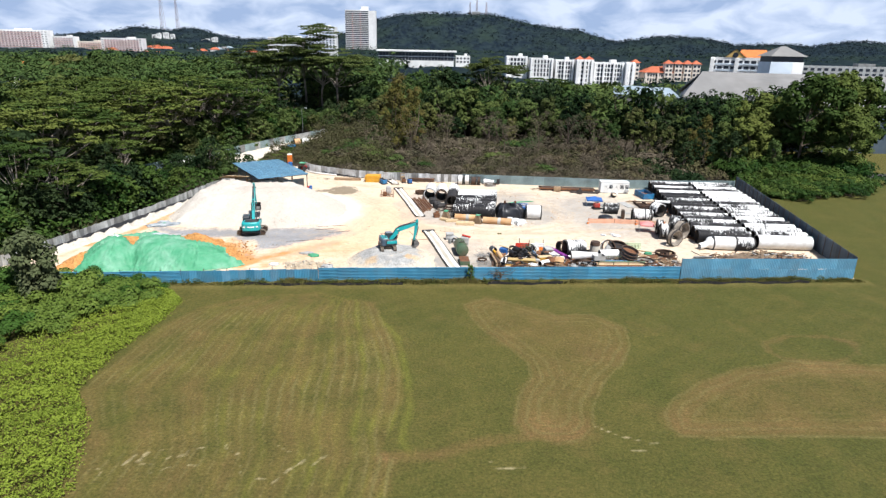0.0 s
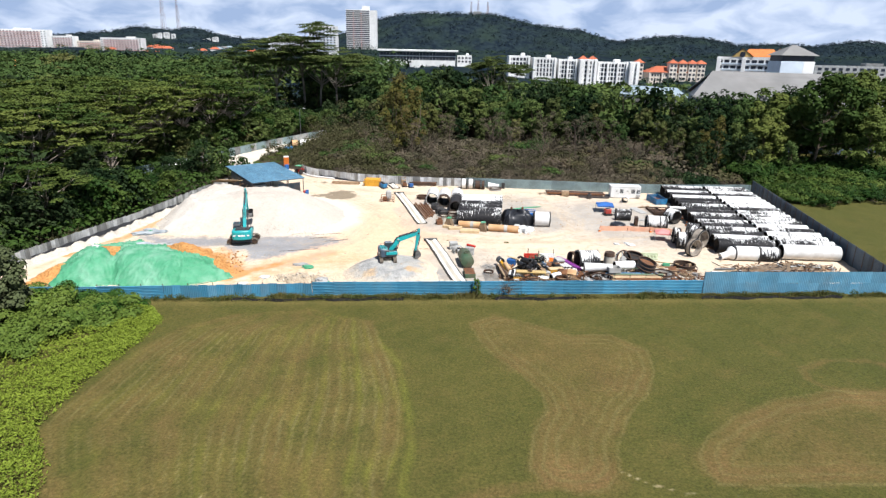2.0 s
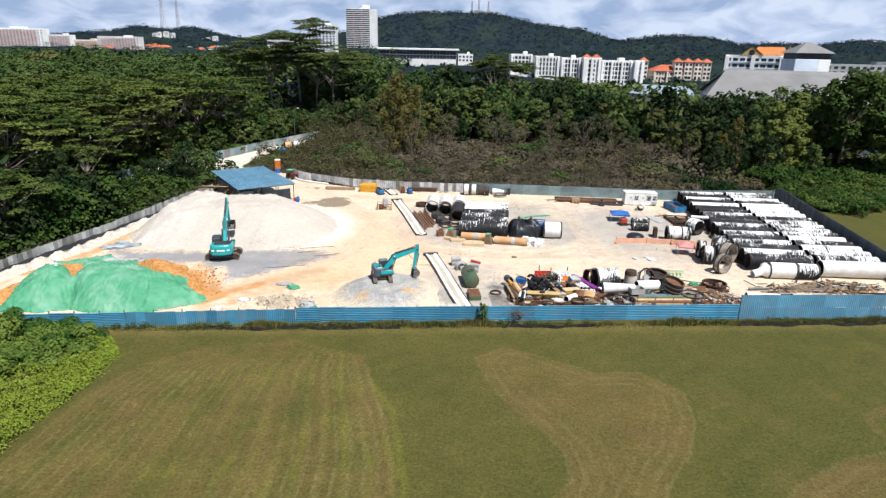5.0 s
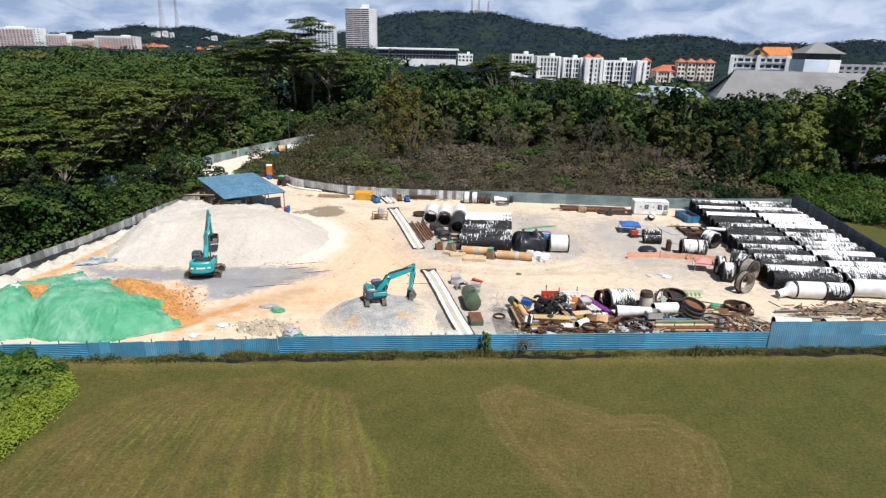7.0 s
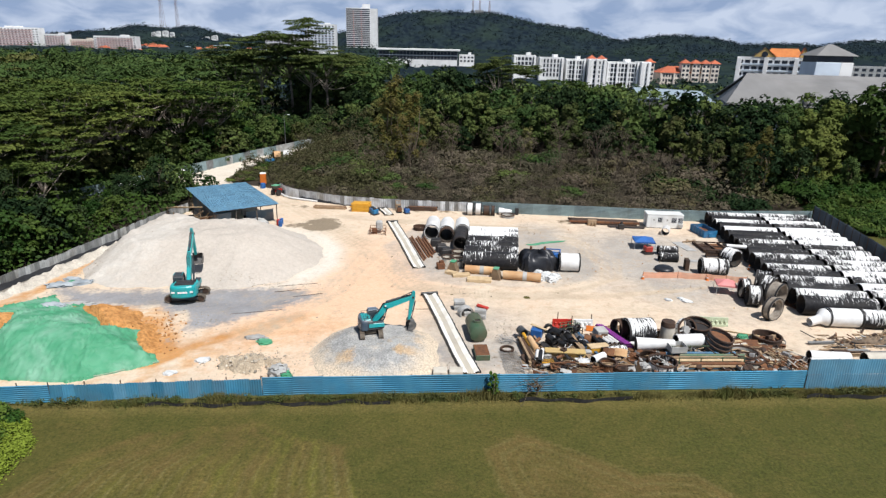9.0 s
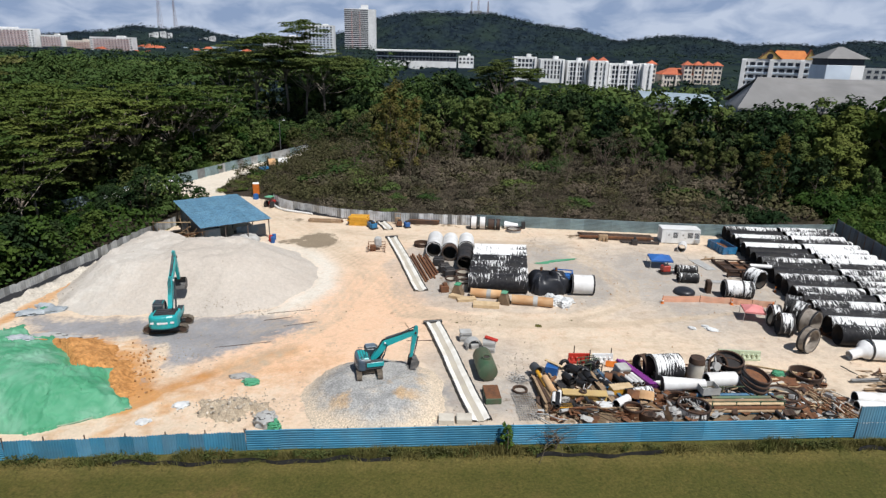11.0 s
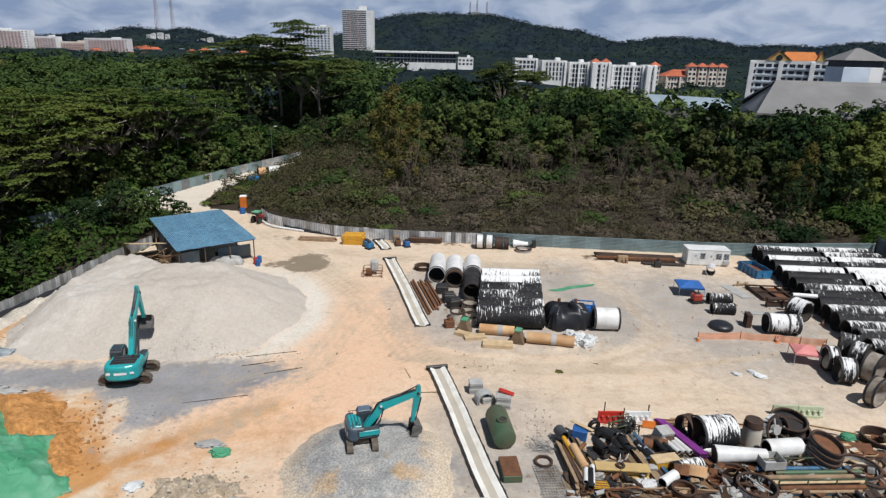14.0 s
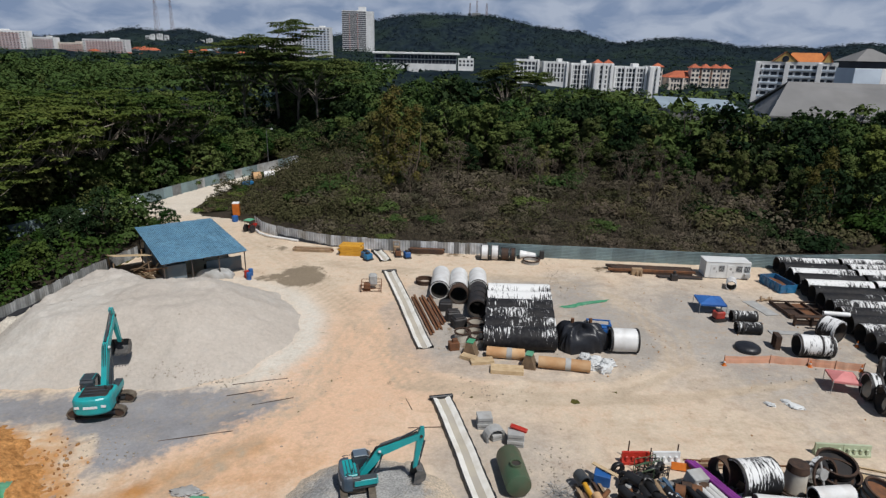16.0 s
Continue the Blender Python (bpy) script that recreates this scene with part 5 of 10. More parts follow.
# ---- far buildings and hills ----
M_white = mat("white_render", (0.84, 0.84, 0.83), (0.76, 0.76, 0.75), 0.2, 0.8, 0, 0.02, 2, (0.42, 0.42, 0.40), 0.05, 0.35)
M_cream = mat("cream_render", (0.74, 0.66, 0.57), (0.68, 0.60, 0.52), 0.2, 0.8, 0, 0.02, 2, None, 0.05, 0.2)
M_salmon = mat("salmon_render", (0.56, 0.30, 0.26), (0.50, 0.26, 0.22), 0.2, 0.8, 0, 0.02, 2, None, 0.05, 0.2)
M_redroof = mat("red_roof_tiles", (0.48, 0.13, 0.06), (0.38, 0.10, 0.05), 0.5, 0.8, 0, 0.1, 3, None, 0.1, 0.3)
M_orangeroof = mat("orange_roof_tiles", (0.62, 0.22, 0.06), (0.52, 0.17, 0.05), 0.5, 0.8, 0, 0.1, 3, None, 0.1, 0.3)
M_greyroof = mat("grey_metal_roof", (0.22, 0.215, 0.21), (0.18, 0.175, 0.17), 0.15, 0.6, 0.1, 0.1, 2, (0.13, 0.13, 0.13), 0.06, 0.6)
M_pane = mat("dark_window", (0.032, 0.040, 0.055), (0.02, 0.025, 0.035), 0.3, 0.35, 0.0, 0.0, 1, None, 0.1, 0.2, spec=0.25)
M_bluewall = mat("pale_blue_wall", (0.62, 0.70, 0.78), (0.56, 0.64, 0.73), 0.2, 0.7, 0, 0.02, 2, None, 0.1, 0.2)
M_bluesky_roof = mat("blue_grey_roof", (0.30, 0.37, 0.42), (0.25, 0.31, 0.36), 0.3, 0.5, 0.1, 0.05, 2, None, 0.1, 0.3)
M_ochre = mat("ochre_gable", (0.62, 0.42, 0.15), (0.55, 0.36, 0.12), 0.4, 0.8, 0, 0.02, 2, None, 0.1, 0.2)
M_mast = mat("mast_steel", (0.24, 0.23, 0.24), (0.34, 0.22, 0.21), 0.05, 0.6, 0.3, 0.0, 1)


def hip(s, cx, cy, z, w, d, h, over=0.6, ridge=0.0):
    w, d = w / 2 + over, d / 2 + over
    return s.add([(cx - w, cy - d, z), (cx + w, cy - d, z), (cx + w, cy + d, z), (cx - w, cy + d, z), (cx - ridge / 2, cy, z + h), (cx + ridge / 2, cy, z + h)],
                 [(0, 1, 5, 4), (1, 2, 5), (2, 3, 4, 5), (3, 0, 4), (3, 2, 1, 0)])


def building(name, label, x0, x1, y, top, depth, wall, floors, bays, storey=3.1, win=(0.55, 0.55), yaw=0.0, bands=None, parapet=0.8, low=0.0, side=True, fins=0, housing=True):
    """A block with its storeys, window openings and a parapet; the front faces the field. fins: a pier stands proud after so many bays."""
    w = x1 - x0
    root = thing(name, label, "building", pose((x0 + x1) / 2, y, 0, 0, 0, yaw), "far buildings")
    s = Shape().box((0, depth / 2, top / 2 - parapet / 2), (w, depth, top - parapet))
    for a, b, c, d in ((0, 0.15, w, 0.3), (0, depth - 0.15, w, 0.3), (-w / 2 + 0.15, depth / 2, 0.3, depth - 0.6), (w / 2 - 0.15, depth / 2, 0.3, depth - 0.6)):
        s.box((a, b, top - parapet / 2 + 0.01), (c, d, parapet))
    part("wall", s, wall, root)
    if housing:
        part("stair_housing", Shape().box((w * 0.2, depth / 2, top + 0.6), (w * 0.18, depth * 0.4, 2.4), bev=0.1), wall, root)
    bw = w / bays
    if fins:
        pier = mesh("pier", Shape().box((0, -0.7, top / 2 - 0.2), (bw * 0.62, 1.6, top - 0.4), bev=0.1), wall)
        for b in range(0, bays + 1, fins):
            part("pier", pier, None, root, m=pose(max(-w / 2 + bw * 0.31, min(w / 2 - bw * 0.31, -w / 2 + bw * b)), 0, 0))
    pane = mesh("window", Shape().box((0, -0.03, 0), (bw * win[0], 0.16, storey * win[1])), M_pane)
    ledge = mesh("ledge", Shape().box((0, -0.25, 0), (w * 0.86, 0.5, storey * 0.26), bev=0.05), bands) if bands else None
    slim = mesh("window", Shape().box((0.03, 0, 0), (0.16, 1.5, storey * win[1])), M_pane)
    for f in range(floors):
        z = top - parapet - storey * (f + 0.55)
        if z < low:
            break
        for b in range(bays):
            part("window", pane, None, root, m=pose(-w / 2 + bw * (b + 0.5), 0, z))
        if ledge:
            part("ledge", ledge, None, root, m=pose(0, 0, z - storey * 0.42))
        if side:
            for k in range(3):
                part("window", slim, None, root, m=pose(w / 2, depth * (k + 0.5) / 3, z))
    return root


APT = "white apartment block with dark window columns beyond trees"
building("apartment_block", APT, 44.5, 59.5, 456, 24.6, 14, M_white, 4, 6, 2.9, (0.7, 0.66), fins=6)
building("apartment_block", APT, 61, 77, 450, 23.6, 14, M_white, 4, 7, 2.9, (0.5, 0.78), fins=7)
building("apartment_block", APT, 79, 92, 452, 22.8, 14, M_white, 6, 6, 2.9, (0.70, 0.78), fins=3)
b3 = building("apartment_block", "white apartment block with small red hipped roofs", 93, 105, 448, 23.2, 14, M_white, 6, 4, 2.9, (0.46, 0.62), fins=2, housing=False)
for x in (-3.2, 3.4):
    part("roof", hip(Shape(), x, 4, 23.2, 5, 5, 2.4), M_redroof, b3, "red tiled hipped roof")
b4 = building("apartment_block", APT, 106, 127, 450, 21.6, 14, M_white, 6, 9, 2.9, (0.70, 0.72), fins=3)
building("apartment_block", APT, 127.5, 134, 447, 22.0, 14, M_white, 6, 2, 2.9, (0.5, 0.6), fins=2, housing=False)
rc = building("apartment_complex", "cream apartment complex with red tiled roofs and turrets", 151.5, 192, 480, 14.5, 16, M_cream, 4, 20, win=(0.56, 0.56), parapet=0.2, housing=False, fins=5)
part("roof", hip(Shape(), 0, 8, 14.6, 40.5, 16, 4.4, 0.8, 26), M_redroof, rc, "red tiled hipped roof")
for x in (-2.8, 4.5, 11.5, 18, -26.5):
    part("turret", Shape().box((x, 1.5 if x > -20 else 6, 10.6), (5.6, 6, 21.2), bev=0.1), M_cream, rc)
    part("turret_roof", hip(Shape(), x, 1.5 if x > -20 else 6, 21.2, 6.2, 6, 2.8), M_redroof, rc, "red tiled hipped roof")
    for z in (19.4, 16.4, 13.4, 10.4, 7.4):
        for dx in (-1.4, 1.4):
            part("window", Shape().box((x + dx, (1.5 if x > -20 else 6) - 3.05, z), (1.7, 0.16, 1.6)), M_pane, rc)
bb = building("school_block", "white four-storey block with orange gables and dark windows", 143.5, 179.5, 340, 26.8, 12, M_white, 5, 11, 3.0, (0.72, 0.5), parapet=0.6, yaw=-25, fins=4, bands=M_bluewall, housing=False)
for x in (-7.5, 9.5):
    s = Shape().prism([(-5, 0), (5, 0), (0, 4.2)] if x < 0 else [(-1.8, 0), (1.8, 0), (0, 4.4)], -0.2, 9, pose(x + 1.5, 0, 26.8))
    part("gable", s, M_ochre, bb, "ochre gable with arched window")
    k = 5.0 if x < 0 else 1.8
    part("gable_roof", Shape().add([(x + 1.5 - k - 0.4, -0.5, 26.9), (x + 1.5, -0.5, 31.35), (x + 1.5, 9.5, 31.35), (x + 1.5 - k - 0.4, 9.5, 26.9), (x + 1.5 + k + 0.4, -0.5, 26.9), (x + 1.5 + k + 0.4, 9.5, 26.9)], [(0, 1, 2, 3), (1, 4, 5, 2)]), M_orangeroof, bb, "orange tiled roof")
part("gable_window", Shape().cyl((-6, -0.34, 28), (-6, -0.2, 28), 1.4, n=20), M_pane, bb)
part("main_roof", hip(Shape(), 2.5, 6, 26.9, 16, 9, 4.0, 0.4, 12), M_orangeroof, bb, "orange tiled hipped roof")
t2 = thing("roof_tower", "pale blue tower with grey hipped roof and open louvres", "building", pose(131.3, 243, 0) @ Matrix.Diagonal((0.78, 0.8, 0.985, 1)), "far buildings")
part("wall", Shape().box((-2.7, 6, 13), (10.8, 12, 26), bev=0.1), M_bluewall, t2)
# right part coloured white: sunlight on that side put into the colour
part("side_wall", Shape().box((5.45, 6, 13), (5.4, 11.9, 26), bev=0.1), M_white, t2, "side wall coloured white as its sunlit side")
part("louvre_band", Shape().box((0, 6, 27.0), (15.2, 11.4, 2.2)), M_pane, t2, "dark louvre band")
part("roof", hip(Shape(), 0, 6, 28.1, 16.4, 12, 3.8, 1.0, 2.0), M_greyroof, t2)
wh = thing("warehouse", "large warehouse with sloping grey metal roof", "building", pose(72.5, 188, 0), "far buildings")
part("roof", Shape().add([(0, 0, 15.6), (96, -4, 12.5), (98, 26, 21.6), (11, 15, 22.6), (0, 0, 15.2), (96, -4, 12.1), (98, 26, 21.2), (11, 15, 22.2)], [(0, 1, 2, 3), (7, 6, 5, 4), (0, 4, 5, 1), (1, 5, 6, 2), (2, 6, 7, 3), (3, 7, 4, 0)]), M_greyroof, wh)
part("rear_slope", Shape().add([(11, 15, 22.58), (98, 26, 21.58), (98, 44, 14.6), (11, 34, 15.6), (11, 15, 22.2), (98, 26, 21.2), (98, 44, 14.2), (11, 34, 15.2)], [(0, 1, 2, 3), (7, 6, 5, 4), (1, 5, 6, 2), (2, 6, 7, 3), (3, 7, 4, 0)]), M_greyroof, wh)
part("gable_wall", Shape().add([(1.6, 1.1, 14.8), (11.3, 15, 22.1), (11.6, 33, 14.7), (1.9, 1.1, 14.8), (11.6, 15, 22.1), (11.9, 33, 14.7)], [(0, 1, 2), (5, 4, 3), (0, 3, 4, 1), (1, 4, 5, 2), (2, 5, 3, 0)]), M_greyroof, wh)
part("wall", Shape().add([(1.5, 1, 0), (95, -3, 0), (97, 42, 0), (11.5, 33, 0), (1.5, 1, 15.0), (95, -3, 11.9), (97, 42, 14.0), (11.5, 33, 14.8)], [(0, 1, 5, 4), (1, 2, 6, 5), (2, 3, 7, 6), (3, 0, 4, 7)]), M_darksheet, wh)
sh = thing("low_shed", "low shed with pale blue-grey metal roof", "building", pose(65, 236, 0, 0, 0, -8), "far buildings")
part("roof", Shape().add([(0, 0, 13.2), (24, 0, 12.4), (22, 12, 15.2), (-1, 12, 15.9), (0, 0, 13.0), (24, 0, 12.2), (22, 12, 15.0), (-1, 12, 15.7)], [(0, 1, 2, 3), (7, 6, 5, 4), (0, 4, 5, 1), (1, 5, 6, 2), (2, 6, 7, 3), (3, 7, 4, 0)]), M_bluesky_roof, sh)
part("wall", Shape().box((11, 6, 6), (20, 11, 12)), M_greyroof, sh)
lr = thing("office_building", "long office building with white roof slab and dark glass", "building", pose(-26.5, 600, 0), "far buildings")
part("wall", Shape().box((0, 12, 9), (70, 24, 18)), M_white, lr)
part("glass_band", Shape().box((0, 12, 21.4), (71, 23, 7.2)), M_pane, lr, "dark glazed upper storeys")
part("roof", Shape().box((0, 11, 26.4), (75, 27, 1.8), bev=0.3), M_white, lr, "thin white roof slab")
for i in range(24):
    part("mullion", Shape().box((-35 + i * 3.05, 0.4, 21.4), (0.5, 0.5, 7.0)), M_greysheet, lr)
part("floor_slab", Shape().box((0, 0.6, 21.6), (72, 1.4, 0.6)), M_white, lr)
building("side_block", "low white block beside the office building", 10.5, 24, 606, 23, 14, M_white, 2, 4)
building("distant_block", "low grey block with green roof and rows of windows", 236, 300, 420, 22.5, 14, M_greysheet, 3, 14, parapet=0.4)
# far tower with balcony bands
tw = building("tower_block", "tall slab tower with white bands and red accents", -234, -180, 1500, 112, 22, M_white, 26, 3, 4.2, (0.97, 0.62), bands=M_white, low=20, side=False)
part("side_wall", Shape().box((35, 11, 55.5), (16, 21, 111)), M_white, tw, "plain white end wall")
for x in (-10, 8):
    for f in range(20):
        part("accent", Shape().box((x, -0.6, 104 - f * 4.2), (2.6, 0.5, 2.2)), M_salmon, tw)
part("lift_housing", Shape().box((18, 10, 116), (16, 12, 9)), M_white, tw)
building("tower_block", "pale green-white tower half hidden by trees", -192, -154, 900, 56, 20, M_white, 10, 8, 3.2, (0.5, 0.5), bands=M_bluewall, low=12, side=False)
building("tower_block", "long white slab block half hidden by trees", -250, -193, 905, 41, 16, M_white, 8, 16, 3.2, (0.5, 0.5), low=12, side=False)
HDB = "white and salmon slab block with long balconies"
building("slab_block", HDB, -680, -557, 900, 43.5, 14, M_white, 8, 26, 3.1, (0.5, 0.34), bands=M_salmon, low=10, side=False)
building("slab_block", HDB, -554, -524, 905, 36, 14, M_white, 6, 8, 3.1, (0.5, 0.34), bands=M_salmon, low=10, side=False)
building("slab_block", HDB, -522, -487, 910, 30, 14, M_cream, 6, 10, 3.1, (0.5, 0.34), bands=M_salmon, low=10, side=False)
building("slab_block", HDB, -483, -426, 900, 35, 14, M_white, 6, 14, 3.1, (0.5, 0.34), bands=M_salmon, low=10, side=False)
hr = random.Random(14)
for i in range(34):
    x, y = hr.uniform(-540, -270), hr.uniform(860, 1250)
    h = thing("house", "small distant house with tiled roof", "house", pose(x, y, 0, 0, 0, hr.uniform(-40, 40)), "distant houses")
    z = hr.uniform(14, 21) + (y - 850) * 0.012
    part("wall", Shape().box((0, 0, z / 2), (14, 10, z)), M_white, h)
    part("roof", hip(Shape(), 0, 0, z, 14, 10, 3.2, 0.8, 5), hr.choice([M_redroof, M_redroof, M_redroof, M_greyroof, M_bluesky_roof]), h)
for x, y, z in [(-200, 300, 16.0)]:
    h = thing("house", "house with orange tiled roof among trees", "house", pose(x, y, 0, 0, 0, 20), "distant houses")
    part("wall", Shape().box((0, 0, z / 2), (10, 8, z)), M_white, h)
    part("roof", hip(Shape(), 0, 0, z, 10, 8, 3.0, 0.8, 4), M_orangeroof, h)
for i in range(14):
    x = -1060 + i * 17 + hr.uniform(-3, 3)
    building("hillside_house", "white terraced house on the far hill", x, x + 13, 2330 + hr.uniform(-20, 20), 62 + 10 * math.sin(i * 0.6) - i * 1.2, 10, M_white, 3, 5, 3.2, low=45, side=False)


def crowns(X, Y, s, h, seed):
    """Bumpy treetops: domes on a jittered lattice."""
    r = np.random.default_rng(seed)
    J = r.random((64, 64, 3))
    best = np.zeros(np.shape(X))
    ix, iy = np.floor(X / s).astype(int), np.floor(Y / s).astype(int)
    for a in (-1, 0, 1):
        for b in (-1, 0, 1):
            j = J[(ix + a) % 64, (iy + b) % 64]
            d = np.hypot(X / s - (ix + a + j[..., 0]), Y / s - (iy + b + j[..., 1]))
            best = np.maximum(best, np.sqrt(np.clip(1 - (d / 0.85) ** 2, 0, 1)) * (0.6 + 0.6 * j[..., 2]))
    return best * h


RIDGE_X = [-2600, -1573, -1343, -1250, -1116, -1024, -936, -825, -600, -440, -330, -285, -214, -102, 76, 187, 345, 526, 642, 687, 864, 1044, 1160, 1361, 1475, 1627, 1736, 2600]
RIDGE_Z = [40, 46, 66, 84, 74, 86, 62, 46, 50, 70, 110, 129, 147, 159, 158, 157, 122, 104, 71, 65, 90, 83, 60, 68, 60, 84, 80, 60]


def hill_z(X, Y):
    prof = np.interp(X * 2600 / np.maximum(Y, 2200) + 20 * np.sin(Y / 90), RIDGE_X, RIDGE_Z)
    t = np.clip((Y - 2050) / 550, 0, 1)
    return prof * (t * t * (3 - 2 * t)) ** 0.8 + crowns(X, Y, 17, 15, 3) - 7


# the blue in both base colours paints distance haze, on far_woods too
M_hill = mat("haze_blue_hill", (0.009, 0.015, 0.023), (0.020, 0.031, 0.036), 0.055, 0.95, 0, 1.0, 0.25, (0.028, 0.044, 0.030), 0.008, 0.7, spec=0.0)
M_hill_leaf = leaf_mat("haze_blue_hill_leaf", (0.016, 0.026, 0.033), (0.022, 0.034, 0.038), (0.024, 0.037, 0.033), 0.4)
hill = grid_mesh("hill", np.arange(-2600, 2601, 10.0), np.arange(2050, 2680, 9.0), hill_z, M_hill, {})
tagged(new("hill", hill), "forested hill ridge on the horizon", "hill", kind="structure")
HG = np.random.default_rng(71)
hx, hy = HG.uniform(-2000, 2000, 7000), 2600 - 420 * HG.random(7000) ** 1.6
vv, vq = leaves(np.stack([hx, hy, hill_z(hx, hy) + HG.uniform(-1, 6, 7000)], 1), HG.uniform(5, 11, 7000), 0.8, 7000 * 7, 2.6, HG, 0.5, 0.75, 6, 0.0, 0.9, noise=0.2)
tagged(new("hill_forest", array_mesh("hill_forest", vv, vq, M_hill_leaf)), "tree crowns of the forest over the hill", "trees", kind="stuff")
wood = grid_mesh("far_woods", np.arange(-1500, 1501, 12), np.concatenate([np.arange(262, 600, 11), np.arange(600, 2060, 24)]),
                 lambda X, Y: np.interp(Y, [262, 300, 420, 470, 900, 2060], [-10, -6, -4, 4, 12, 22]) + crowns(X, Y, 9.5, 7.5, 6) + 2.5 * smooth_noise(X, Y, 160, 9) - 12 * (np.abs(X - 150) < 60) * (Y < 350), M_hill, {})
tagged(new("far_woods", wood), "treetops of far woodland", "trees", kind="stuff")
fy = 262 + 1300 * HG.random(9000) ** 1.9
fx = HG.uniform(-0.82, 0.82, 9000) * fy
ok = ~((np.abs(fx - 150) < 55) & (fy < 360)) & ~((fx > 75) & (fx < 205) & (fy < 310))
ft = np.interp(fy, [262, 330, 440, 470, 600, 900, 1600], [11, 8, 6.5, 9, 10, 15, 26])
ft = ft + np.where(fx < -30, np.interp(fy, [262, 500, 850, 1000], [7, 8, 1, 4]), 0)
fz = ft * HG.uniform(0.75, 1.15, 9000)
vv, vq = leaves(np.stack([fx, fy, fz], 1)[ok], (np.interp(fy, [262, 700, 1600], [2.6, 5.0, 9.0]) * HG.uniform(0.7, 1.3, 9000))[ok], 0.8, ok.sum() * 6, 1.3, HG, 0.6, 0.7, 6, 0.1, 0.8, noise=0.25)
# leaf colour shifted to blue to imitate haze over the farthest crowns
M_leaf_haze = leaf_mat("haze_tinted_leaf", (0.020, 0.038, 0.026), (0.034, 0.055, 0.034), None, 0.0)
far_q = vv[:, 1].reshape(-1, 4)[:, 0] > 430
for nm, lb, sel, mm in (("far_treetops", "leafy crowns of the far woodland before the buildings", ~far_q, M_leaf), ("hazy_treetops", "crowns of the most distant woodland, haze tinted into the leaf colour", far_q, M_leaf_haze)):
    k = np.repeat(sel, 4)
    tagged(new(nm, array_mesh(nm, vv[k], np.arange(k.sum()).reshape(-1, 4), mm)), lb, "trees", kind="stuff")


def mast(x, y, z0, z1, w):
    r = thing("antenna_mast", "slender lattice antenna mast on the hill", "mast", pose(x, y, 0), "antenna masts")
    n = 12
    for a, b in ((-1, -1), (1, -1), (1, 1), (-1, 1)):
        part("leg", Shape().cyl((a * w, b * w, z0), (a * w * 0.35, b * w * 0.35, z1), 0.55, 0.4, 6), M_mast, r)
    for i in range(n):
        z, k = z0 + (z1 - z0) * i / n, w * (1 - 0.65 * i / n)
        zz, kk = z0 + (z1 - z0) * (i + 1) / n, w * (1 - 0.65 * (i + 1) / n)
        part("brace", Shape().cyl((-k, -k, z), (kk, -kk, zz), 0.4, n=5).cyl((k, -k, z), (-kk, -kk, zz), 0.4, n=5).box((0, -k, z), (2 * k, 0.9, 0.9)), M_mast, r)
    return r


mast(-1140, 2600, 60, 215, 9)
mast(-1080, 2600, 60, 210, 6)
for x, z in ((91, 212), (118, 222), (156, 212)):
    mast(x, 2600, 140, z, 5)
solid("mast_hut", Shape().box((115, 2590, 165), (34, 14, 22), bev=0.5), M_greysheet, "grey equipment hut below the masts", "hut")

# ---- yard: heaps ----
def heap(name, label, category, x0, x1, y0, y1, zf, material, step=0.5, masks=None):
    """A heap as a height field, cut where it meets the ground."""
    xs, ys = np.arange(x0, x1 + step, step), np.arange(y0, y1 + step, step)
    X, Y = np.meshgrid(xs, ys)
    Z = zf(X, Y)
    i = np.arange(X.size).reshape(X.shape)
    q = np.stack([i[:-1, :-1], i[:-1, 1:], i[1:, 1:], i[1:, :-1]], -1)
    keep = np.maximum.reduce([Z[:-1, :-1], Z[:-1, 1:], Z[1:, 1:], Z[1:, :-1]]) > 0.02
    me = array_mesh(name, np.stack([X, Y, Z], -1).reshape(-1, 3), q[keep].reshape(-1, 4), material)
    for key, fn in (masks or {}).items():
        me.attributes.new(key, "FLOAT", "POINT").data.foreach_set("value", np.ascontiguousarray(fn(X, Y), dtype=np.float32).ravel())
    me.shade_smooth()
    return tagged(new(name, me), label, category)




def sand_z(X, Y):
    d = poly_dist(X, Y, PILE) + 0.14 * smooth_noise(X, Y, 3.5, 51, 3)
    cap = np.interp(X, [-44, -39, -36, -30, -24, -19, -15], [2.6, 3.35, 3.6, 4.1, 4.0, 2.6, 0.8])
    steep = 0.52 + 0.34 * np.clip((-33 - X) / 4, 0, 1) * np.clip((Y - 97) / 6, 0, 1)
    z = np.minimum(d * steep, cap + 0.15 * smooth_noise(X, Y, 5, 53, 4) + 0.4 * np.maximum(smooth_noise(X, Y, 2.4, 57, 2), 0) * np.clip((Y - 108) / 4, 0, 1))
    return np.where(d > -0.6, z + 0.06 * smooth_noise(X, Y, 1.6, 55, 3) * (d > 0.3), -0.3)


M_sand = attr_mat("quarry_sand", [("white", (0.56, 0.53, 0.48), (0.52, 0.49, 0.445), 0.4), ("grey", (0.46, 0.42, 0.375), (0.41, 0.375, 0.335), 0.4)], (0.485, 0.435, 0.378), (0.445, 0.395, 0.342), 0.3, 0.95, 0.7, 3.0, 0.10, 0.9, 0.06)
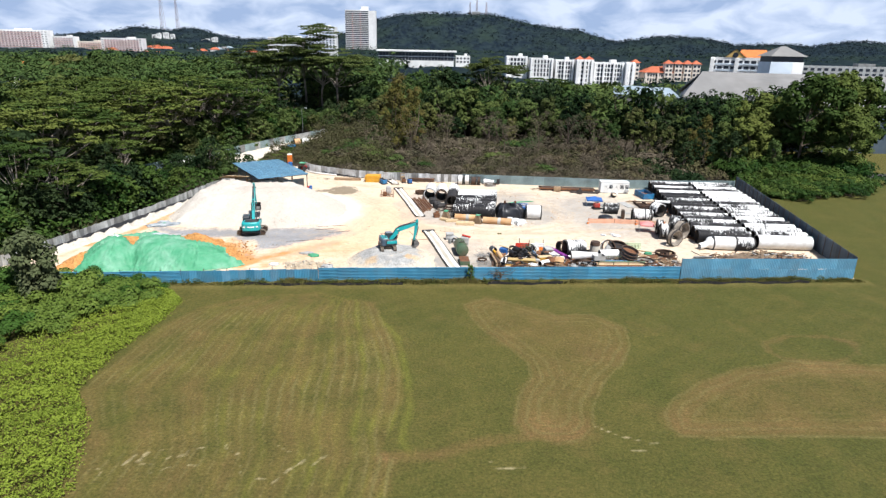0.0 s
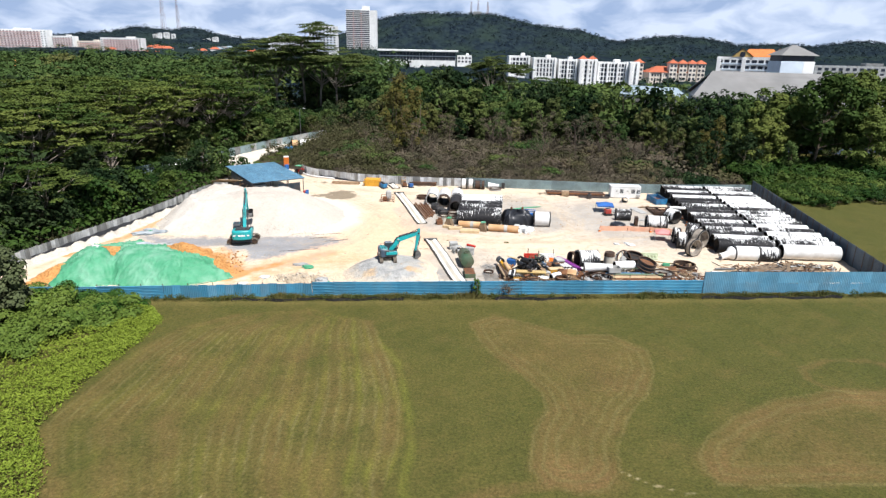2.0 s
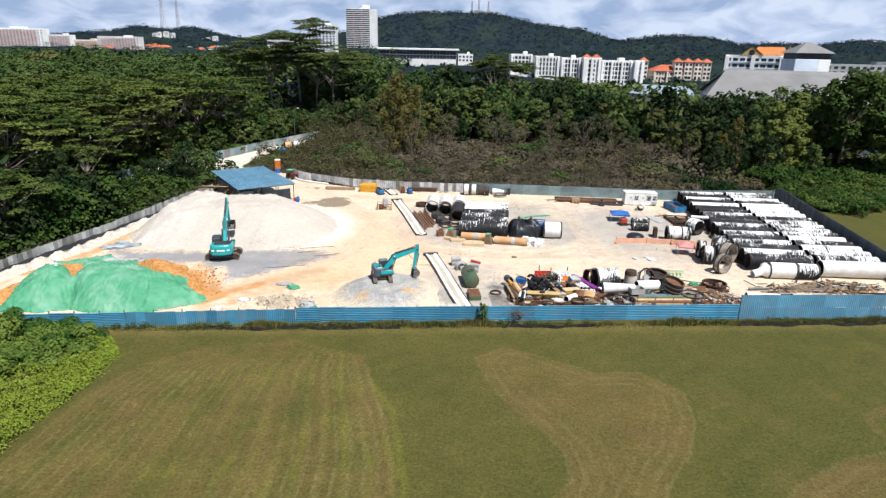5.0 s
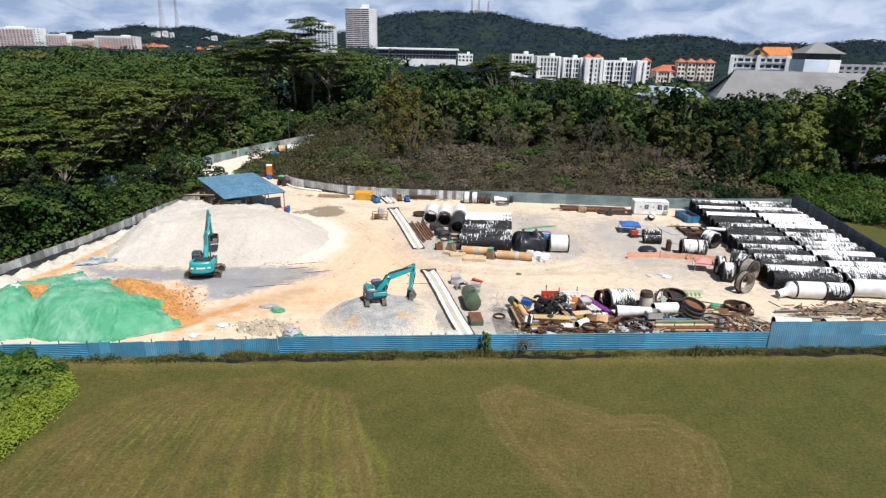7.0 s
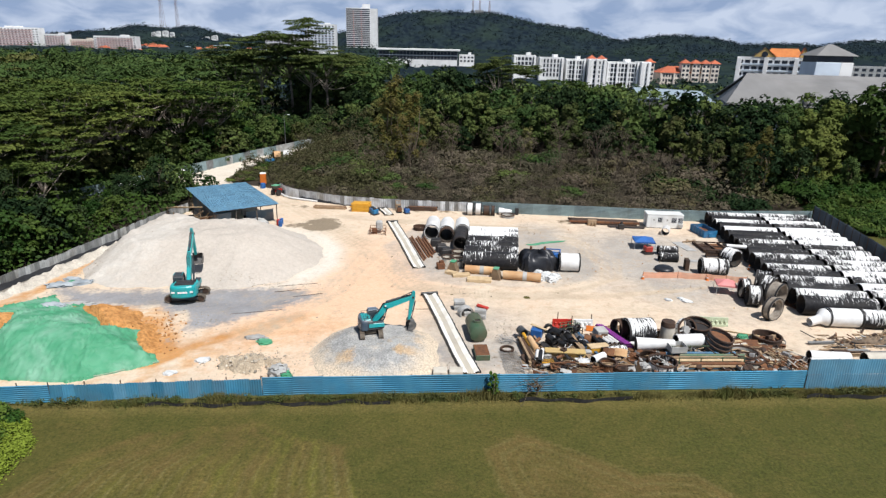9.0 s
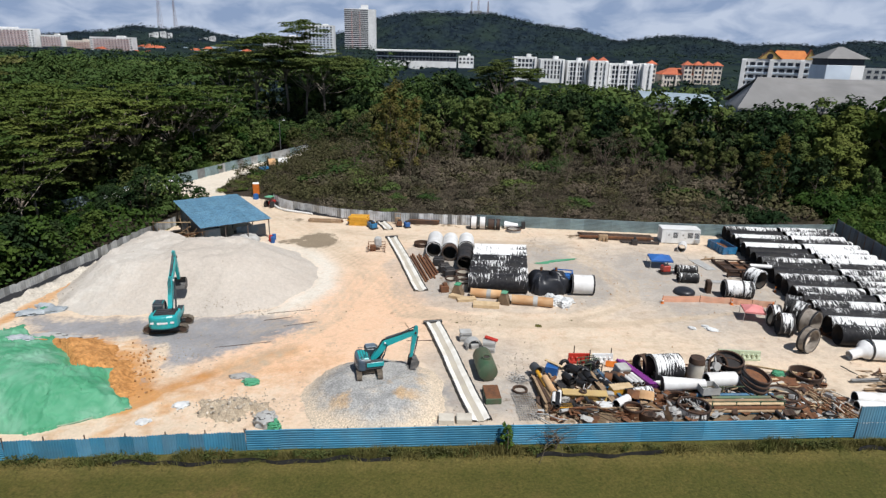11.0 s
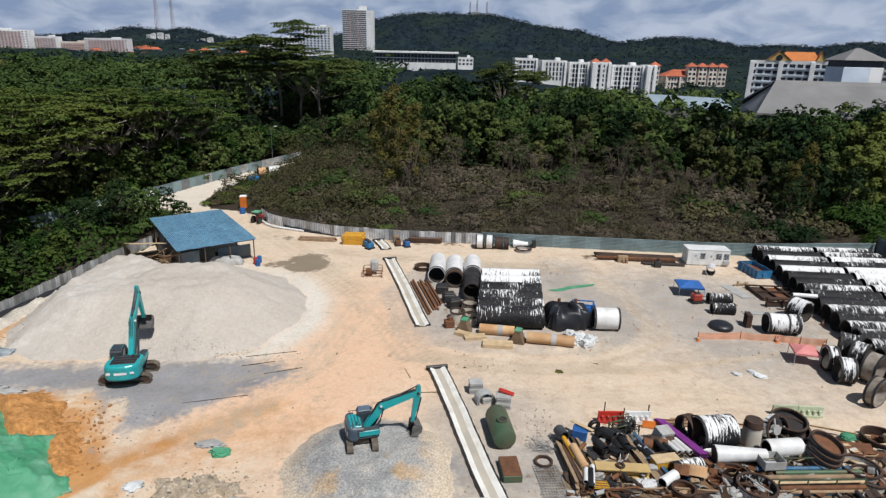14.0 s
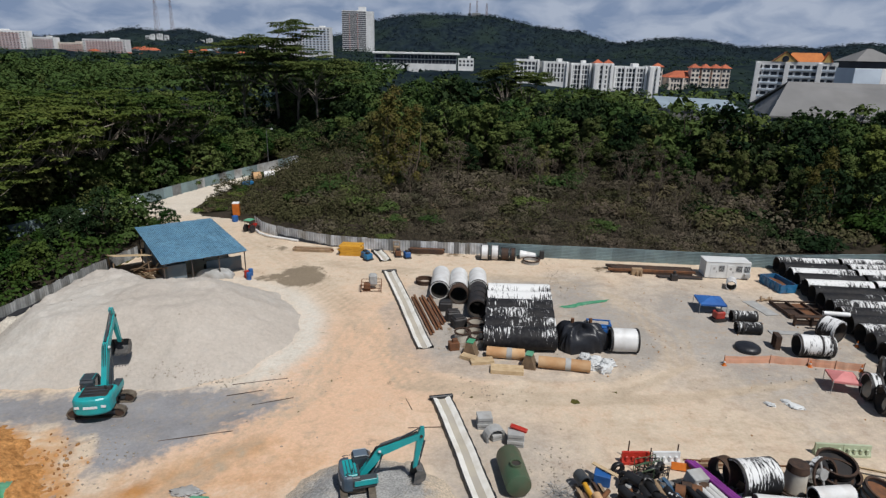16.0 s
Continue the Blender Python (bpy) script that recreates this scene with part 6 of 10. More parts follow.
heap("sand_mound", "broad heap of pale quarry sand beside the shed", "sand heap", -45.2, -13.5, 90.5, 119.5, sand_z, M_sand, 0.4,
     {"white": lambda X, Y: 0.55 * blob(X, Y, -38, 100, 4, 12, -10, 0.5) + 0.4 * blob(X, Y, -24, 112, 8, 5, 0, 0.6), "grey": lambda X, Y: 0.35 * blob(X, Y, -30, 93, 11, 1.6, 0, 0.6)})
M_berm = attr_mat("chalky_berm", [("grey", (0.26, 0.24, 0.21), (0.2, 0.18, 0.15), 0.3)], (0.58, 0.535, 0.46), (0.44, 0.395, 0.335), 0.9, 0.95, 1.0, 5.0, 0.25)
BERM = [(-51.6, 78), (-48.6, 86), (-46.9, 92.6), (-45.9, 99.2), (-44.6, 106), (-43.7, 113)]
heap("earth_berm", "rough chalky earth bank along the grey fence", "earth bank", -53, -42, 76, 115, lambda X, Y: 0.75 * near_line(X, Y, BERM, 0.75, 0.9) * (1 + 0.35 * smooth_noise(X, Y, 2.2, 58, 4)) + 0.08 * smooth_noise(X, Y, 0.9, 59, 3) - 0.12, M_berm, 0.22,
     {"grey": lambda X, Y: 0.75 * near_line(X, Y, [(a - 0.75, b + 0.2) for a, b in BERM], 0.3, 0.6)})
M_gravel = attr_mat("grey_gravel", [("orange", (0.46, 0.30, 0.15), (0.40, 0.25, 0.12), 0.2), ("white", (0.63, 0.525, 0.40), (0.585, 0.48, 0.365), 0.45)], (0.40, 0.395, 0.38), (0.27, 0.27, 0.262), 0.8, 0.95, 1.0, 7.0, 0.5)
heap("gravel_mound", "low mound of grey gravel under an excavator", "gravel mound", -13, 4, 70.5, 87,
     lambda X, Y: 1.45 * np.clip(1.28 - np.hypot((X + 5.0) / 6.0, (Y - 77.9) / 6.2) * (1.24 + 0.05 * smooth_noise(X, Y, 5, 65, 3)), -0.3, 0.62) / 0.62 + 0.05 * smooth_noise(X, Y, 1.8, 61, 4), M_gravel, 0.35,
     {"orange": lambda X, Y: 0.5 * blob(X, Y, -7.5, 75, 1.6, 1.2, 0, 0.5) + 0.5 * blob(X, Y, -2.6, 76, 1.2, 1.0, 0, 0.5) + 0.4 * blob(X, Y, -4.2, 77.5, 1.0, 0.8, 0, 0.5) + 0.42 * blob(X, Y, -1, 79, 1, 3, 0, 0.5),
      "white": lambda X, Y: 0.55 * blob(X, Y, 1.2, 78, 3, 7, 0, 0.5) + 0.4 * blob(X, Y, -9, 73, 2.5, 2, 0, 0.5) + 0.9 * np.clip(np.hypot((X + 5.0) / 6.0, (Y - 77.9) / 6.2) - 0.62, 0, 1) * 2.6})
TARP = [(-44.0, 71.0), (-40, 71.2), (-37.4, 72.0), (-34.9, 71.5), (-30, 71.3), (-27.1, 73.0), (-24.1, 74.9), (-25.9, 77.0), (-27.2, 78.6), (-27.5, 81.0), (-29.3, 80.6), (-31.2, 80.6), (-32.6, 82.4), (-35.0, 84.6), (-36.3, 85.8), (-37.3, 87.0), (-39.9, 86.9), (-42.2, 89.5), (-44.2, 87.0), (-46.0, 84.2), (-47.0, 79.5), (-45.9, 75.3)]
TARP_GAP = [(-43.4, 80.2), (-40.5, 81.1), (-39.0, 76.4), (-40.3, 77.4), (-41.6, 78.4)]


def tarp_z(X, Y):
    """A flat-topped heap in two lobes with a gully between, falling gently to the back."""
    d = poly_dist(X, Y, TARP)
    roof = np.interp(Y, [71, 74.5, 77.5, 80, 84, 87, 90], [2.5, 2.75, 2.7, 2.25, 0.95, 0.5, 0.2]) * np.interp(X, [-47, -44, -33, -30.5, -27, -24], [0.95, 1.04, 1.0, 0.92, 0.66, 0.3])
    side = np.maximum(d, 0) * 0.78 + 0.08
    z = -np.log(np.exp(-3 * side) + np.exp(-3 * roof)) / 3
    gx = np.interp(Y, [71.5, 73.6, 76.5, 80], [-37.4, -38.1, -39.0, -40.2])
    z = z - 0.85 * np.exp(-((X - gx) / 0.8) ** 2) * np.clip((81 - Y) / 3, 0, 1) * np.clip(d / 1.2, 0, 1) - 0.25 * np.exp(-((X + 30.3 + 0.1 * (Y - 75)) / 0.35) ** 2) * np.clip((79.5 - Y) / 3, 0, 1) * np.clip(d / 0.8, 0, 1)
    return np.where(d > -1.2, np.maximum(z, 0.04), 0.0)


M_spoil = attr_mat("brown_spoil", [("white", (0.5, 0.44, 0.36), (0.42, 0.37, 0.3), 0.3)], (0.47, 0.39, 0.29), (0.36, 0.29, 0.21), 1.5, 0.95, 1.0, 7.0, 0.35)
M_clay = attr_mat("orange_clay", [("white", (0.6, 0.45, 0.3), (0.5, 0.36, 0.22), 0.3)], (0.56, 0.28, 0.10), (0.40, 0.185, 0.06), 1.2, 0.95, 1.0, 3.5, 0.42)
CLAY = [(-47.6, 71.2), (-40, 72.2), (-28, 74), (-24.8, 76.2), (-26, 80), (-28.3, 82.6), (-32.2, 86.6), (-37, 86.5), (-42, 86), (-46, 83), (-47.2, 78)]


def clay_z(X, Y):
    d = poly_dist(X, Y, CLAY) + 0.35 * smooth_noise(X, Y, 2.5, 64, 3)
    z = np.minimum(np.maximum(d, 0) * 0.55, 1.5) + 0.10 * smooth_noise(X, Y, 1.2, 63, 3)
    under = np.minimum(z, tarp_z(X, Y) * 0.9 - 0.02)
    return np.where(d > -0.3, np.where(poly_dist(X, Y, TARP) > 0.5, np.maximum(under, tarp_z(X, Y) - 0.12), z + 0.04), -0.2)


heap("clay_mound", "mound of orange clay mostly under green sheeting", "clay heap", -50.5, -21.5, 70, 90, clay_z, M_clay, 0.35)
M_tarp = mat("green_sheeting", (0.065, 0.27, 0.145), (0.095, 0.32, 0.185), 0.7, 0.6, 0, 0.8, 2.2, (0.24, 0.43, 0.32), 0.4, 0.8, spec=0.15)


def creases(X, Y):
    """Folds fanned out from where the sheet is held, and long drapes between them."""
    w1, w2 = 1.5 * smooth_noise(X, Y, 5, 73, 3), 1.5 * smooth_noise(X, Y, 3, 74, 3)
    z = 0
    for cx, cy, k, amp, x0, x1 in ((-31.2, 72.6, 15, 0.17, -30.6, -23), (-37.3, 71.6, 13, 0.16, -47, -37.8), (-27.3, 80.6, 17, 0.10, -31, -24), (-38.0, 71.8, 12, 0.12, -38, -34.5)):
        a, r = np.arctan2(Y - cy, X - cx), np.hypot(X - cx, Y - cy)
        on = np.clip((X - x0) / 0.8, 0, 1) * np.clip((x1 - X) / 0.8, 0, 1)
        z = z + 1.7 * amp * on * np.exp(-(np.sin(a * k + w1) / 0.26) ** 2) * np.clip(r / 1.2, 0, 1) * np.clip(1.5 - r / 7, 0, 1) * np.clip(0.55 + smooth_noise(X, Y, 2.5, int(k) + 80, 2), 0, 1.3)
    for k, (kx, ky, fr, amp, wd) in enumerate(((0.98, 0.18, 1.3, 0.15, 0.22), (0.9, -0.42, 0.85, 0.13, 0.15), (0.55, 0.83, 1.5, 0.09, 0.2), (0.97, 0.25, 3.4, 0.06, 0.35), (-0.6, 0.8, 2.9, 0.05, 0.3))):
        s_ = np.sin(fr * (kx * X + ky * Y) + (w1 if k % 2 else w2) + k)
        z = z + 1.5 * amp * np.exp(-(s_ / wd) ** 2) * np.clip(0.3 + 1.2 * smooth_noise(X, Y, 4, 90 + k, 2), 0, 1.3)
    return z


def tarp_cover(X, Y):
    d = poly_dist(X, Y, TARP) + 0.12 * smooth_noise(X, Y, 2.5, 71, 3)
    hole = np.maximum(poly_dist(X, Y, TARP_GAP) + 0.12 * smooth_noise(X, Y, 1.5, 72, 2) + 0.5, blob(X, Y, -38.2, 85.6, 1.0, 0.5, -20, 0.2))
    z = tarp_z(X, Y) + 0.05 + creases(X, Y) + 0.03 * smooth_noise(X, Y, 1.2, 75, 3) + 0.08 * np.exp(-(d / 0.25) ** 2)
    return np.where((d > -0.05) & (hole < 0.5), np.maximum(z, 0.14), -0.5)


sheet_ob = heap("green_sheet", "wrinkled green sheeting over a soil heap", "sheeting", -50.5, -21.5, 69, 91, tarp_cover, M_tarp, 0.125)
M_greysheeting = mat("grey_sheeting", (0.42, 0.45, 0.47), (0.30, 0.34, 0.37), 1.2, 0.6, 0, 0.6, 3)
M_hem = mat("pale_hem", (0.36, 0.46, 0.36), (0.22, 0.38, 0.26), 2.0, 0.8, 0, 0.4, 5)
hem_pts = TARP[4:10]


def hem_roll(u, v):
    """A roll along the sheet's open edge: u along it, v round it."""
    k = min(u * 5, 4.999)
    (ax, ay), (bx, by) = hem_pts[int(k)], hem_pts[int(k) + 1]
    t, a = k - int(k), 2 * math.pi * v
    return (ax + (bx - ax) * t + 0.1 * math.sin(17 * u) + 0.06 * math.cos(a), ay + (by - ay) * t + 0.1 * math.sin(23 * u) + 0.03 * math.cos(a), 0.2 + 0.06 * math.sin(a))


hem = Shape().sheet(hem_roll, 60, 6)
part("hem", hem, M_hem, sheet_ob, "pale rolled hem")

# ---- pipes ----
def bw_mat(name, lo, hi, drip=2.6, top=(-0.26, 0.20), swing=0.95, edge=0.035, rough=0.58):
    """Black bitumen pipe coat with white wash that ran down from the top."""
    m = mat(name, (0.010, 0.010, 0.012), (0.020, 0.020, 0.022), 3.0, 0.65, 0, 0.2, 9, (0.04, 0.036, 0.033), 1.0, 0.5, spec=0.2)
    n, l = m.node_tree.nodes, m.node_tree.links
    b = n["Principled BSDF"]
    old = b.inputs["Base Color"].links[0].from_socket
    tc, oi = n.new("ShaderNodeTexCoord"), n.new("ShaderNodeObjectInfo")
    mp = n.new("ShaderNodeMapping")
    mp.inputs["Scale"].default_value = (drip, 0.5, 0.5)
    cb = n.new("ShaderNodeCombineXYZ")
    mu = n.new("ShaderNodeMath")
    mu.operation = "MULTIPLY"
    mu.inputs[1].default_value = 90.0
    l.new(oi.outputs["Random"], mu.inputs[0])
    for k in ("X", "Y", "Z"):
        l.new(mu.outputs["Value"], cb.inputs[k])
    l.new(tc.outputs["Object"], mp.inputs["Vector"])
    l.new(cb.outputs["Vector"], mp.inputs["Location"])
    no = n.new("ShaderNodeTexNoise")
    no.inputs["Scale"].default_value, no.inputs["Detail"].default_value, no.inputs["Roughness"].default_value = 2.0, 6.0, rough
    l.new(mp.outputs["Vector"], no.inputs["Vector"])
    big = n.new("ShaderNodeTexNoise")
    big.inputs["Scale"].default_value = 0.35
    ad = n.new("ShaderNodeVectorMath")
    l.new(tc.outputs["Object"], ad.inputs[0])
    l.new(cb.outputs["Vector"], ad.inputs[1])
    l.new(ad.outputs["Vector"], big.inputs["Vector"])
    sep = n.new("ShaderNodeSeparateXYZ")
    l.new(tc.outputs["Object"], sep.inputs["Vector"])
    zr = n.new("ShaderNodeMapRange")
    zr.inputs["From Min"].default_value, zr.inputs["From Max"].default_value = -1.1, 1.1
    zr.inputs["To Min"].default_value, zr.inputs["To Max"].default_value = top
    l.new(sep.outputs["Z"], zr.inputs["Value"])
    s1, s2, s3 = (n.new("ShaderNodeMath") for _ in range(3))
    amp = n.new("ShaderNodeMapRange")
    amp.clamp = False
    amp.inputs["To Min"].default_value, amp.inputs["To Max"].default_value = 0.5 - swing, 0.5 + swing
    l.new(no.outputs["Fac"], amp.inputs["Value"])
    l.new(amp.outputs["Result"], s1.inputs[0])
    l.new(zr.outputs["Result"], s1.inputs[1])
    l.new(s1.outputs["Value"], s2.inputs[0])
    l.new(big.outputs["Fac"], s2.inputs[1])
    rr = n.new("ShaderNodeMapRange")
    rr.inputs["To Min"].default_value, rr.inputs["To Max"].default_value = lo, hi
    l.new(oi.outputs["Random"], rr.inputs["Value"])
    l.new(s2.outputs["Value"], s3.inputs[0])
    l.new(rr.outputs["Result"], s3.inputs[1])
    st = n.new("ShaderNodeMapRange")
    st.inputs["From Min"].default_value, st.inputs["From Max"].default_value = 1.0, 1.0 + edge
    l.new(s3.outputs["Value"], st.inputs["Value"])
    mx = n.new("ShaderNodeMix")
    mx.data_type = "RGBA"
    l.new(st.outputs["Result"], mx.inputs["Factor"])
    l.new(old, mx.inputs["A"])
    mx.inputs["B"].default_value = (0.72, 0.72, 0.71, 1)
    l.new(mx.outputs["Result"], b.inputs["Base Color"])
    return m


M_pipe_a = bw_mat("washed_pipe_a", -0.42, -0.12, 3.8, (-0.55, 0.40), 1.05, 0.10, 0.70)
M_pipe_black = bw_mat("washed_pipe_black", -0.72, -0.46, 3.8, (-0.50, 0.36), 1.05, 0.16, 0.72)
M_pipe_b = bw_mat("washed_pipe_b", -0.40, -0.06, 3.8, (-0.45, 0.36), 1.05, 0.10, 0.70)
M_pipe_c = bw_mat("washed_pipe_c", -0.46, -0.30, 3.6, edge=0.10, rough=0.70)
M_whitepipe = mat("white_pipe", (0.74, 0.74, 0.73), (0.66, 0.66, 0.65), 1.5, 0.5, 0, 0.05, 5, (0.42, 0.38, 0.33), 0.8, 0.45)
# near-black colour that paints the shade inside hollows
M_inside = mat("bore_shade", (0.035, 0.033, 0.03), (0.06, 0.045, 0.035), 2.0, 0.8)
M_rust = mat("rusty_steel", (0.20, 0.085, 0.04), (0.12, 0.06, 0.035), 3.0, 0.85, 0.2, 0.4, 12, (0.30, 0.14, 0.06), 0.8, 0.5)
M_rustdark = mat("dark_rusty_steel", (0.075, 0.045, 0.032), (0.045, 0.032, 0.026), 3.0, 0.8, 0.2, 0.4, 12, (0.14, 0.07, 0.035), 0.8, 0.5)
M_timber = mat("weathered_timber", (0.36, 0.25, 0.15), (0.26, 0.18, 0.11), 2.0, 0.85, 0, 0.3, 10, (0.18, 0.13, 0.09), 0.7, 0.5)
M_timber_pale = mat("pale_timber", (0.58, 0.44, 0.27), (0.48, 0.35, 0.20), 2.0, 0.85, 0, 0.3, 10, (0.35, 0.24, 0.14), 0.7, 0.4)
M_conc = mat("concrete", (0.42, 0.42, 0.41), (0.34, 0.34, 0.33), 1.5, 0.9, 0, 0.3, 8, (0.28, 0.25, 0.21), 0.6, 0.5)
M_conc_pale = mat("pale_concrete", (0.60, 0.56, 0.48), (0.52, 0.48, 0.41), 1.5, 0.9, 0, 0.3, 8, (0.36, 0.31, 0.25), 0.6, 0.5)
M_black = mat("black_steel", (0.022, 0.022, 0.024), (0.035, 0.033, 0.032), 2.0, 0.6, 0.1, 0.2, 8, (0.07, 0.05, 0.04), 0.8, 0.5)


def pipe(name, label, x, y, L, r, yaw, material, z=0.0, wall=0.07, group="", n=28, category="pipe", pitch=0.0, collar=None, lining=None):
    """A pipe lying down, its middle at x, y; hollow, with end rims and an inner skin, by default darkened as shade."""
    root = thing(name, label, category, pose(x, y, z + r + 0.06, 0, pitch, yaw), group)
    part("shell", Shape().tube((-L / 2, 0, 0), (L / 2, 0, 0), r, r - wall, n), material, root, smooth=True)
    part("lining", Shape().tube((-L / 2 + 0.02, 0, 0), (L / 2 - 0.02, 0, 0), r - wall - 0.004, r - wall - 0.03, n), lining or M_inside, root, "worn inner lining" if lining else "inner skin coloured dark as shade in the bore", smooth=True)
    for k in collar or ():
        part("collar", Shape().tube((k - 0.09, 0, 0), (k + 0.09, 0, 0), r + 0.06, r - 0.01, n), M_black, root, "black end collar", smooth=True)
    return root


def ring(name, label, x, y, r, h, material, z=0.07, wall=0.08, tilt=(0, 0, 0), group="", category="ring", floor=None, n=28):
    root = thing(name, label, category, pose(x, y, z, *tilt), group)
    part("wall", Shape().tube((0, 0, 0), (0, 0, h), r, r - wall, n), material, root, smooth=True)
    part("lip", Shape().tube((0, 0, h - 0.10), (0, 0, h + 0.02), r + 0.06, r - wall - 0.02, n), M_rustdark, root, "dark rim", smooth=True)
    if floor:
        part("base", Shape().cyl((0, 0, 0.02), (0, 0, 0.08), r - wall - 0.005, n=n), floor, root)
    return root


PIPE_L = "large black pipe splashed with white wash, lying in a row"
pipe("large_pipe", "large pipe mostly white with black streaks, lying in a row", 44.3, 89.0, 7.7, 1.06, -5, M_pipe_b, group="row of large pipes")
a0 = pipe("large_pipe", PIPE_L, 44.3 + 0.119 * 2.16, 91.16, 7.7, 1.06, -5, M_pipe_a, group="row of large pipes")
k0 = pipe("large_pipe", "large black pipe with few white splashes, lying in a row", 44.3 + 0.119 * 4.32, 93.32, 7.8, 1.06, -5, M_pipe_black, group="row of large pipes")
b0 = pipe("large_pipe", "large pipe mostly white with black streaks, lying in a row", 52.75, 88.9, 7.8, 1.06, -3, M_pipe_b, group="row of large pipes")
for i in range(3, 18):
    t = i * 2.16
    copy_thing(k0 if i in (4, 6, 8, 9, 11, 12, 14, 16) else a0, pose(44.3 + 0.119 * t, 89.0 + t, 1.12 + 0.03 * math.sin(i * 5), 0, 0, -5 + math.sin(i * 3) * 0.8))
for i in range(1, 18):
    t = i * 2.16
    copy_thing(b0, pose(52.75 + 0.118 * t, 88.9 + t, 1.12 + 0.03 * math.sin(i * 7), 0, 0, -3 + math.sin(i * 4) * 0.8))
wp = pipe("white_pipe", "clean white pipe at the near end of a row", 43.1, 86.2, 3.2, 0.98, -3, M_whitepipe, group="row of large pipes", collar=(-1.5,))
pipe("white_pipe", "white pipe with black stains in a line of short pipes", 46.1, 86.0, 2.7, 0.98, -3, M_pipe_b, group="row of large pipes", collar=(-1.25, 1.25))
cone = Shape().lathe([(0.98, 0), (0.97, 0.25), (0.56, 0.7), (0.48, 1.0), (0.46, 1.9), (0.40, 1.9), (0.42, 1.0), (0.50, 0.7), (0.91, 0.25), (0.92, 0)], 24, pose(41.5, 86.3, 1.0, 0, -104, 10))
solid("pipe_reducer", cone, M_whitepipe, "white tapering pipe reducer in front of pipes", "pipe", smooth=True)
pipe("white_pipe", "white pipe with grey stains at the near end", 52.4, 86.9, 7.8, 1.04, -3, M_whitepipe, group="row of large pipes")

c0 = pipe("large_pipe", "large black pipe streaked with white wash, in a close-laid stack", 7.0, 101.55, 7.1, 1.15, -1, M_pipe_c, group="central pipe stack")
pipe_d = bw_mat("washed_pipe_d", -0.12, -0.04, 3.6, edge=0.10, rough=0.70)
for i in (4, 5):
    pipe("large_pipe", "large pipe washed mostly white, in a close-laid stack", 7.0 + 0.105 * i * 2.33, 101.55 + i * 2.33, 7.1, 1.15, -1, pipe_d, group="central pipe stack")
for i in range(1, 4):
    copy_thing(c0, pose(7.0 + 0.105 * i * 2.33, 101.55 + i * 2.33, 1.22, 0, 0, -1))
for x, y, L in ((-0.85, 116.6, 5.6), (1.35, 116.2, 5.4), (3.7, 116.8, 4.6)):
    pipe("white_pipe", "white-topped pipe with open rusty mouth", x, y, L, 1.1, 88, M_whitepipe, group="white pipes", wall=0.09, collar=(-L / 2 + 0.1,))
for k, (x, y) in enumerate(((3.55, 113.6), (3.45, 112.1), (3.35, 110.6), (3.25, 109.2))):
    pipe("black_ring", "thick black pipe ring in a nested line", x, y, 1.35, 1.08, 88, M_black, group="black pipe rings", wall=0.14)
pipe("rusty_ring", "dark rusty pipe mouth before a white pipe", 1.3, 113.0, 1.3, 1.1, 88, M_rustdark, group="black pipe rings", wall=0.1)
for x, y in ((-0.2, 110.6), (0.6, 108.0), (1.2, 106.4)):
    solid("black_bin", Shape().box((0, 0, 0.55), (1.5, 1.2, 1.0), bev=0.12).box((0, 0, 1.1), (1.2, 0.9, 0.2), bev=0.05), M_black, "black metal bin among pipe rings", "bin", pose(x, y, 0.06, 0, 0, 20 * x), "black bins")
for x, y, r, h in ((1.5, 103.3, 0.8, 0.95), (2.95, 105.6, 0.9, 1.0), (2.7, 103.8, 0.85, 0.9), (3.0, 102.3, 0.85, 1.0)):
    ring("concrete_ring", "pale concrete manhole ring", x, y, r, h, M_conc_pale, group="manhole rings", wall=0.1, category="manhole ring")
ring("steel_ring", "low dark rusty steel ring", -2.8, 118.9, 1.1, 0.55, M_rustdark, category="steel ring")

M_shroud = mat("black_sheeting", (0.015, 0.016, 0.02), (0.025, 0.027, 0.033), 1.5, 0.4, 0, 0.6, 2.5)
sr = np.random.default_rng(4)


def shroud(name, label, x, y, sx, sy, sz, material, seed=0, category="covered stack"):
    def fn(u, v):
        a, b = u * 2 * math.pi, v * math.pi / 2
        k = 1 + 0.09 * math.sin(3 * a + seed) + 0.06 * math.sin(7 * a + 2 * seed + 3 * v) + 0.045 * math.sin(17 * a + 5 * v + seed) * (1 - v)
        e = 0.55
        c, s_ = math.cos(a), math.sin(a)
        cx, cy = math.copysign(abs(c) ** e, c), math.copysign(abs(s_) ** e, s_)
        rr = math.cos(b) ** 0.5 if b < 1.57 else 0
        return (x + sx * cx * rr * k, y + sy * cy * rr * k, 0.05 + sz * math.sin(b) ** 0.8 * (1 + 0.10 * math.sin(5 * a + seed) + 0.06 * math.sin(11 * a + 9 * v)))
    return solid(name, Shape().sheet(fn, 72, 18), material, label, category, smooth=True)


shroud("black_tarpaulin", "bulky stack wrapped in black plastic sheeting", 13.3, 102.6, 2.4, 1.9, 2.15, M_shroud, 1)
for x in (12.4, 14.2):
    solid("rusty_stub", Shape().cyl((0, 0, 0), (0, 0, 0.7), 0.17, n=12), M_rust, "rusty pipe stub above the wrapped stack", "pipe", pose(x, 103.1, 2.05), "pipe stubs")
M_blueplastic = mat("blue_plastic", (0.02, 0.10, 0.32), (0.03, 0.14, 0.40), 2, 0.45, 0, 0.2, 6)
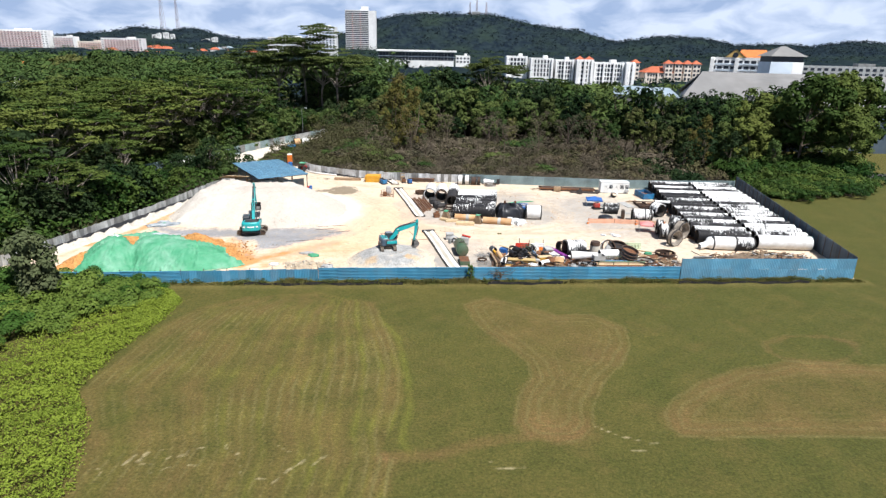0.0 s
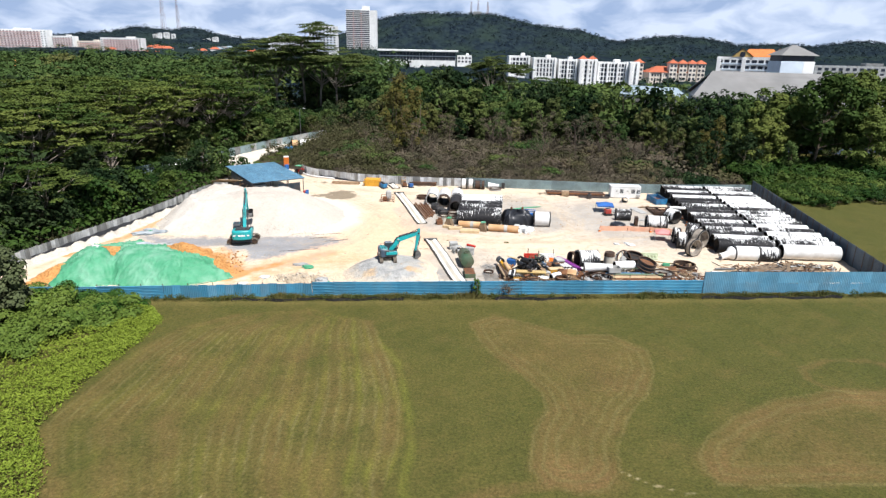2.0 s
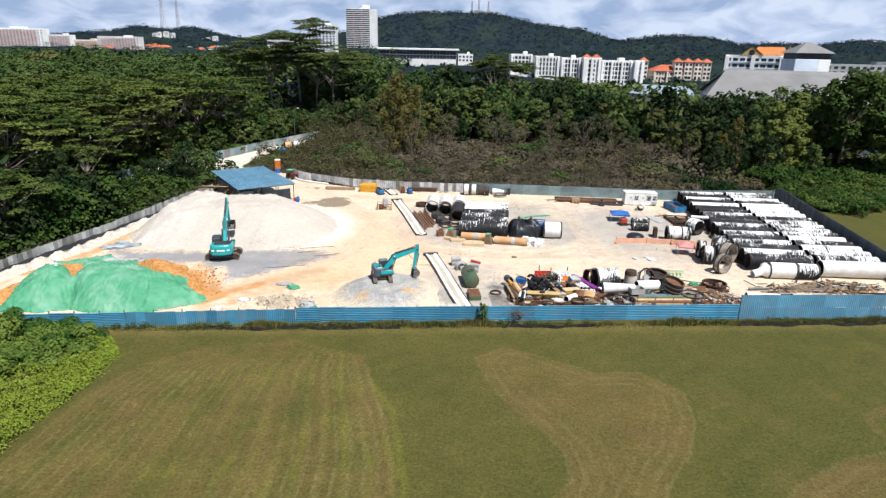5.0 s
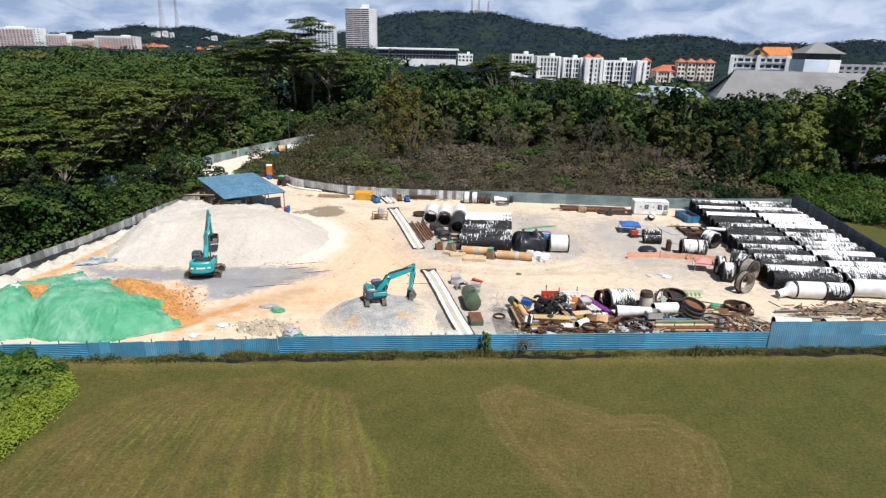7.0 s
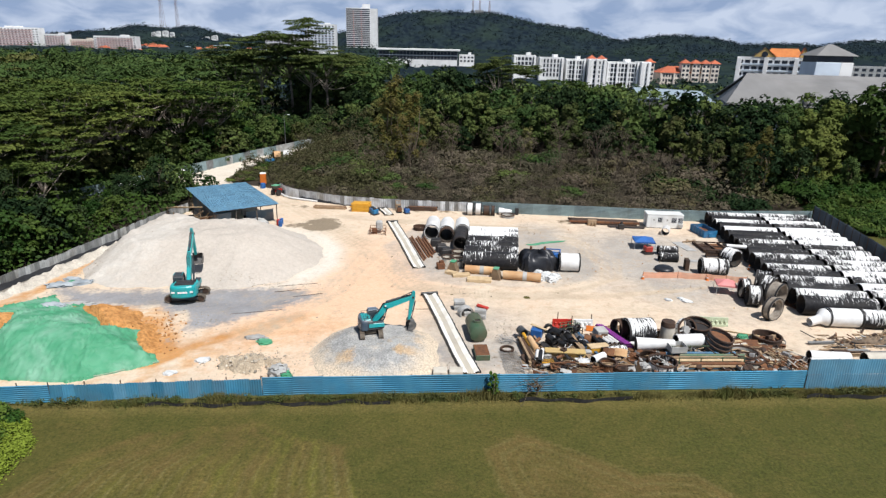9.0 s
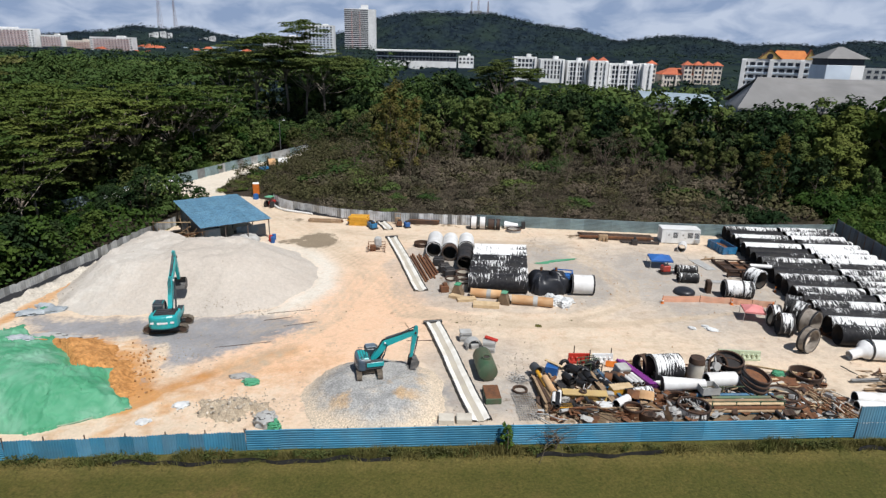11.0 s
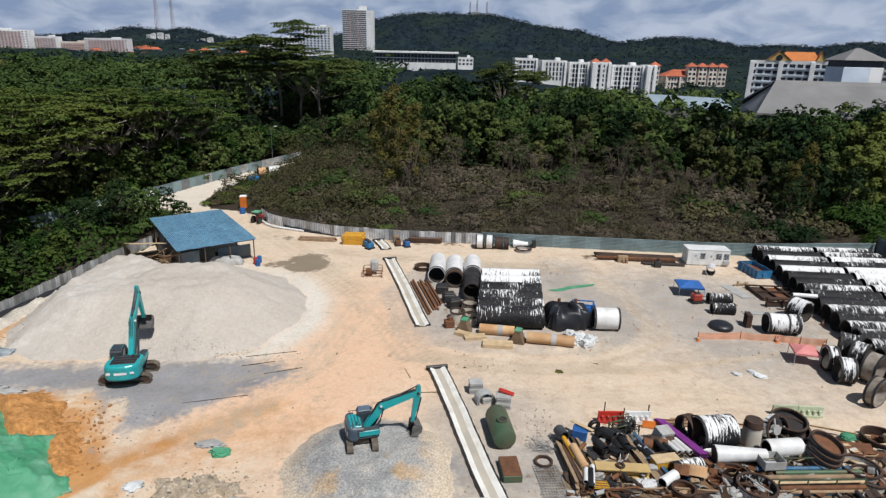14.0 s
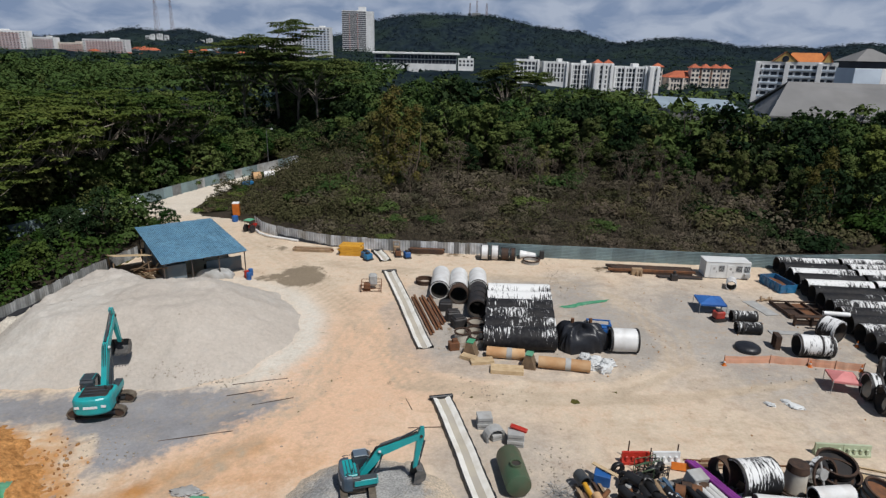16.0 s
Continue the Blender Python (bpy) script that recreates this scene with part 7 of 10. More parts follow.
solid("steel_stand", Shape().box((0, 0, 1.9), (2.4, 0.12, 0.12)).box((0, 1.2, 1.9), (2.4, 0.12, 0.12)).box((-1.1, 0.6, 1.0), (0.12, 1.3, 1.9)).box((1.1, 0.6, 1.0), (0.12, 1.3, 1.9)).box((0, 0.6, 1.2), (2.0, 1.0, 0.5), bev=0.05), M_blueplastic, "blue steel frame behind the wrapped stack", "frame", pose(15.2, 103.4, 0.05, 0, 0, -8))
pipe("white_pipe", "short white pipe with black end bands", 17.2, 101.6, 2.7, 1.15, -3, M_whitepipe, collar=(-1.25, 1.25), wall=0.1)
M_log = mat("rusty_tan_casing", (0.56, 0.34, 0.17), (0.44, 0.24, 0.11), 1.0, 0.8, 0, 0.3, 6, (0.62, 0.46, 0.29), 0.7, 0.6, stretch=(0.3, 1, 1))
for x, y, L, r, yaw in ((5.5, 99.6, 3.6, 0.52, -8), (10.7, 97.6, 4.7, 0.55, -10)):
    lg = pipe("steel_casing", "long tan rusty steel casing lying by the track", x, y, L, r, yaw, M_log, group="steel casings")
    part("band", Shape().tube((0.1, 0, 0), (0.6, 0, 0), r + 0.02, r - 0.01, 28), M_conc, lg, "grey clamp band")
for x, y, sx, sy, h, yaw in ((5.4, 97.0, 3.0, 1.3, 0.4, -6), (3.2, 98.6, 2.2, 1.0, 0.35, 10), (2.0, 99.2, 1.6, 0.8, 0.4, -30)):
    s = Shape()
    for k in range(4):
        s.box((0, -sy / 2 + sy * (k + 0.5) / 4, h / 2), (sx, sy / 4 - 0.04, h), bev=0.03)
    solid("timber_mat", s, M_timber_pale, "pale weathered timber mat on sand", "timber mat", pose(x, y, 0.05, 0, 0, yaw), "timber mats")
M_sack = mat("brown_sacking", (0.22, 0.15, 0.09), (0.16, 0.11, 0.07), 2, 0.9, 0, 0.5, 6)
for x, y in ((2.2, 100.2), (7.5, 97.9)):
    s = Shape().prism([(-0.75, 0), (0.75, 0), (0.25, 1.3), (-0.3, 1.35)], -0.5, 0.5)
    w = solid("wedge_chock", s, M_sack, "brown wedge of sacking with green net on top", "wedge", pose(x, y, 0.05, 0, 0, -20), "wedges")
    part("net_cap", Shape().box((0, 0, 1.42), (0.7, 0.9, 0.12), bev=0.04), M_tarp, w, "green net")
M_sackwhite = mat("white_woven_sack", (0.68, 0.69, 0.68), (0.56, 0.57, 0.57), 3, 0.7, 0, 0.6, 8, None, 0.6, 0.4)


def lump(name, label, x, y, sx, sy, sz, material, category, z=0.05, seed=0, group="", yaw=0):
    g = np.random.default_rng(seed)
    ph = g.uniform(0, 6, 4)
    s = Shape()
    s.sheet(lambda u, v: (sx * math.cos(2 * math.pi * u) * max(0.0, math.cos(v * 1.5708)) ** 0.5 * (1 + 0.15 * math.sin(4 * math.pi * u + ph[0]) + 0.08 * math.sin(10 * math.pi * u + ph[1])),
                          sy * math.sin(2 * math.pi * u) * max(0.0, math.cos(v * 1.5708)) ** 0.5 * (1 + 0.15 * math.cos(6 * math.pi * u + ph[2])), sz * math.sin(v * 1.57) ** 0.8), 26, 9)
    s.v = [(px * k, py * k, pz * (0.75 + 0.25 * k)) for (px, py, pz), k in zip(s.v, 1 + 0.13 * g.standard_normal(len(s.v)))]
    return solid(name, s, material, label, category, pose(x, y, z, 0, 0, yaw), group, smooth=True)


lump("grey_sheet", "crumpled grey sheet on green sheeting", -39.4, 84.9, 1.4, 0.7, 0.4, M_greysheeting, "sheet", z=0.75, seed=31, yaw=-15)
lump("grey_sheet", "crumpled white sheet at a gap in green sheeting", -42.0, 78.1, 1.0, 0.5, 0.35, M_sackwhite, "sheet", z=2.45, seed=35, yaw=-40)
lump("green_scrap_sheet", "scrap of green and grey sheeting beside the sand", -42.6, 93.0, 1.1, 0.6, 0.3, M_tarp, "sheet", seed=32, yaw=20)
lump("grey_sheet", "crumpled grey sheet beside the sand", -43.0, 94.2, 1.0, 0.6, 0.35, M_greysheeting, "sheet", seed=33)
for i, (x, y) in enumerate(((13.4, 97.9), (14.3, 97.3), (14.9, 98.3), (13.9, 98.8), (13.0, 99.3))):
    lump("white_sack", "full white woven sack on the ground", x, y, 0.62, 0.55, 0.75, M_sackwhite, "sack", seed=i, group="white sacks")
for i in range(3):
    s = Shape()
    for k in range(2 + (i == 1)):
        s.box((0.25 * k, 0, 0.12 + 0.24 * (k % 2)), (0.22, 10.2 - i * 1.4, 0.22), rz=0, bev=0.02)
    solid("steel_beam", s, M_rust, "long rusty steel beams on the ground", "beam", pose(-2.9 + 0.75 * i, 109.0 + 0.6 * i, 0.05, 0, 0, 14), "rusty beams")
solid("rusty_crate", Shape().box((0, 0, 0.4), (1.0, 0.8, 0.8), bev=0.04).box((0.1, 0, 0.95), (0.5, 0.4, 0.3), bev=0.03), M_rust, "small rusty machine part", "crate", pose(0.6, 101.2, 0.05, 0, 0, 15))

# ---- wheel-wash troughs ----
M_silt = mat("wet_silt", (0.50, 0.45, 0.36), (0.44, 0.40, 0.34), 0.8, 0.7, 0, 0.1, 5)
M_trough = mat("trough_concrete", (0.74, 0.72, 0.67), (0.68, 0.66, 0.61), 1.0, 0.85, 0, 0.15, 5, (0.48, 0.42, 0.32), 0.5, 0.6)


def trough(x0, y0, x1, y1, w, seed):
    g = random.Random(seed)
    L = math.hypot(x1 - x0, y1 - y0)
    root = thing("drain_trough", "long white-lined trough edged with black plastic", "trough", pose(x0, y0, 0.05, 0, 0, math.degrees(math.atan2(y1 - y0, x1 - x0)) - 90), "drain troughs")
    wf = lambda v: 0.05 * math.sin(7 * v + seed) + 0.015 * math.sin(24 * v + 2 * seed)
    prof = [(-0.5, 0.30), (-0.32, 0.28), (-0.16, 0.10), (0.16, 0.10), (0.32, 0.28), (0.5, 0.30)]
    s = Shape()
    for i in range(57):
        v = i / 56
        for a, z in prof:
            s.v.append((a * w + wf(v), v * L, z))
        if i:
            s.f += [(6 * i - 6 + k, 6 * i - 5 + k, 6 * i + 1 + k, 6 * i + k) for k in range(5)]
    part("channel", s, M_trough, root, smooth=True)
    fl = Shape().sheet(lambda u, v: ((u - 0.5) * 0.42 * w + wf(v), v * L, 0.108 + 0.03 * abs(2 * u - 1)), 2, 56)
    part("silt", fl, M_silt, root, "tan silt along the channel bed", smooth=True)
    for sd in (-1, 1):
        e = Shape()
        for i in range(57):
            v = i / 56
            o = wf(v) * 0.7 + 0.025 * math.sin(i * 1.7 + sd)
            e.v += [(sd * w * 0.5 + wf(v), v * L, 0.30), (sd * (w * 0.5 + 0.12) + o, v * L, 0.32), (sd * (w * 0.5 + 0.18) + o, v * L, 0.0)]
            if i:
                e.f += [(3 * i - 3 + k, 3 * i - 2 + k, 3 * i + 1 + k, 3 * i + k) for k in range(2)]
        part("edge_sheet", e, M_black_pl, root, "black plastic edge sheet", smooth=True)
    part("end_sheet", Shape().box((wf(0.99), L + 0.12, 0.2), (w + 0.6, 0.3, 0.4), bev=0.05), M_black_pl, root, "black plastic end sheet")
    return root


trough(3.65, 74.2, -0.5, 92.0, 1.42, 3)
trough(-2.15, 101.0, -7.5, 122.4, 1.35, 4)
trough(-8.4, 126.8, -10.0, 131.0, 1.2, 5)

# ---- excavators ----
M_tealpaint = mat("teal_paint", (0.012, 0.33, 0.35), (0.016, 0.38, 0.39), 1.5, 0.35, 0, 0.03, 4, (0.05, 0.22, 0.22), 1.2, 0.35, spec=0.5)
M_darkpaint = mat("dark_grey_paint", (0.035, 0.045, 0.055), (0.05, 0.06, 0.07), 2, 0.45, 0, 0.05, 5, (0.10, 0.09, 0.08), 1.0, 0.4)
M_slatepaint = mat("slate_blue_paint", (0.055, 0.085, 0.12), (0.08, 0.11, 0.145), 2, 0.45, 0, 0.05, 5, (0.14, 0.13, 0.12), 1.0, 0.4)
M_track = mat("dusty_track_steel", (0.16, 0.13, 0.10), (0.09, 0.075, 0.06), 4, 0.8, 0.3, 0.4, 12, (0.28, 0.23, 0.17), 1.0, 0.5)
M_glass = mat("cab_glass", (0.03, 0.04, 0.05), (0.05, 0.06, 0.07), 1, 0.08, 0, 0.0, 1, None, 1, 0.1, spec=0.8)
M_mark = mat("white_marking", (0.75, 0.75, 0.75), (0.65, 0.65, 0.65), 2, 0.6)
M_bucket = mat("worn_bucket_steel", (0.10, 0.10, 0.10), (0.18, 0.17, 0.16), 2.5, 0.6, 0.4, 0.2, 8, (0.24, 0.2, 0.16), 1.0, 0.5)


def beam2(s, a, b, w, h0, h1):
    """A box beam in the x, z plane from a to b, h0 deep at a and h1 at b."""
    a, b = Vector((a[0], 0, a[1])), Vector((b[0], 0, b[1]))
    d = (b - a).normalized()
    nrm = Vector((-d.z, 0, d.x))
    pts = [a - nrm * h0 / 2, b - nrm * h1 / 2, b + nrm * h1 / 2, a + nrm * h0 / 2]
    vs = [p + Vector((0, sgn * w / 2, 0)) for sgn in (-1, 1) for p in pts]
    return s.add(vs, [(0, 1, 2, 3), (7, 6, 5, 4), (0, 4, 5, 1), (1, 5, 6, 2), (2, 6, 7, 3), (3, 7, 4, 0)])


def excavator(label, x, y, z, head, tracks_yaw, k, knee, tip, wrist, cheeks=False, bucket_turn=0.0, tail=1.0):
    """Local x is ahead of the cab. knee, tip, wrist: the boom's bend, the boom's tip and the bucket pin, in x, z."""
    root = thing("excavator", label, "excavator", pose(x, y, z, 0, 0, head) @ Matrix.Scale(k, 4), "excavators")
    und = Matrix.Rotation(radians(tracks_yaw - head), 4, "Z")
    part("car_body", Shape().box((0, 0, 0.62), (1.9, 1.4, 0.5), bev=0.1).cyl((0, 0, 0.8), (0, 0, 1.02), 0.62, n=20), M_track, root, m=und)
    for sd in (-1, 1):
        s = Shape()
        prof = [(-1.75, 0.0), (1.75, 0.0), (2.08, 0.16), (2.2, 0.45), (2.08, 0.74), (1.75, 0.9), (-1.75, 0.9), (-2.08, 0.74), (-2.2, 0.45), (-2.08, 0.16)]
        inner = [(px * 0.955, 0.45 + (pz - 0.45) * 0.82) for px, pz in prof]
        n = len(prof)
        for yy_ in (-0.28, 0.28):
            s.v += [(px, yy_, pz) for px, pz in prof] + [(px, yy_, pz) for px, pz in inner]
        for i in range(n):
            j = (i + 1) % n
            s.f += [(i, j, 2 * n + j, 2 * n + i), (n + j, n + i, 3 * n + i, 3 * n + j), (j, i, n + i, n + j), (2 * n + i, 2 * n + j, 3 * n + j, 3 * n + i)]
        for i in range(22):
            px = -1.75 + 3.5 * i / 21
            s.box((px, 0, 0.91), (0.05, 0.58, 0.05))
        tr = part("track", s, M_track, root, m=und @ Matrix.Translation((0, sd * 1.1, 0)))
        part("track_frame", Shape().box((0, 0, 0.45), (3.2, 0.34, 0.34), bev=0.05), M_darkpaint, tr)
        for px in (-1.72, 1.72):
            part("wheel", Shape().cyl((px, -0.2, 0.45), (px, 0.2, 0.45), 0.34, n=16), M_rustdark, tr)
    deck = Shape().box((-0.35, 0, 1.15), (3.6, 2.5, 0.26), bev=0.06)
    part("deck", deck, M_darkpaint, root)
    cw = [(-2.30, -1.06), (-2.05, -1.32), (-1.7, -1.4), (-1.0, -1.4), (-1.0, 1.4), (-1.7, 1.4), (-2.05, 1.32), (-2.30, 1.06), (-2.48, 0.5), (-2.52, 0), (-2.48, -0.5)]
    s = Shape()
    n = len(cw)
    for z_, f in ((0.98, 0.95), (1.12, 1.0), (2.02, 1.0), (2.2, 0.97), (2.3, 0.90)):
        s.v += [(-1.2 + (px + 1.2) * f, py * f, z_) for px, py in cw]
    for r in range(4):
        s.f += [(r * n + i, r * n + (i + 1) % n, r * n + n + (i + 1) % n, r * n + n + i) for i in range(n)]
    s.f += [tuple(range(n - 1, -1, -1)), tuple(range(4 * n, 5 * n))]
    part("counterweight", s, M_slatepaint if cheeks else M_tealpaint, root)
    for yy_, w in ((-0.05, 1.0), (-0.95, 0.35), (0.95, 0.35)):
        part("marking", Shape().box((-2.51 + (0.13 if abs(yy_) > 0.5 else 0), yy_, 1.66), (0.03, w, 0.2)), M_mark, root, "plain white marking")
    part("engine_hood", Shape().box((-1.1, -0.1, 2.24), (1.7, 2.1, 0.2), bev=0.07), M_tealpaint if cheeks else M_black, root)
    for hx in (-1.5, -1.05, -0.6):
        part("hood_rib", Shape().box((hx, -0.1, 2.36), (0.1, 1.7, 0.05), bev=0.02), M_darkpaint, root)
    part("engine_house", Shape().box((-0.5, -0.05, 1.72), (1.2, 2.5, 0.95), bev=0.1), M_darkpaint if cheeks else M_tealpaint, root)
    part("pump_door", Shape().box((-0.4, -1.305, 1.68), (1.0, 0.03, 0.6), bev=0.01), M_darkpaint if cheeks else M_tealpaint, root)
    part("walkway", Shape().box((0.75, -1.05, 1.92), (1.4, 0.55, 0.05), bev=0.01), M_darkpaint, root)
    part("side_cover", Shape().box((0.55, -1.02, 1.6), (1.9, 0.62, 0.62), bev=0.08), M_tealpaint, root)
    part("tool_box", Shape().box((1.1, -0.95, 1.5), (0.9, 0.6, 0.5), bev=0.06), M_tealpaint, root)
    part("exhaust", Shape().cyl((-0.9, -0.75, 2.15), (-0.9, -0.75, 2.65), 0.07, n=10), M_black, root)
    cab = part("cab", Shape().prism([(-0.25, 1.28), (1.42, 1.28), (1.55, 1.75), (1.42, 2.25), (1.05, 2.72), (0.75, 2.80), (-0.05, 2.80), (-0.25, 2.6)], 0.36, 1.34), M_darkpaint, root, "dark operator's cab")
    part("roof", Shape().box((0.40, 0.85, 2.82), (1.1, 0.9, 0.09), bev=0.04), M_darkpaint if not cheeks else M_darksheet, cab)
    for wy in (0.40, 1.30):
        part("roof_rail", Shape().path([(-0.15, wy, 2.86), (0.85, wy, 2.86), (1.3, wy, 2.5)], 0.03), M_tealpaint if not cheeks else M_greysheeting, cab)
    for wy in (1.35, 0.35):
        part("side_window", Shape().box((0.5, wy, 2.2), (1.2, 0.03, 0.85), bev=0.01), M_glass, cab)
    part("rear_window", Shape().box((-0.255, 0.85, 2.25), (0.03, 0.78, 0.6)), M_glass, cab)
    part("windscreen", Shape().add([(1.47, 0.44, 2.2), (1.47, 1.26, 2.2), (1.10, 1.26, 2.70), (1.10, 0.44, 2.70)], [(0, 1, 2, 3)]), M_glass, cab)
    foot = (0.35, 1.55)
    bm_ = Shape()
    beam2(bm_, foot, knee, 0.42, 0.5, 0.78)
    beam2(bm_, knee, tip, 0.40, 0.76, 0.42)
    bm_.cyl((knee[0], -0.21, knee[1]), (knee[0], 0.21, knee[1]), 0.39, n=14)
    part("boom", bm_, M_tealpaint, root, m=Matrix.Translation((0, -0.18, 0)))
    d = Vector((wrist[0] - tip[0], 0, wrist[1] - tip[1])).normalized()
    back = (tip[0] - d.x * 0.75, tip[1] - d.z * 0.75)
    am = Shape()
    beam2(am, back, tip, 0.30, 0.30, 0.62)
    beam2(am, tip, wrist, 0.30, 0.60, 0.28)
    part("arm", am, M_tealpaint if not cheeks else M_tealpaint, root, m=Matrix.Translation((0, -0.18, 0)))
    mid = ((knee[0] + tip[0]) / 2, (knee[1] + tip[1]) / 2 + 0.5)
    part("arm_cylinder", Shape().cyl((knee[0], -0.18, knee[1] + 0.55), (mid[0], -0.18, mid[1]), 0.11, n=10).cyl((mid[0], -0.18, mid[1]), (back[0], -0.18, back[1]), 0.06, n=8), M_darkpaint, root)
    for sd in (-0.34, 0.34):
        part("boom_cylinder", Shape().cyl((1.15, sd - 0.18, 1.25), (0.5 * knee[0] + 0.75, sd - 0.18, 0.5 * knee[1] + 0.55), 0.10, n=10).cyl((0.5 * knee[0] + 0.75, sd - 0.18, 0.5 * knee[1] + 0.55), (knee[0] + 0.1, sd - 0.18, knee[1] - 0.1), 0.06, n=8), M_darkpaint, root)
    for hy in (-0.10, 0.02, 0.14):
        part("hose", Shape().path([(foot[0], hy - 0.18, foot[1] + 0.3), (knee[0] - 0.35, hy - 0.18, knee[1] + 0.30), (knee[0] + 0.15, hy - 0.18, knee[1] + 0.46), (tip[0] - 0.3, hy - 0.18, tip[1] + 0.3), (tip[0] + 0.15, hy - 0.18, tip[1] - 0.1)], 0.035, 5), M_black, root)
    part("lamp", Shape().box((knee[0] - 0.1, -0.46, knee[1] + 0.1), (0.2, 0.14, 0.16), bev=0.02), M_mark, root)
    part("link_pin", Shape().cyl((tip[0], -0.45, tip[1]), (tip[0], 0.09, tip[1]), 0.13, n=10).cyl((wrist[0], -0.42, wrist[1]), (wrist[0], 0.06, wrist[1]), 0.1, n=10), M_rustdark, root)
    for ch in root.children:
        if tail < 1 and ch.name.split(".")[0] in ("deck", "counterweight", "engine_hood", "engine_house", "hood_rib", "pump_door", "marking", "exhaust"):
            for v in ch.data.vertices:
                if v.co.x < 0.3:
                    v.co.x = 0.3 + (v.co.x - 0.3) * tail
    o = Vector((d.z, 0, -d.x))
    if o.x < 0:
        o = -o
    q = Vector((tip[0], -0.18, tip[1])) + d * 0.5 + o * 0.42
    w3 = Vector((wrist[0], -0.18, wrist[1]))
    part("bucket_cylinder", Shape().cyl(q, q.lerp(w3 + o * 0.3, 0.6), 0.08, n=8).cyl(q.lerp(w3 + o * 0.3, 0.6), w3 + o * 0.32 - d * 0.25, 0.05, n=8), M_darkpaint, root)
    prof = [(0.15, 0.1), (0.55, -0.1), (0.72, -0.55), (0.5, -1.0), (0.0, -1.18), (-0.55, -1.05)]
    s = Shape()
    wd = 0.72
    n = len(prof)
    for off in (0.0, 0.05):
        for yy_ in (-wd + off, wd - off):
            s.v += [(px - off * 0.9, yy_, pz + off) for px, pz in prof]
    s.f += [(i, i + 1, n + i + 1, n + i) for i in range(n - 1)] + [(2 * n + i + 1, 2 * n + i, 3 * n + i, 3 * n + i + 1) for i in range(n - 1)]
    s.f += [(i + 1, i, 2 * n + i, 2 * n + i + 1) for i in range(n - 1)] + [(n + i, n + i + 1, 3 * n + i + 1, 3 * n + i) for i in range(n - 1)]
    s.v += [(-0.1, -wd, 0.0), (-0.1, wd, 0.0)]
    e = len(s.v)
    s.f += [tuple([e - 2] + list(range(n))), tuple([e - 1] + list(range(2 * n - 1, n - 1, -1)))]
    bk = part("bucket", s, M_bucket, root, "worn steel bucket", m=Matrix.Translation((wrist[0], -0.18, wrist[1])) @ Matrix.Rotation(radians(bucket_turn), 4, "Y"))
    for i in range(5):
        part("tooth", Shape().box((-0.66, -0.5 + 0.25 * i, -1.03), (0.26, 0.09, 0.08), bev=0.02), M_bucket, bk)
    for sd in (-1, 1):
        part("handrail", Shape().path([(-1.0 * tail, sd * 1.15, 2.2), (-1.0, sd * 1.15, 2.55), (0.0, sd * 1.15, 2.55), (0.0, sd * 1.15, 2.0)], 0.025), M_darkpaint, root)
    return root


excavator("large teal excavator with raised boom before a sand heap", -27.4, 89.6, 0.07, 101, 8, 0.98, (2.0, 4.5), (4.5, 6.3), (5.3, 3.5), bucket_turn=5)
excavator("teal excavator working on a gravel mound with lowered bucket", -5.8, 79.4, 1.27, 16, -78, 0.78, (1.9, 3.5), (5.2, 4.4), (4.7, 1.4), True, bucket_turn=-15, tail=0.62)

# ---- shed ----
M_shedroof = mat("blue_shed_roof", (0.125, 0.275, 0.40), (0.155, 0.315, 0.435), 0.5, 0.5, 0.1, 0.05, 4, (0.05, 0.10, 0.14), 2.2, 0.7)
M_shedwall = mat("blue_grey_wall", (0.11, 0.16, 0.20), (0.16, 0.20, 0.23), 1.0, 0.7, 0.1, 0.05, 4, (0.18, 0.12, 0.09), 0.5, 0.5)
shed = thing("site_shed", "open-sided site shed with sloping blue metal roof", "shed", pose(-34.3, 124.6, 0, 0, 0, 35.5))
W, D = 10.2, 16.4
for i in range(10):
    for j in range(2):
        y0 = -D / 2 + j * D / 2
        rs = rib_sheet(W / 10 + 0.03, D / 2 + 0.15, 5, False, 0.04)
        rs.v = [(px, pz, 0.04 + py) for px, py, pz in rs.v]
        part("roof_sheet", rs, M_shedroof, shed, m=pose(-W / 2 + i * W / 10, y0, 3.15 + (0.5 * j / 2) + 0.03 * ((i + j) % 2), math.degrees(math.atan2(0.25, D / 2)), 0, 0))
part("front_wall", Shape().box((2.7, -D / 2 + 2.3, 1.0), (4.4, 0.12, 1.9)), M_shedwall, shed)
part("corner_room", Shape().box((-3.2, -D / 2 + 2.6, 1.25), (2.2, 2.6, 2.4), bev=0.03), M_shedwall, shed)
part("side_wall", Shape().box((-4.3, 1.0, 1.3), (0.12, 12.5, 2.5)), M_shedwall, shed)
part("back_wall", Shape().box((0, D / 2 - 1.0, 1.5), (8.6, 0.12, 2.9)), M_shedwall, shed)
part("counter", Shape().box((2.7, -D / 2 + 3.4, 0.5), (4.2, 1.6, 0.9), bev=0.04), M_black, shed)
for px in (-4.8, -1.6, 1.6, 4.8):
    for py in (-D / 2 + 0.4, 0, D / 2 - 0.4):
        part("post", Shape().box((px, py, 1.56 + (py + D / 2) * 0.015), (0.12, 0.12, 3.1 + (py + D / 2) * 0.03)), M_post, shed)
for py in (-D / 2 + 0.4, 0, D / 2 - 0.4):
    part("rafter", Shape().box((0, py, 3.06 + (py + D / 2) * 0.03), (W - 0.3, 0.1, 0.14)), M_post, shed)
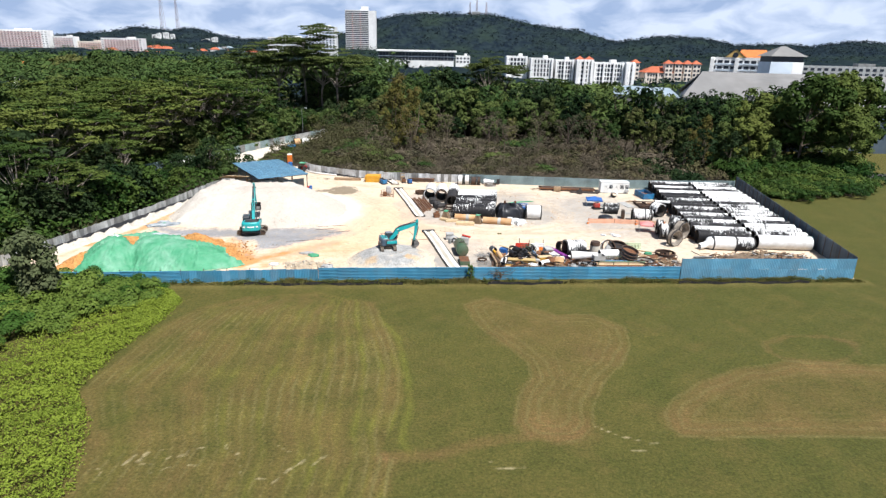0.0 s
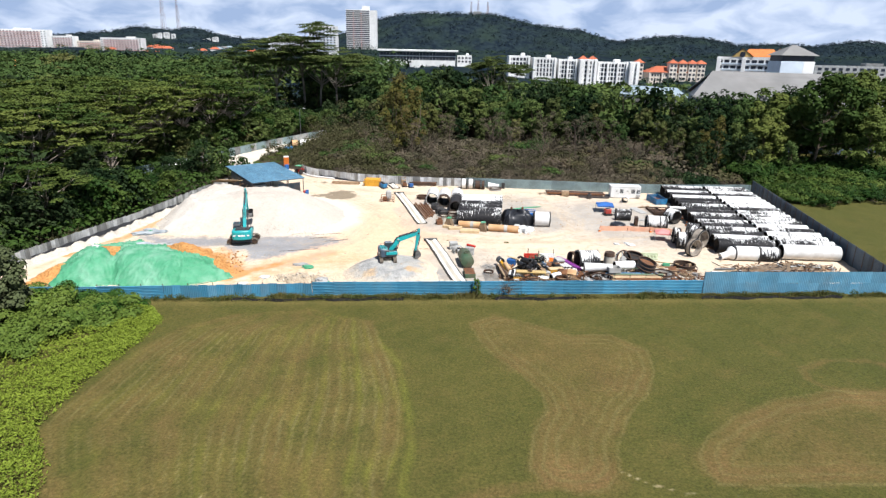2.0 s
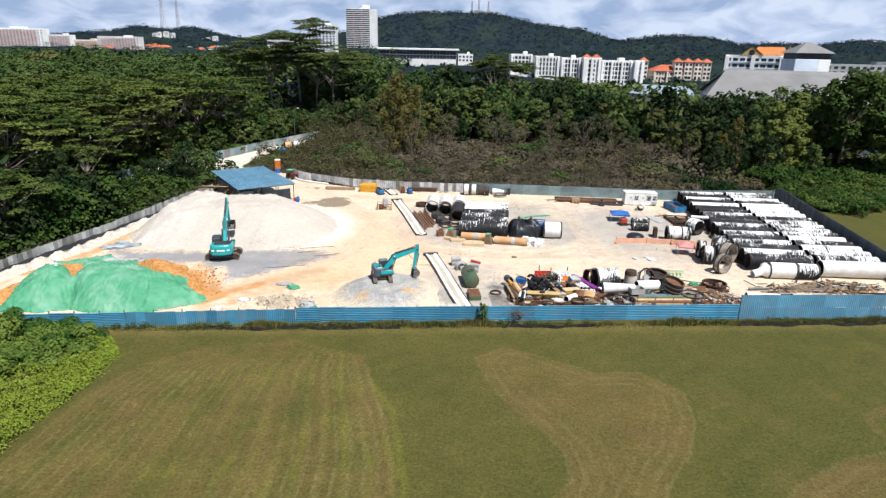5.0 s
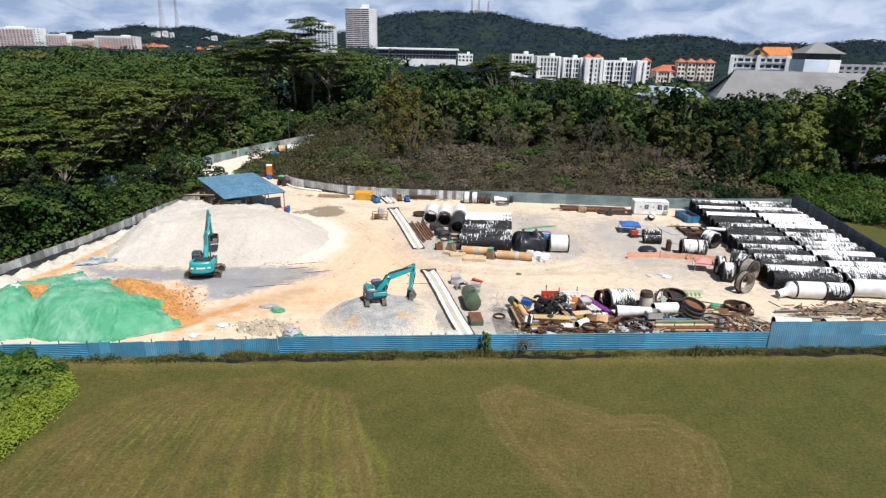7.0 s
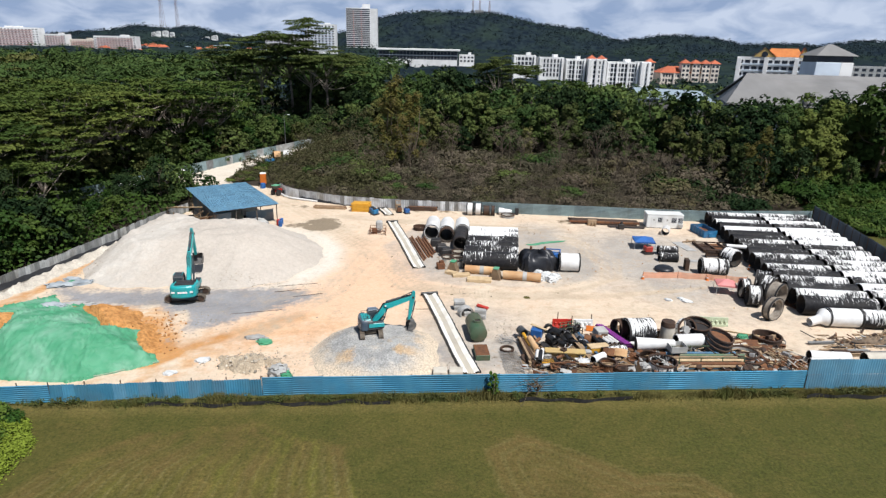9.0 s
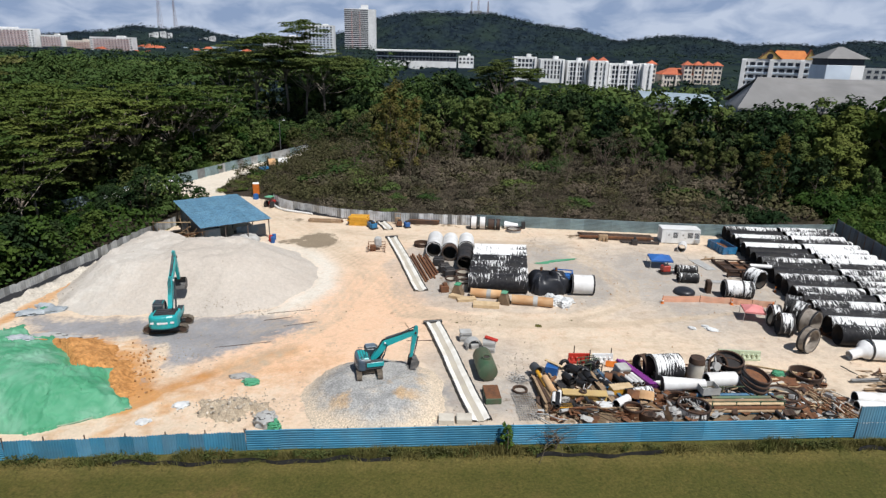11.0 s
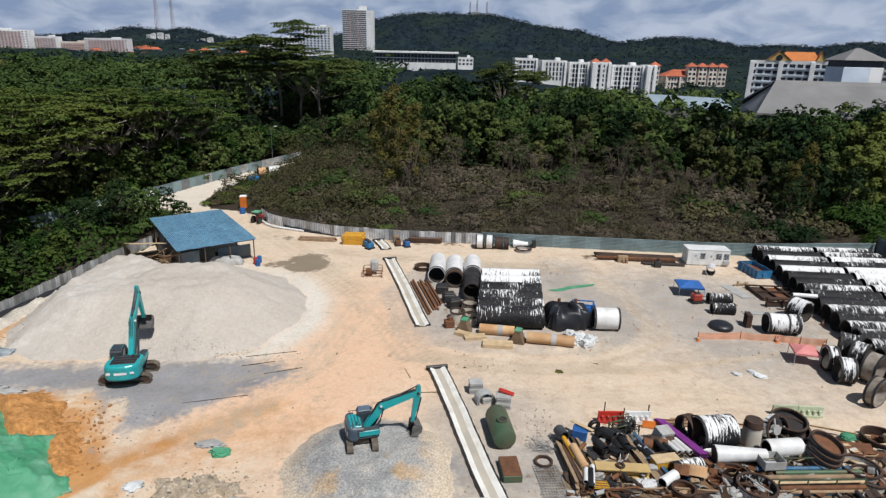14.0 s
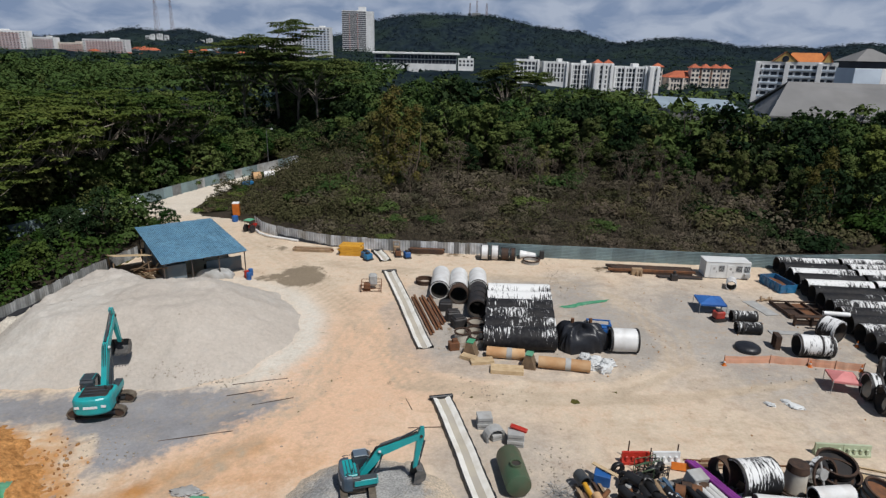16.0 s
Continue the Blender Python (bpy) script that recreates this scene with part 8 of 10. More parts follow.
shroud("sheeted_store", "stores along the shed wall under grey sheeting", -29.2, 119.7, 2.2, 0.9, 0.95, M_conc, 3)
M_red = mat("red_plastic", (0.50, 0.035, 0.02), (0.42, 0.03, 0.02), 2, 0.5, 0, 0.05, 6)
M_orange = mat("orange_plastic", (0.72, 0.20, 0.03), (0.62, 0.16, 0.02), 2, 0.5, 0, 0.05, 6)
for x, y, mm, lb in ((-25.3, 119.6, M_red, "red"), (-24.8, 118.9, M_blueplastic, "blue"), (-25.0, 120.3, M_blueplastic, "blue")):
    solid("barrel", Shape().lathe([(0.0, 0), (0.29, 0), (0.30, 0.3), (0.31, 0.32), (0.30, 0.6), (0.31, 0.62), (0.29, 0.9), (0.0, 0.9)], 16), mm, lb + " plastic barrel beside the shed", "barrel", pose(x, y, 0.06), "barrels", smooth=True)
lt = thing("lean_to", "collapsed lean-to with tan sheet and loose timber", "lean-to", pose(-41.2, 121.0, 0.05, 0, 0, 36) @ Matrix.Scale(1.3, 4))
part("tan_sheet", Shape().box((0, 0, 1.9), (3.4, 4.2, 0.06), m=pose(0.3, -0.6, 1.75, -14, 8, 0)), M_timber_pale, lt, "tan roofing sheet")
for i in range(4):
    part("prop", Shape().cyl((-1.3 + (i % 2) * 3, -2.2 + (i // 2) * 3.2, 0), (-1.3 + (i % 2) * 3, -2.2 + (i // 2) * 3.2, 1.7), 0.06, n=8), M_timber, lt)
for i in range(16):
    a = -40 + 13 * math.sin(i * 2.1)
    part("timber", Shape().box((0, 0, 0), (3.0 + math.sin(i * 1.3), 0.14, 0.08)), [M_timber, M_rust, M_timber_pale][i % 3], lt, m=pose(2.2 + 1.6 * math.sin(i * 1.9), -3.4 + 1.3 * math.cos(i * 2.7), 0.25 + 0.07 * i, 10 * math.sin(i * 3), -22 + 14 * math.sin(i), a * 1.6))
solid("timber_pile", Shape().box((0, 0, 0.2), (3.4, 0.25, 0.25)).box((0.2, 0.5, 0.15), (3.0, 0.3, 0.2)).box((0.1, 1.0, 0.25), (3.6, 0.25, 0.3), rz=6).box((-0.2, 0.7, 0.5), (3.2, 0.2, 0.15), rz=-8), M_rust, "low stack of rust-coloured timber behind the sand", "timber", pose(-38.9, 116.4, 0.05, 0, 0, 10))

heap("spoil_mound", "low irregular mound of grey-brown rubble by the fence", "spoil mound", -20.5, -12.5, 72.4, 79, lambda X, Y: 0.62 * np.clip(1.05 - np.hypot((X + 16.3) / 2.9, (Y - 75.2) / 1.6) ** 1.5 + 0.35 * smooth_noise(X, Y, 2.6, 82, 3), -0.2, 1.3) + 0.08 * smooth_noise(X, Y, 0.7, 81, 3), M_spoil, 0.15)
M_clod = mat("clay_clod", (0.46, 0.24, 0.09), (0.36, 0.19, 0.08), 3.0, 0.95, 0, 0.5, 9, None, 0.5, 0.3, jitter=0.2)
M_stone = mat("rubble_stone", (0.52, 0.46, 0.38), (0.40, 0.35, 0.28), 3.0, 0.95, 0, 0.5, 9, None, 0.5, 0.3, jitter=0.3)
st_r = random.Random(21)
stone_me = []
for k in range(4):
    s = Shape().box((0, 0, 0), (1, 0.8, 0.6), bev=0.22)
    s.v = [(px * st_r.uniform(0.85, 1.15), py * st_r.uniform(0.85, 1.15), pz * st_r.uniform(0.8, 1.2)) for px, py, pz in s.v]
    stone_me.append(mesh("stone", s, M_stone))
for i in range(56):
    a, rr = st_r.uniform(0, 6.28), st_r.random() ** 0.7
    x, y = -16.3 + 3.1 * rr * math.cos(a), 75.2 + 1.75 * rr * math.sin(a)
    thing("stone", "small angular rubble stone on a spoil mound", "stone", pose(x, y, 0.10 + 0.55 * max(0, 1 - rr ** 1.5), st_r.uniform(0, 90), st_r.uniform(0, 90), st_r.uniform(0, 360)) @ Matrix.Scale(st_r.uniform(0.12, 0.36), 4), "rubble stones", data=st_r.choice(stone_me))
clod_me = [m_.copy() for m_ in stone_me]
for m_ in clod_me:
    m_.materials[0] = M_clod
for i in range(60):
    t = st_r.random()
    x, y = -29.0 + 4.5 * t + st_r.gauss(0, 0.9), 85.5 - 7.5 * t + st_r.gauss(0, 0.8)
    thing("stone", "small clod of orange clay beside the sheeting", "stone", pose(x, y, 0.12, st_r.uniform(0, 90), st_r.uniform(0, 90), st_r.uniform(0, 360)) @ Matrix.Scale(st_r.uniform(0.10, 0.32), 4), "clay clods", data=st_r.choice(clod_me))
for i in range(130):
    k = st_r.random()
    if k < 0.55:
        x, y = st_r.uniform(20, 40), st_r.uniform(86, 122)
    elif k < 0.8:
        a = st_r.uniform(-1.6, 1.4)
        x, y = 9.5 + (11.5 + st_r.gauss(0, 0.7)) * math.cos(a), 107.5 + (12.5 + st_r.gauss(0, 0.8)) * math.sin(a)
    else:
        x, y = st_r.uniform(-14, 36), st_r.uniform(118, 127)
    thing("stone", "small loose stone on the sandy yard", "stone", pose(x, y, 0.10, st_r.uniform(0, 90), st_r.uniform(0, 90), st_r.uniform(0, 360)) @ Matrix.Scale(st_r.uniform(0.06, 0.17), 4), "yard stones", data=st_r.choice(stone_me + clod_me))

# ---- right side of the yard ----
M_cabin = mat("white_cabin_paint", (0.74, 0.75, 0.74), (0.68, 0.69, 0.68), 1.0, 0.5, 0, 0.03, 4, (0.48, 0.46, 0.42), 0.6, 0.35)
cabn = thing("site_cabin", "white metal site cabin with doors and barred windows", "cabin", pose(36.8, 123.85, 0.07, 0, 0, -4) @ Matrix.Diagonal((0.935, 0.95, 0.88, 1)))
part("body", Shape().box((0, 0, 1.33), (6.1, 2.5, 2.46), bev=0.05), M_cabin, cabn)
part("roof_rim", Shape().box((0, 0, 2.6), (6.2, 2.6, 0.10), bev=0.03), M_cabin, cabn)
part("skid", Shape().box((0, 0, 0.06), (6.0, 2.3, 0.12)), M_post, cabn)
for x in (-1.9, 0.35):
    d = part("door", Shape().box((x, -1.27, 1.15), (0.95, 0.06, 2.05), bev=0.02), M_cabin, cabn)
    part("handle", Shape().box((x + 0.36, -1.32, 1.1), (0.05, 0.05, 0.18)), M_post, d)
    part("notice", Shape().box((x, -1.305, 1.6), (0.3, 0.01, 0.35)), M_conc, d)
for x in (-0.9, 1.5, 2.6):
    w = part("window", Shape().box((x, -1.26, 1.6), (0.8, 0.04, 0.9)), M_pane, cabn)
    for k in range(5):
        part("bar", Shape().box((x - 0.3 + 0.15 * k, -1.29, 1.6), (0.03, 0.03, 0.9)), M_cabin, w)
for x in (-3.0, -1.3, 0.9, 3.0):
    part("rib", Shape().box((x, -1.262, 1.33), (0.08, 0.05, 2.4)), M_cabin, cabn)
part("air_conditioner", Shape().box((2.6, -1.5, 0.75), (0.75, 0.4, 0.55), bev=0.03), M_conc, cabn)

M_skip = mat("blue_skip_paint", (0.02, 0.15, 0.32), (0.03, 0.19, 0.38), 2, 0.5, 0.1, 0.1, 6, (0.20, 0.10, 0.05), 0.9, 0.4)
skp = thing("open_skip", "blue open-top skip with rusty inside", "skip", pose(41.9, 119.9, 0.1, 0, 0, 8) @ Matrix.Scale(0.88, 4))
for sd in (-1, 1):
    part("side", Shape().prism([(-0.05, 0), (0.05, 0), (0.12, 1.25), (0.02, 1.25)], -2.4, 2.4, pose(sd * 1.15, 0, 0)), M_skip, skp)
    for k in range(5):
        part("rib", Shape().box((sd * 1.24, -2.0 + k, 0.62), (0.1, 0.1, 1.15)), M_skip, skp)
for sd in (-1, 1):
    part("end", Shape().box((0, sd * 2.35, 0.65), (2.4, 0.08, 1.2)), M_skip, skp)
    part("hook_bar", Shape().box((0, sd * 2.45, 0.5), (0.6, 0.1, 0.7), bev=0.03), M_skip, skp)
part("floor", Shape().box((0, 0, 0.05), (2.3, 4.7, 0.08)), M_rust, skp, "rusty floor")
part("load", Shape().sheet(lambda u, v: (-1.05 + 2.1 * u, -2.2 + 4.4 * v, 0.6 + 0.12 * math.sin(u * 7) * math.cos(v * 9)), 8, 14), M_rust, skp, "rusty scrap load")


def canopy_tent(label, x, y, w, h, material, yaw):
    t = thing("canopy_tent", label, "tent", pose(x, y, 0.06, 0, 0, yaw), "canopy tents")
    s = Shape()
    s.sheet(lambda u, v: ((u - 0.5) * w, (v - 0.5) * w, h + 0.55 * (1 - max(abs(2 * u - 1), abs(2 * v - 1))) - 0.10 * math.sin(math.pi * u) * (abs(2 * v - 1) > 0.99) - 0.03), 8, 8)
    part("canopy", s, material, t)
    for a in (-1, 1):
        part("valance", Shape().add([(a * w / 2, -w / 2, h), (a * w / 2, w / 2, h), (a * w / 2, w / 2, h - 0.2), (a * w / 2, -w / 2, h - 0.2)], [(0, 1, 2, 3)]), material, t)
        part("valance", Shape().add([(-w / 2, a * w / 2, h), (w / 2, a * w / 2, h), (w / 2, a * w / 2, h - 0.2), (-w / 2, a * w / 2, h - 0.2)], [(0, 1, 2, 3)]), material, t)
        for b in (-1, 1):
            part("leg", Shape().cyl((a * w / 2, b * w / 2, 0), (a * w / 2, b * w / 2, h), 0.03, n=6), M_conc, t)
    return t


M_bluecloth = mat("blue_canvas", (0.025, 0.11, 0.36), (0.03, 0.14, 0.42), 1.2, 0.7, 0, 0.2, 5)
M_pinkcloth = mat("faded_pink_canvas", (0.66, 0.25, 0.24), (0.60, 0.21, 0.20), 1.2, 0.7, 0, 0.2, 5)
canopy_tent("blue canopy tent on thin steel legs", 30.1, 112.2, 2.9, 1.25, M_bluecloth, -8)
canopy_tent("faded pink canopy tent on thin steel legs", 34.7, 95.1, 2.2, 1.25, M_pinkcloth, -14)

M_machine = mat("red_machine_paint", (0.42, 0.04, 0.025), (0.34, 0.04, 0.03), 2, 0.5, 0, 0.1, 6, (0.1, 0.05, 0.04), 1.0, 0.5)
mc = thing("red_generator", "small red welding generator on a frame", "generator", pose(29.9, 109.3, 0.06, 0, 0, 10))
part("body", Shape().box((0, 0, 0.75), (1.1, 0.9, 0.8), bev=0.08), M_machine, mc)
part("frame", Shape().box((0, 0, 0.2), (1.4, 1.1, 0.25)), M_black, mc)
part("top", Shape().box((0, 0, 1.2), (0.7, 0.5, 0.15), bev=0.03), M_black, mc)
part("exhaust", Shape().cyl((0.3, 0.2, 1.2), (0.3, 0.2, 1.6), 0.05, n=8), M_black, mc)
M_patchy = bw_mat("patchy_pipe", -0.16, -0.02, 3.2, edge=0.10, rough=0.70)
for x, y, L, r, yw in ((32.6, 109.2, 2.7, 0.6, -4), (31.7, 106.2, 2.5, 0.62, -5)):
    pipe("short_pipe", "short white pipe with black end bands", x, y, L, r, yw, M_patchy, group="short pipes", collar=(-L / 2 + 0.1, -L / 2 + 0.6, L / 2 - 0.1))
for k in range(4):
    pipe("thin_pipe", "thin grey pipe on the ground", 31.6 + 0.4 * k, 111.2 + 0.2 * k, 2.8, 0.12, -40, M_conc, group="thin pipes", n=10)
dsh = thing("dished_end", "black dished pipe end lying face down", "pipe end", pose(29.9, 102.4, 0.06))
part("shell", Shape().lathe([(1.25, 0), (1.25, 0.25), (1.15, 0.42), (0.85, 0.58), (0.4, 0.68), (0.0, 0.70)], 28), M_shroud, dsh, smooth=True)
pipe("short_pipe", "wide patchy white and black pipe with rusty mouth", 35.8, 101.4, 3.3, 1.05, -6, M_patchy, group="short pipes", wall=0.1, collar=(-1.55, 0.4, 1.4))
pipe("short_pipe", "wide white pipe ring with open mouth", 39.7, 105.0, 1.6, 1.2, -62, M_patchy, group="short pipes", wall=0.16, collar=(-0.9,))
pipe("white_pipe", "thin white pipe leaning on a pipe ring", 40.9, 106.6, 2.6, 0.24, -8, M_whitepipe, z=2.0, n=14)
pipe("short_pipe", "short open pipe near the cabin", 35.8, 119.4, 1.8, 0.62, 65, M_whitepipe, group="short pipes", wall=0.06)
fr = thing("steel_formwork", "brown steel formwork frames laid on the ground", "formwork", pose(38.0, 110.0, 0.08, 0, 0, 2))
for k in range(4):
    part("frame_rail", Shape().box((0.4 + 1.75 * k, 2.3 - 0.2 * k, 0.25), (0.14, 4.4, 0.4)), M_rustdark, fr)
for k in range(3):
    part("panel", Shape().box((1.27 + 1.75 * k, 2.2 - 0.2 * k, 0.12), (1.6, 4.3, 0.08)), M_rust if k == 1 else M_rustdark, fr)
for k in range(3):
    part("cross_bar", Shape().box((3.0, 0.2 + 2.0 * k, 0.36), (5.6, 0.12, 0.16), rz=-4), M_rustdark, fr)
for x, y, sx, sy, yw in ((36.4, 113.0, 1.5, 4.2, 12), (35.8, 106.4, 3.2, 0.9, -4)):
    solid("flat_plate", Shape().box((0, 0, 0.04), (sx, sy, 0.06)), M_conc, "grey steel plate on the ground", "plate", pose(x, y, 0.08, 0, 0, yw), "steel plates")
for k in range(7):
    solid("timber_offcut", Shape().box((0, 0, 0.1), (1.5, 0.16, 0.12), bev=0.01), M_timber, "weathered timber offcut on the ground", "timber", pose(37.6 + 0.25 * k, 115.4 + 0.22 * math.sin(k * 2), 0.08 + 0.05 * (k % 3), 0, 0, 30 + 40 * math.sin(k * 1.7)), "timber offcuts")
for x, y, w, h, yw in ((39.6, 108.3, 3.6, 1.1, -3), (33.0, 103.0, 1.2, 1.4, 80)):
    g = thing("steel_gate_frame", "dark standing steel frame", "frame", pose(x, y, 0.06, 0, 0, yw), "steel frames")
    for sx in (-w / 2, 0, w / 2):
        part("upright", Shape().box((sx, 0, h / 2), (0.1, 0.5, h)), M_rustdark, g)
    part("top_bar", Shape().box((0, 0, h), (w, 0.5, 0.1)), M_rustdark, g)
    part("mid_plate", Shape().box((0, 0, h * 0.4), (w, 0.06, h * 0.5)), M_rustdark, g)
M_net = mat("orange_mesh", (0.74, 0.40, 0.27), (0.68, 0.35, 0.23), 1.5, 0.8, 0, 0.2, 8, (0.55, 0.42, 0.32), 0.6, 0.6)
nt = thing("barrier_net", "sagging orange barrier net on short stakes", "barrier net", pose(0, 0, 0))
npts = [(26.2, 99.3), (30.7, 99.6), (34.1, 99.2), (36.4, 98.7), (38.8, 98.3)]
for (ax, ay), (bx, by) in zip(npts[:-1], npts[1:]):
    for k in range(4):
        part("net", Shape().sheet(lambda u, v, ax=ax, ay=ay, bx=bx, by=by, k=k: (ax + (bx - ax) * u + 0.05 * math.sin(u * 9), ay + (by - ay) * u - 0.008 * k + 0.04 * math.sin(u * 14), 0.06 + 0.21 * k + 0.215 * v - 0.06 * math.sin(math.pi * u)), 10, 1), M_net, nt)
for x, y in npts:
    part("stake", Shape().cyl((x, y, 0), (x, y, 1.0), 0.03, n=6), M_rust, nt)


def cone_marker(x, y):
    c = thing("traffic_cone", "orange traffic cone by the net", "traffic cone", pose(x, y, 0.06), "traffic cones")
    part("base", Shape().box((0, 0, 0.03), (0.4, 0.4, 0.05), bev=0.01), M_orange, c)
    part("body", Shape().lathe([(0.16, 0.05), (0.03, 0.72), (0.0, 0.73)], 14), M_orange, c, smooth=True)
    part("band", Shape().lathe([(0.115, 0.32), (0.085, 0.46)], 14, pose(0, 0, 0.004)), M_mark, c, "white reflective band")


for x, y in ((26.1, 99.0), (34.2, 99.0), (38.6, 98.3), (42.4, 107.6), (41.5, 103.4)):
    cone_marker(x, y)
for x, y, s in ((27.0, 92.2, 0.42), (28.6, 92.7, 0.42), (29.0, 92.0, 0.62)):
    lump("white_sheet", "crumpled white plastic sheet on the ground", x, y, s, s * 0.7, 0.22, M_sackwhite, "sheet", seed=int(x * 9), group="plastic sheets", yaw=-30)
M_ringstain = mat("stained_ring_concrete", (0.36, 0.32, 0.27), (0.22, 0.185, 0.15), 2.0, 0.9, 0, 0.3, 8, (0.15, 0.10, 0.065), 0.9, 0.45)
RINGS = [(36.2, 93.6, 1.15, 0.9, -12, "white pipe ring standing on edge"), (36.2, 91.4, 1.15, 1.3, -14, "white pipe ring standing on edge"), (39.2, 94.0, 1.3, 1.3, -48, "pale stained pipe ring"),
         (38.9, 91.6, 1.35, 1.2, -55, "rusty open pipe ring"), (36.5, 87.6, 1.25, 0.8, -60, "open stained grey ring with dark rims"), (39.6, 96.2, 1.2, 1.6, -30, "rusty white pipe ring")]
for i, (x, y, r, L, yw, lb) in enumerate(RINGS):
    pipe("pipe_ring", lb, x, y, L, r, yw, [M_patchy, M_patchy, M_patchy, M_ringstain, M_ringstain, M_patchy][i], group="pipe rings", wall=0.12, lining=None if i < 2 else M_ringstain, collar=(-L / 2 + 0.06, L / 2 - 0.06))
solid("rusty_mesh", Shape().box((0, 0, 0.1), (2.2, 2.6, 0.05)).box((0, 0, 0.2), (2.0, 0.1, 0.1)), M_rust, "rusty mesh panel beside pipe rings", "mesh panel", pose(41.3, 91.6, 0.06, 0, 0, 20))

# ---- along the back fence ----
M_yel = mat("yellow_paint", (0.66, 0.34, 0.03), (0.58, 0.28, 0.02), 2, 0.5, 0, 0.05, 6, (0.4, 0.22, 0.06), 0.8, 0.4)


def planks(name, label, x, y, L, n, layers, w, h, material, yaw, group=""):
    r = thing(name, label, "stack", pose(x, y, 0.07, 0, 0, yaw), group)
    g = random.Random(int(x * 10 + y))
    for j in range(layers):
        for i in range(n):
            part("length", Shape().box((0, 0, 0), (L * g.uniform(0.9, 1.0), w * 0.9, h * 0.9), bev=0.015), material if not isinstance(material, list) else g.choice(material), r, m=pose(g.uniform(-0.2, 0.2), (i - n / 2) * w, h * (j + 0.5), 0, 0, g.uniform(-1.2, 1.2)))
    return r


planks("beam_stack", "stack of brown steel beams by the fence", -19.2, 131.0, 5.8, 4, 2, 0.32, 0.22, [M_timber, M_rust], -3, "beam stacks")
planks("shutter_stack", "stack of yellow steel shutters by the fence", -13.6, 130.2, 3.3, 3, 6, 0.7, 0.24, M_yel, -3)
planks("beam_stack", "stack of rusty steel beams by the fence", -2.9, 131.2, 5.2, 4, 3, 0.35, 0.24, [M_rust, M_rustdark], -4, "beam stacks")
planks("beam_stack", "long stack of rusty beams and timber by the fence", 27.4, 125.0, 11.5, 5, 2, 0.4, 0.3, [M_rust, M_timber, M_rustdark], -5, "beam stacks")
planks("beam_stack", "low stack of dark beams on the ground", 30.5, 122.8, 6.0, 3, 1, 0.3, 0.24, [M_rustdark, M_black], -3, "beam stacks")
planks("beam_stack", "low stack of rusty beams beside the skip", 43.6, 123.6, 4.0, 4, 1, 0.35, 0.25, [M_rust, M_rustdark], -10, "beam stacks")
solid("sleeper_block", Shape().box((0, 0, 0.5), (1.4, 0.5, 1.0), bev=0.05).box((0, -0.3, 0.3), (0.25, 0.5, 0.6)).box((0.5, -0.3, 0.3), (0.25, 0.5, 0.6)), M_timber, "brown timber sleeper block before the beams", "block", pose(25.1, 123.5, 0.06))
solid("standing_machine", Shape().box((0, 0, 0.45), (0.9, 0.5, 0.9), bev=0.05).cyl((0, 0, 0.9), (0, 0, 1.3), 0.2, n=10), M_black, "dark small machine on the ground", "machine", pose(29.4, 121.6, 0.06))
for x, y, mm, lb in ((-11.4, 128.4, M_skip, "blue"), (-10.9, 127.3, M_skip, "blue"), (-5.6, 128.6, M_blueplastic, "blue"), (-6.9, 129.2, M_rust, "brown")):
    s = thing("machine_set", lb + " machine standing by the fence", "machine", pose(x, y, 0.06, 0, 0, 12 * x))
    part("body", Shape().box((0, 0, 0.55), (1.1, 0.8, 0.75), bev=0.08), mm, s)
    part("base", Shape().box((0, 0, 0.1), (1.25, 0.95, 0.18)), M_black, s)
    part("cap", Shape().box((0.1, 0, 1.05), (0.5, 0.5, 0.25), bev=0.04), M_black, s)
solid("roller_frame", Shape().box((-0.45, 0, 0.9), (0.1, 0.1, 1.8)).box((0.45, 0, 0.9), (0.1, 0.1, 1.8)).box((0, 0, 1.8), (1.0, 0.1, 0.1)).box((0, 0, 0.9), (0.8, 0.6, 0.6), bev=0.05), M_timber, "tan upright frame with motor by the fence", "frame", pose(-7.2, 130.2, 0.06))
for x, L, mm, lb in ((5.6, 1.2, M_whitepipe, "white"), (7.0, 1.2, M_whitepipe, "white"), (8.4, 1.2, M_rustdark, "dark rusty"), (9.5, 0.7, M_rustdark, "dark rusty")):
    pipe("pipe_drum", lb + " pipe drum by the fence", x - 0.3, 129.1 - 0.05 * x, L, 1.0 if mm is M_whitepipe else 0.85, -5, mm, group="pipe drums", wall=0.1, collar=(-L / 2 + 0.08, L / 2 - 0.08))
solid("reducer_cone", Shape().lathe([(0.62, 0), (0.6, 0.3), (0.32, 2.2), (0.28, 2.2), (0.54, 0.3), (0.56, 0)], 20, pose(10.3, 129.3, 0.68, 0, 90, -8)), M_whitepipe, "white tapered pipe by the fence", "pipe", smooth=True)
ring("concrete_ring", "grey concrete ring on the ground", 11.7, 127.6, 1.15, 0.5, M_conc, group="manhole rings", category="manhole ring")
solid("black_post", Shape().box((0, 0, 0.6), (0.6, 0.5, 1.2), bev=0.05), M_black, "dark cabinet by the fence", "cabinet", pose(13.4, 129.3, 0.06))
for k in range(5):
    solid("gas_bottle", Shape().lathe([(0, 0), (0.16, 0.0), (0.16, 1.1), (0.10, 1.28), (0.05, 1.4), (0, 1.4)], 12), M_darkpaint, "dark gas bottle by the fence", "gas bottle", pose(1.4 + 0.36 * k, 131.5 - 0.03 * k, 0.06), "gas bottles", smooth=True)
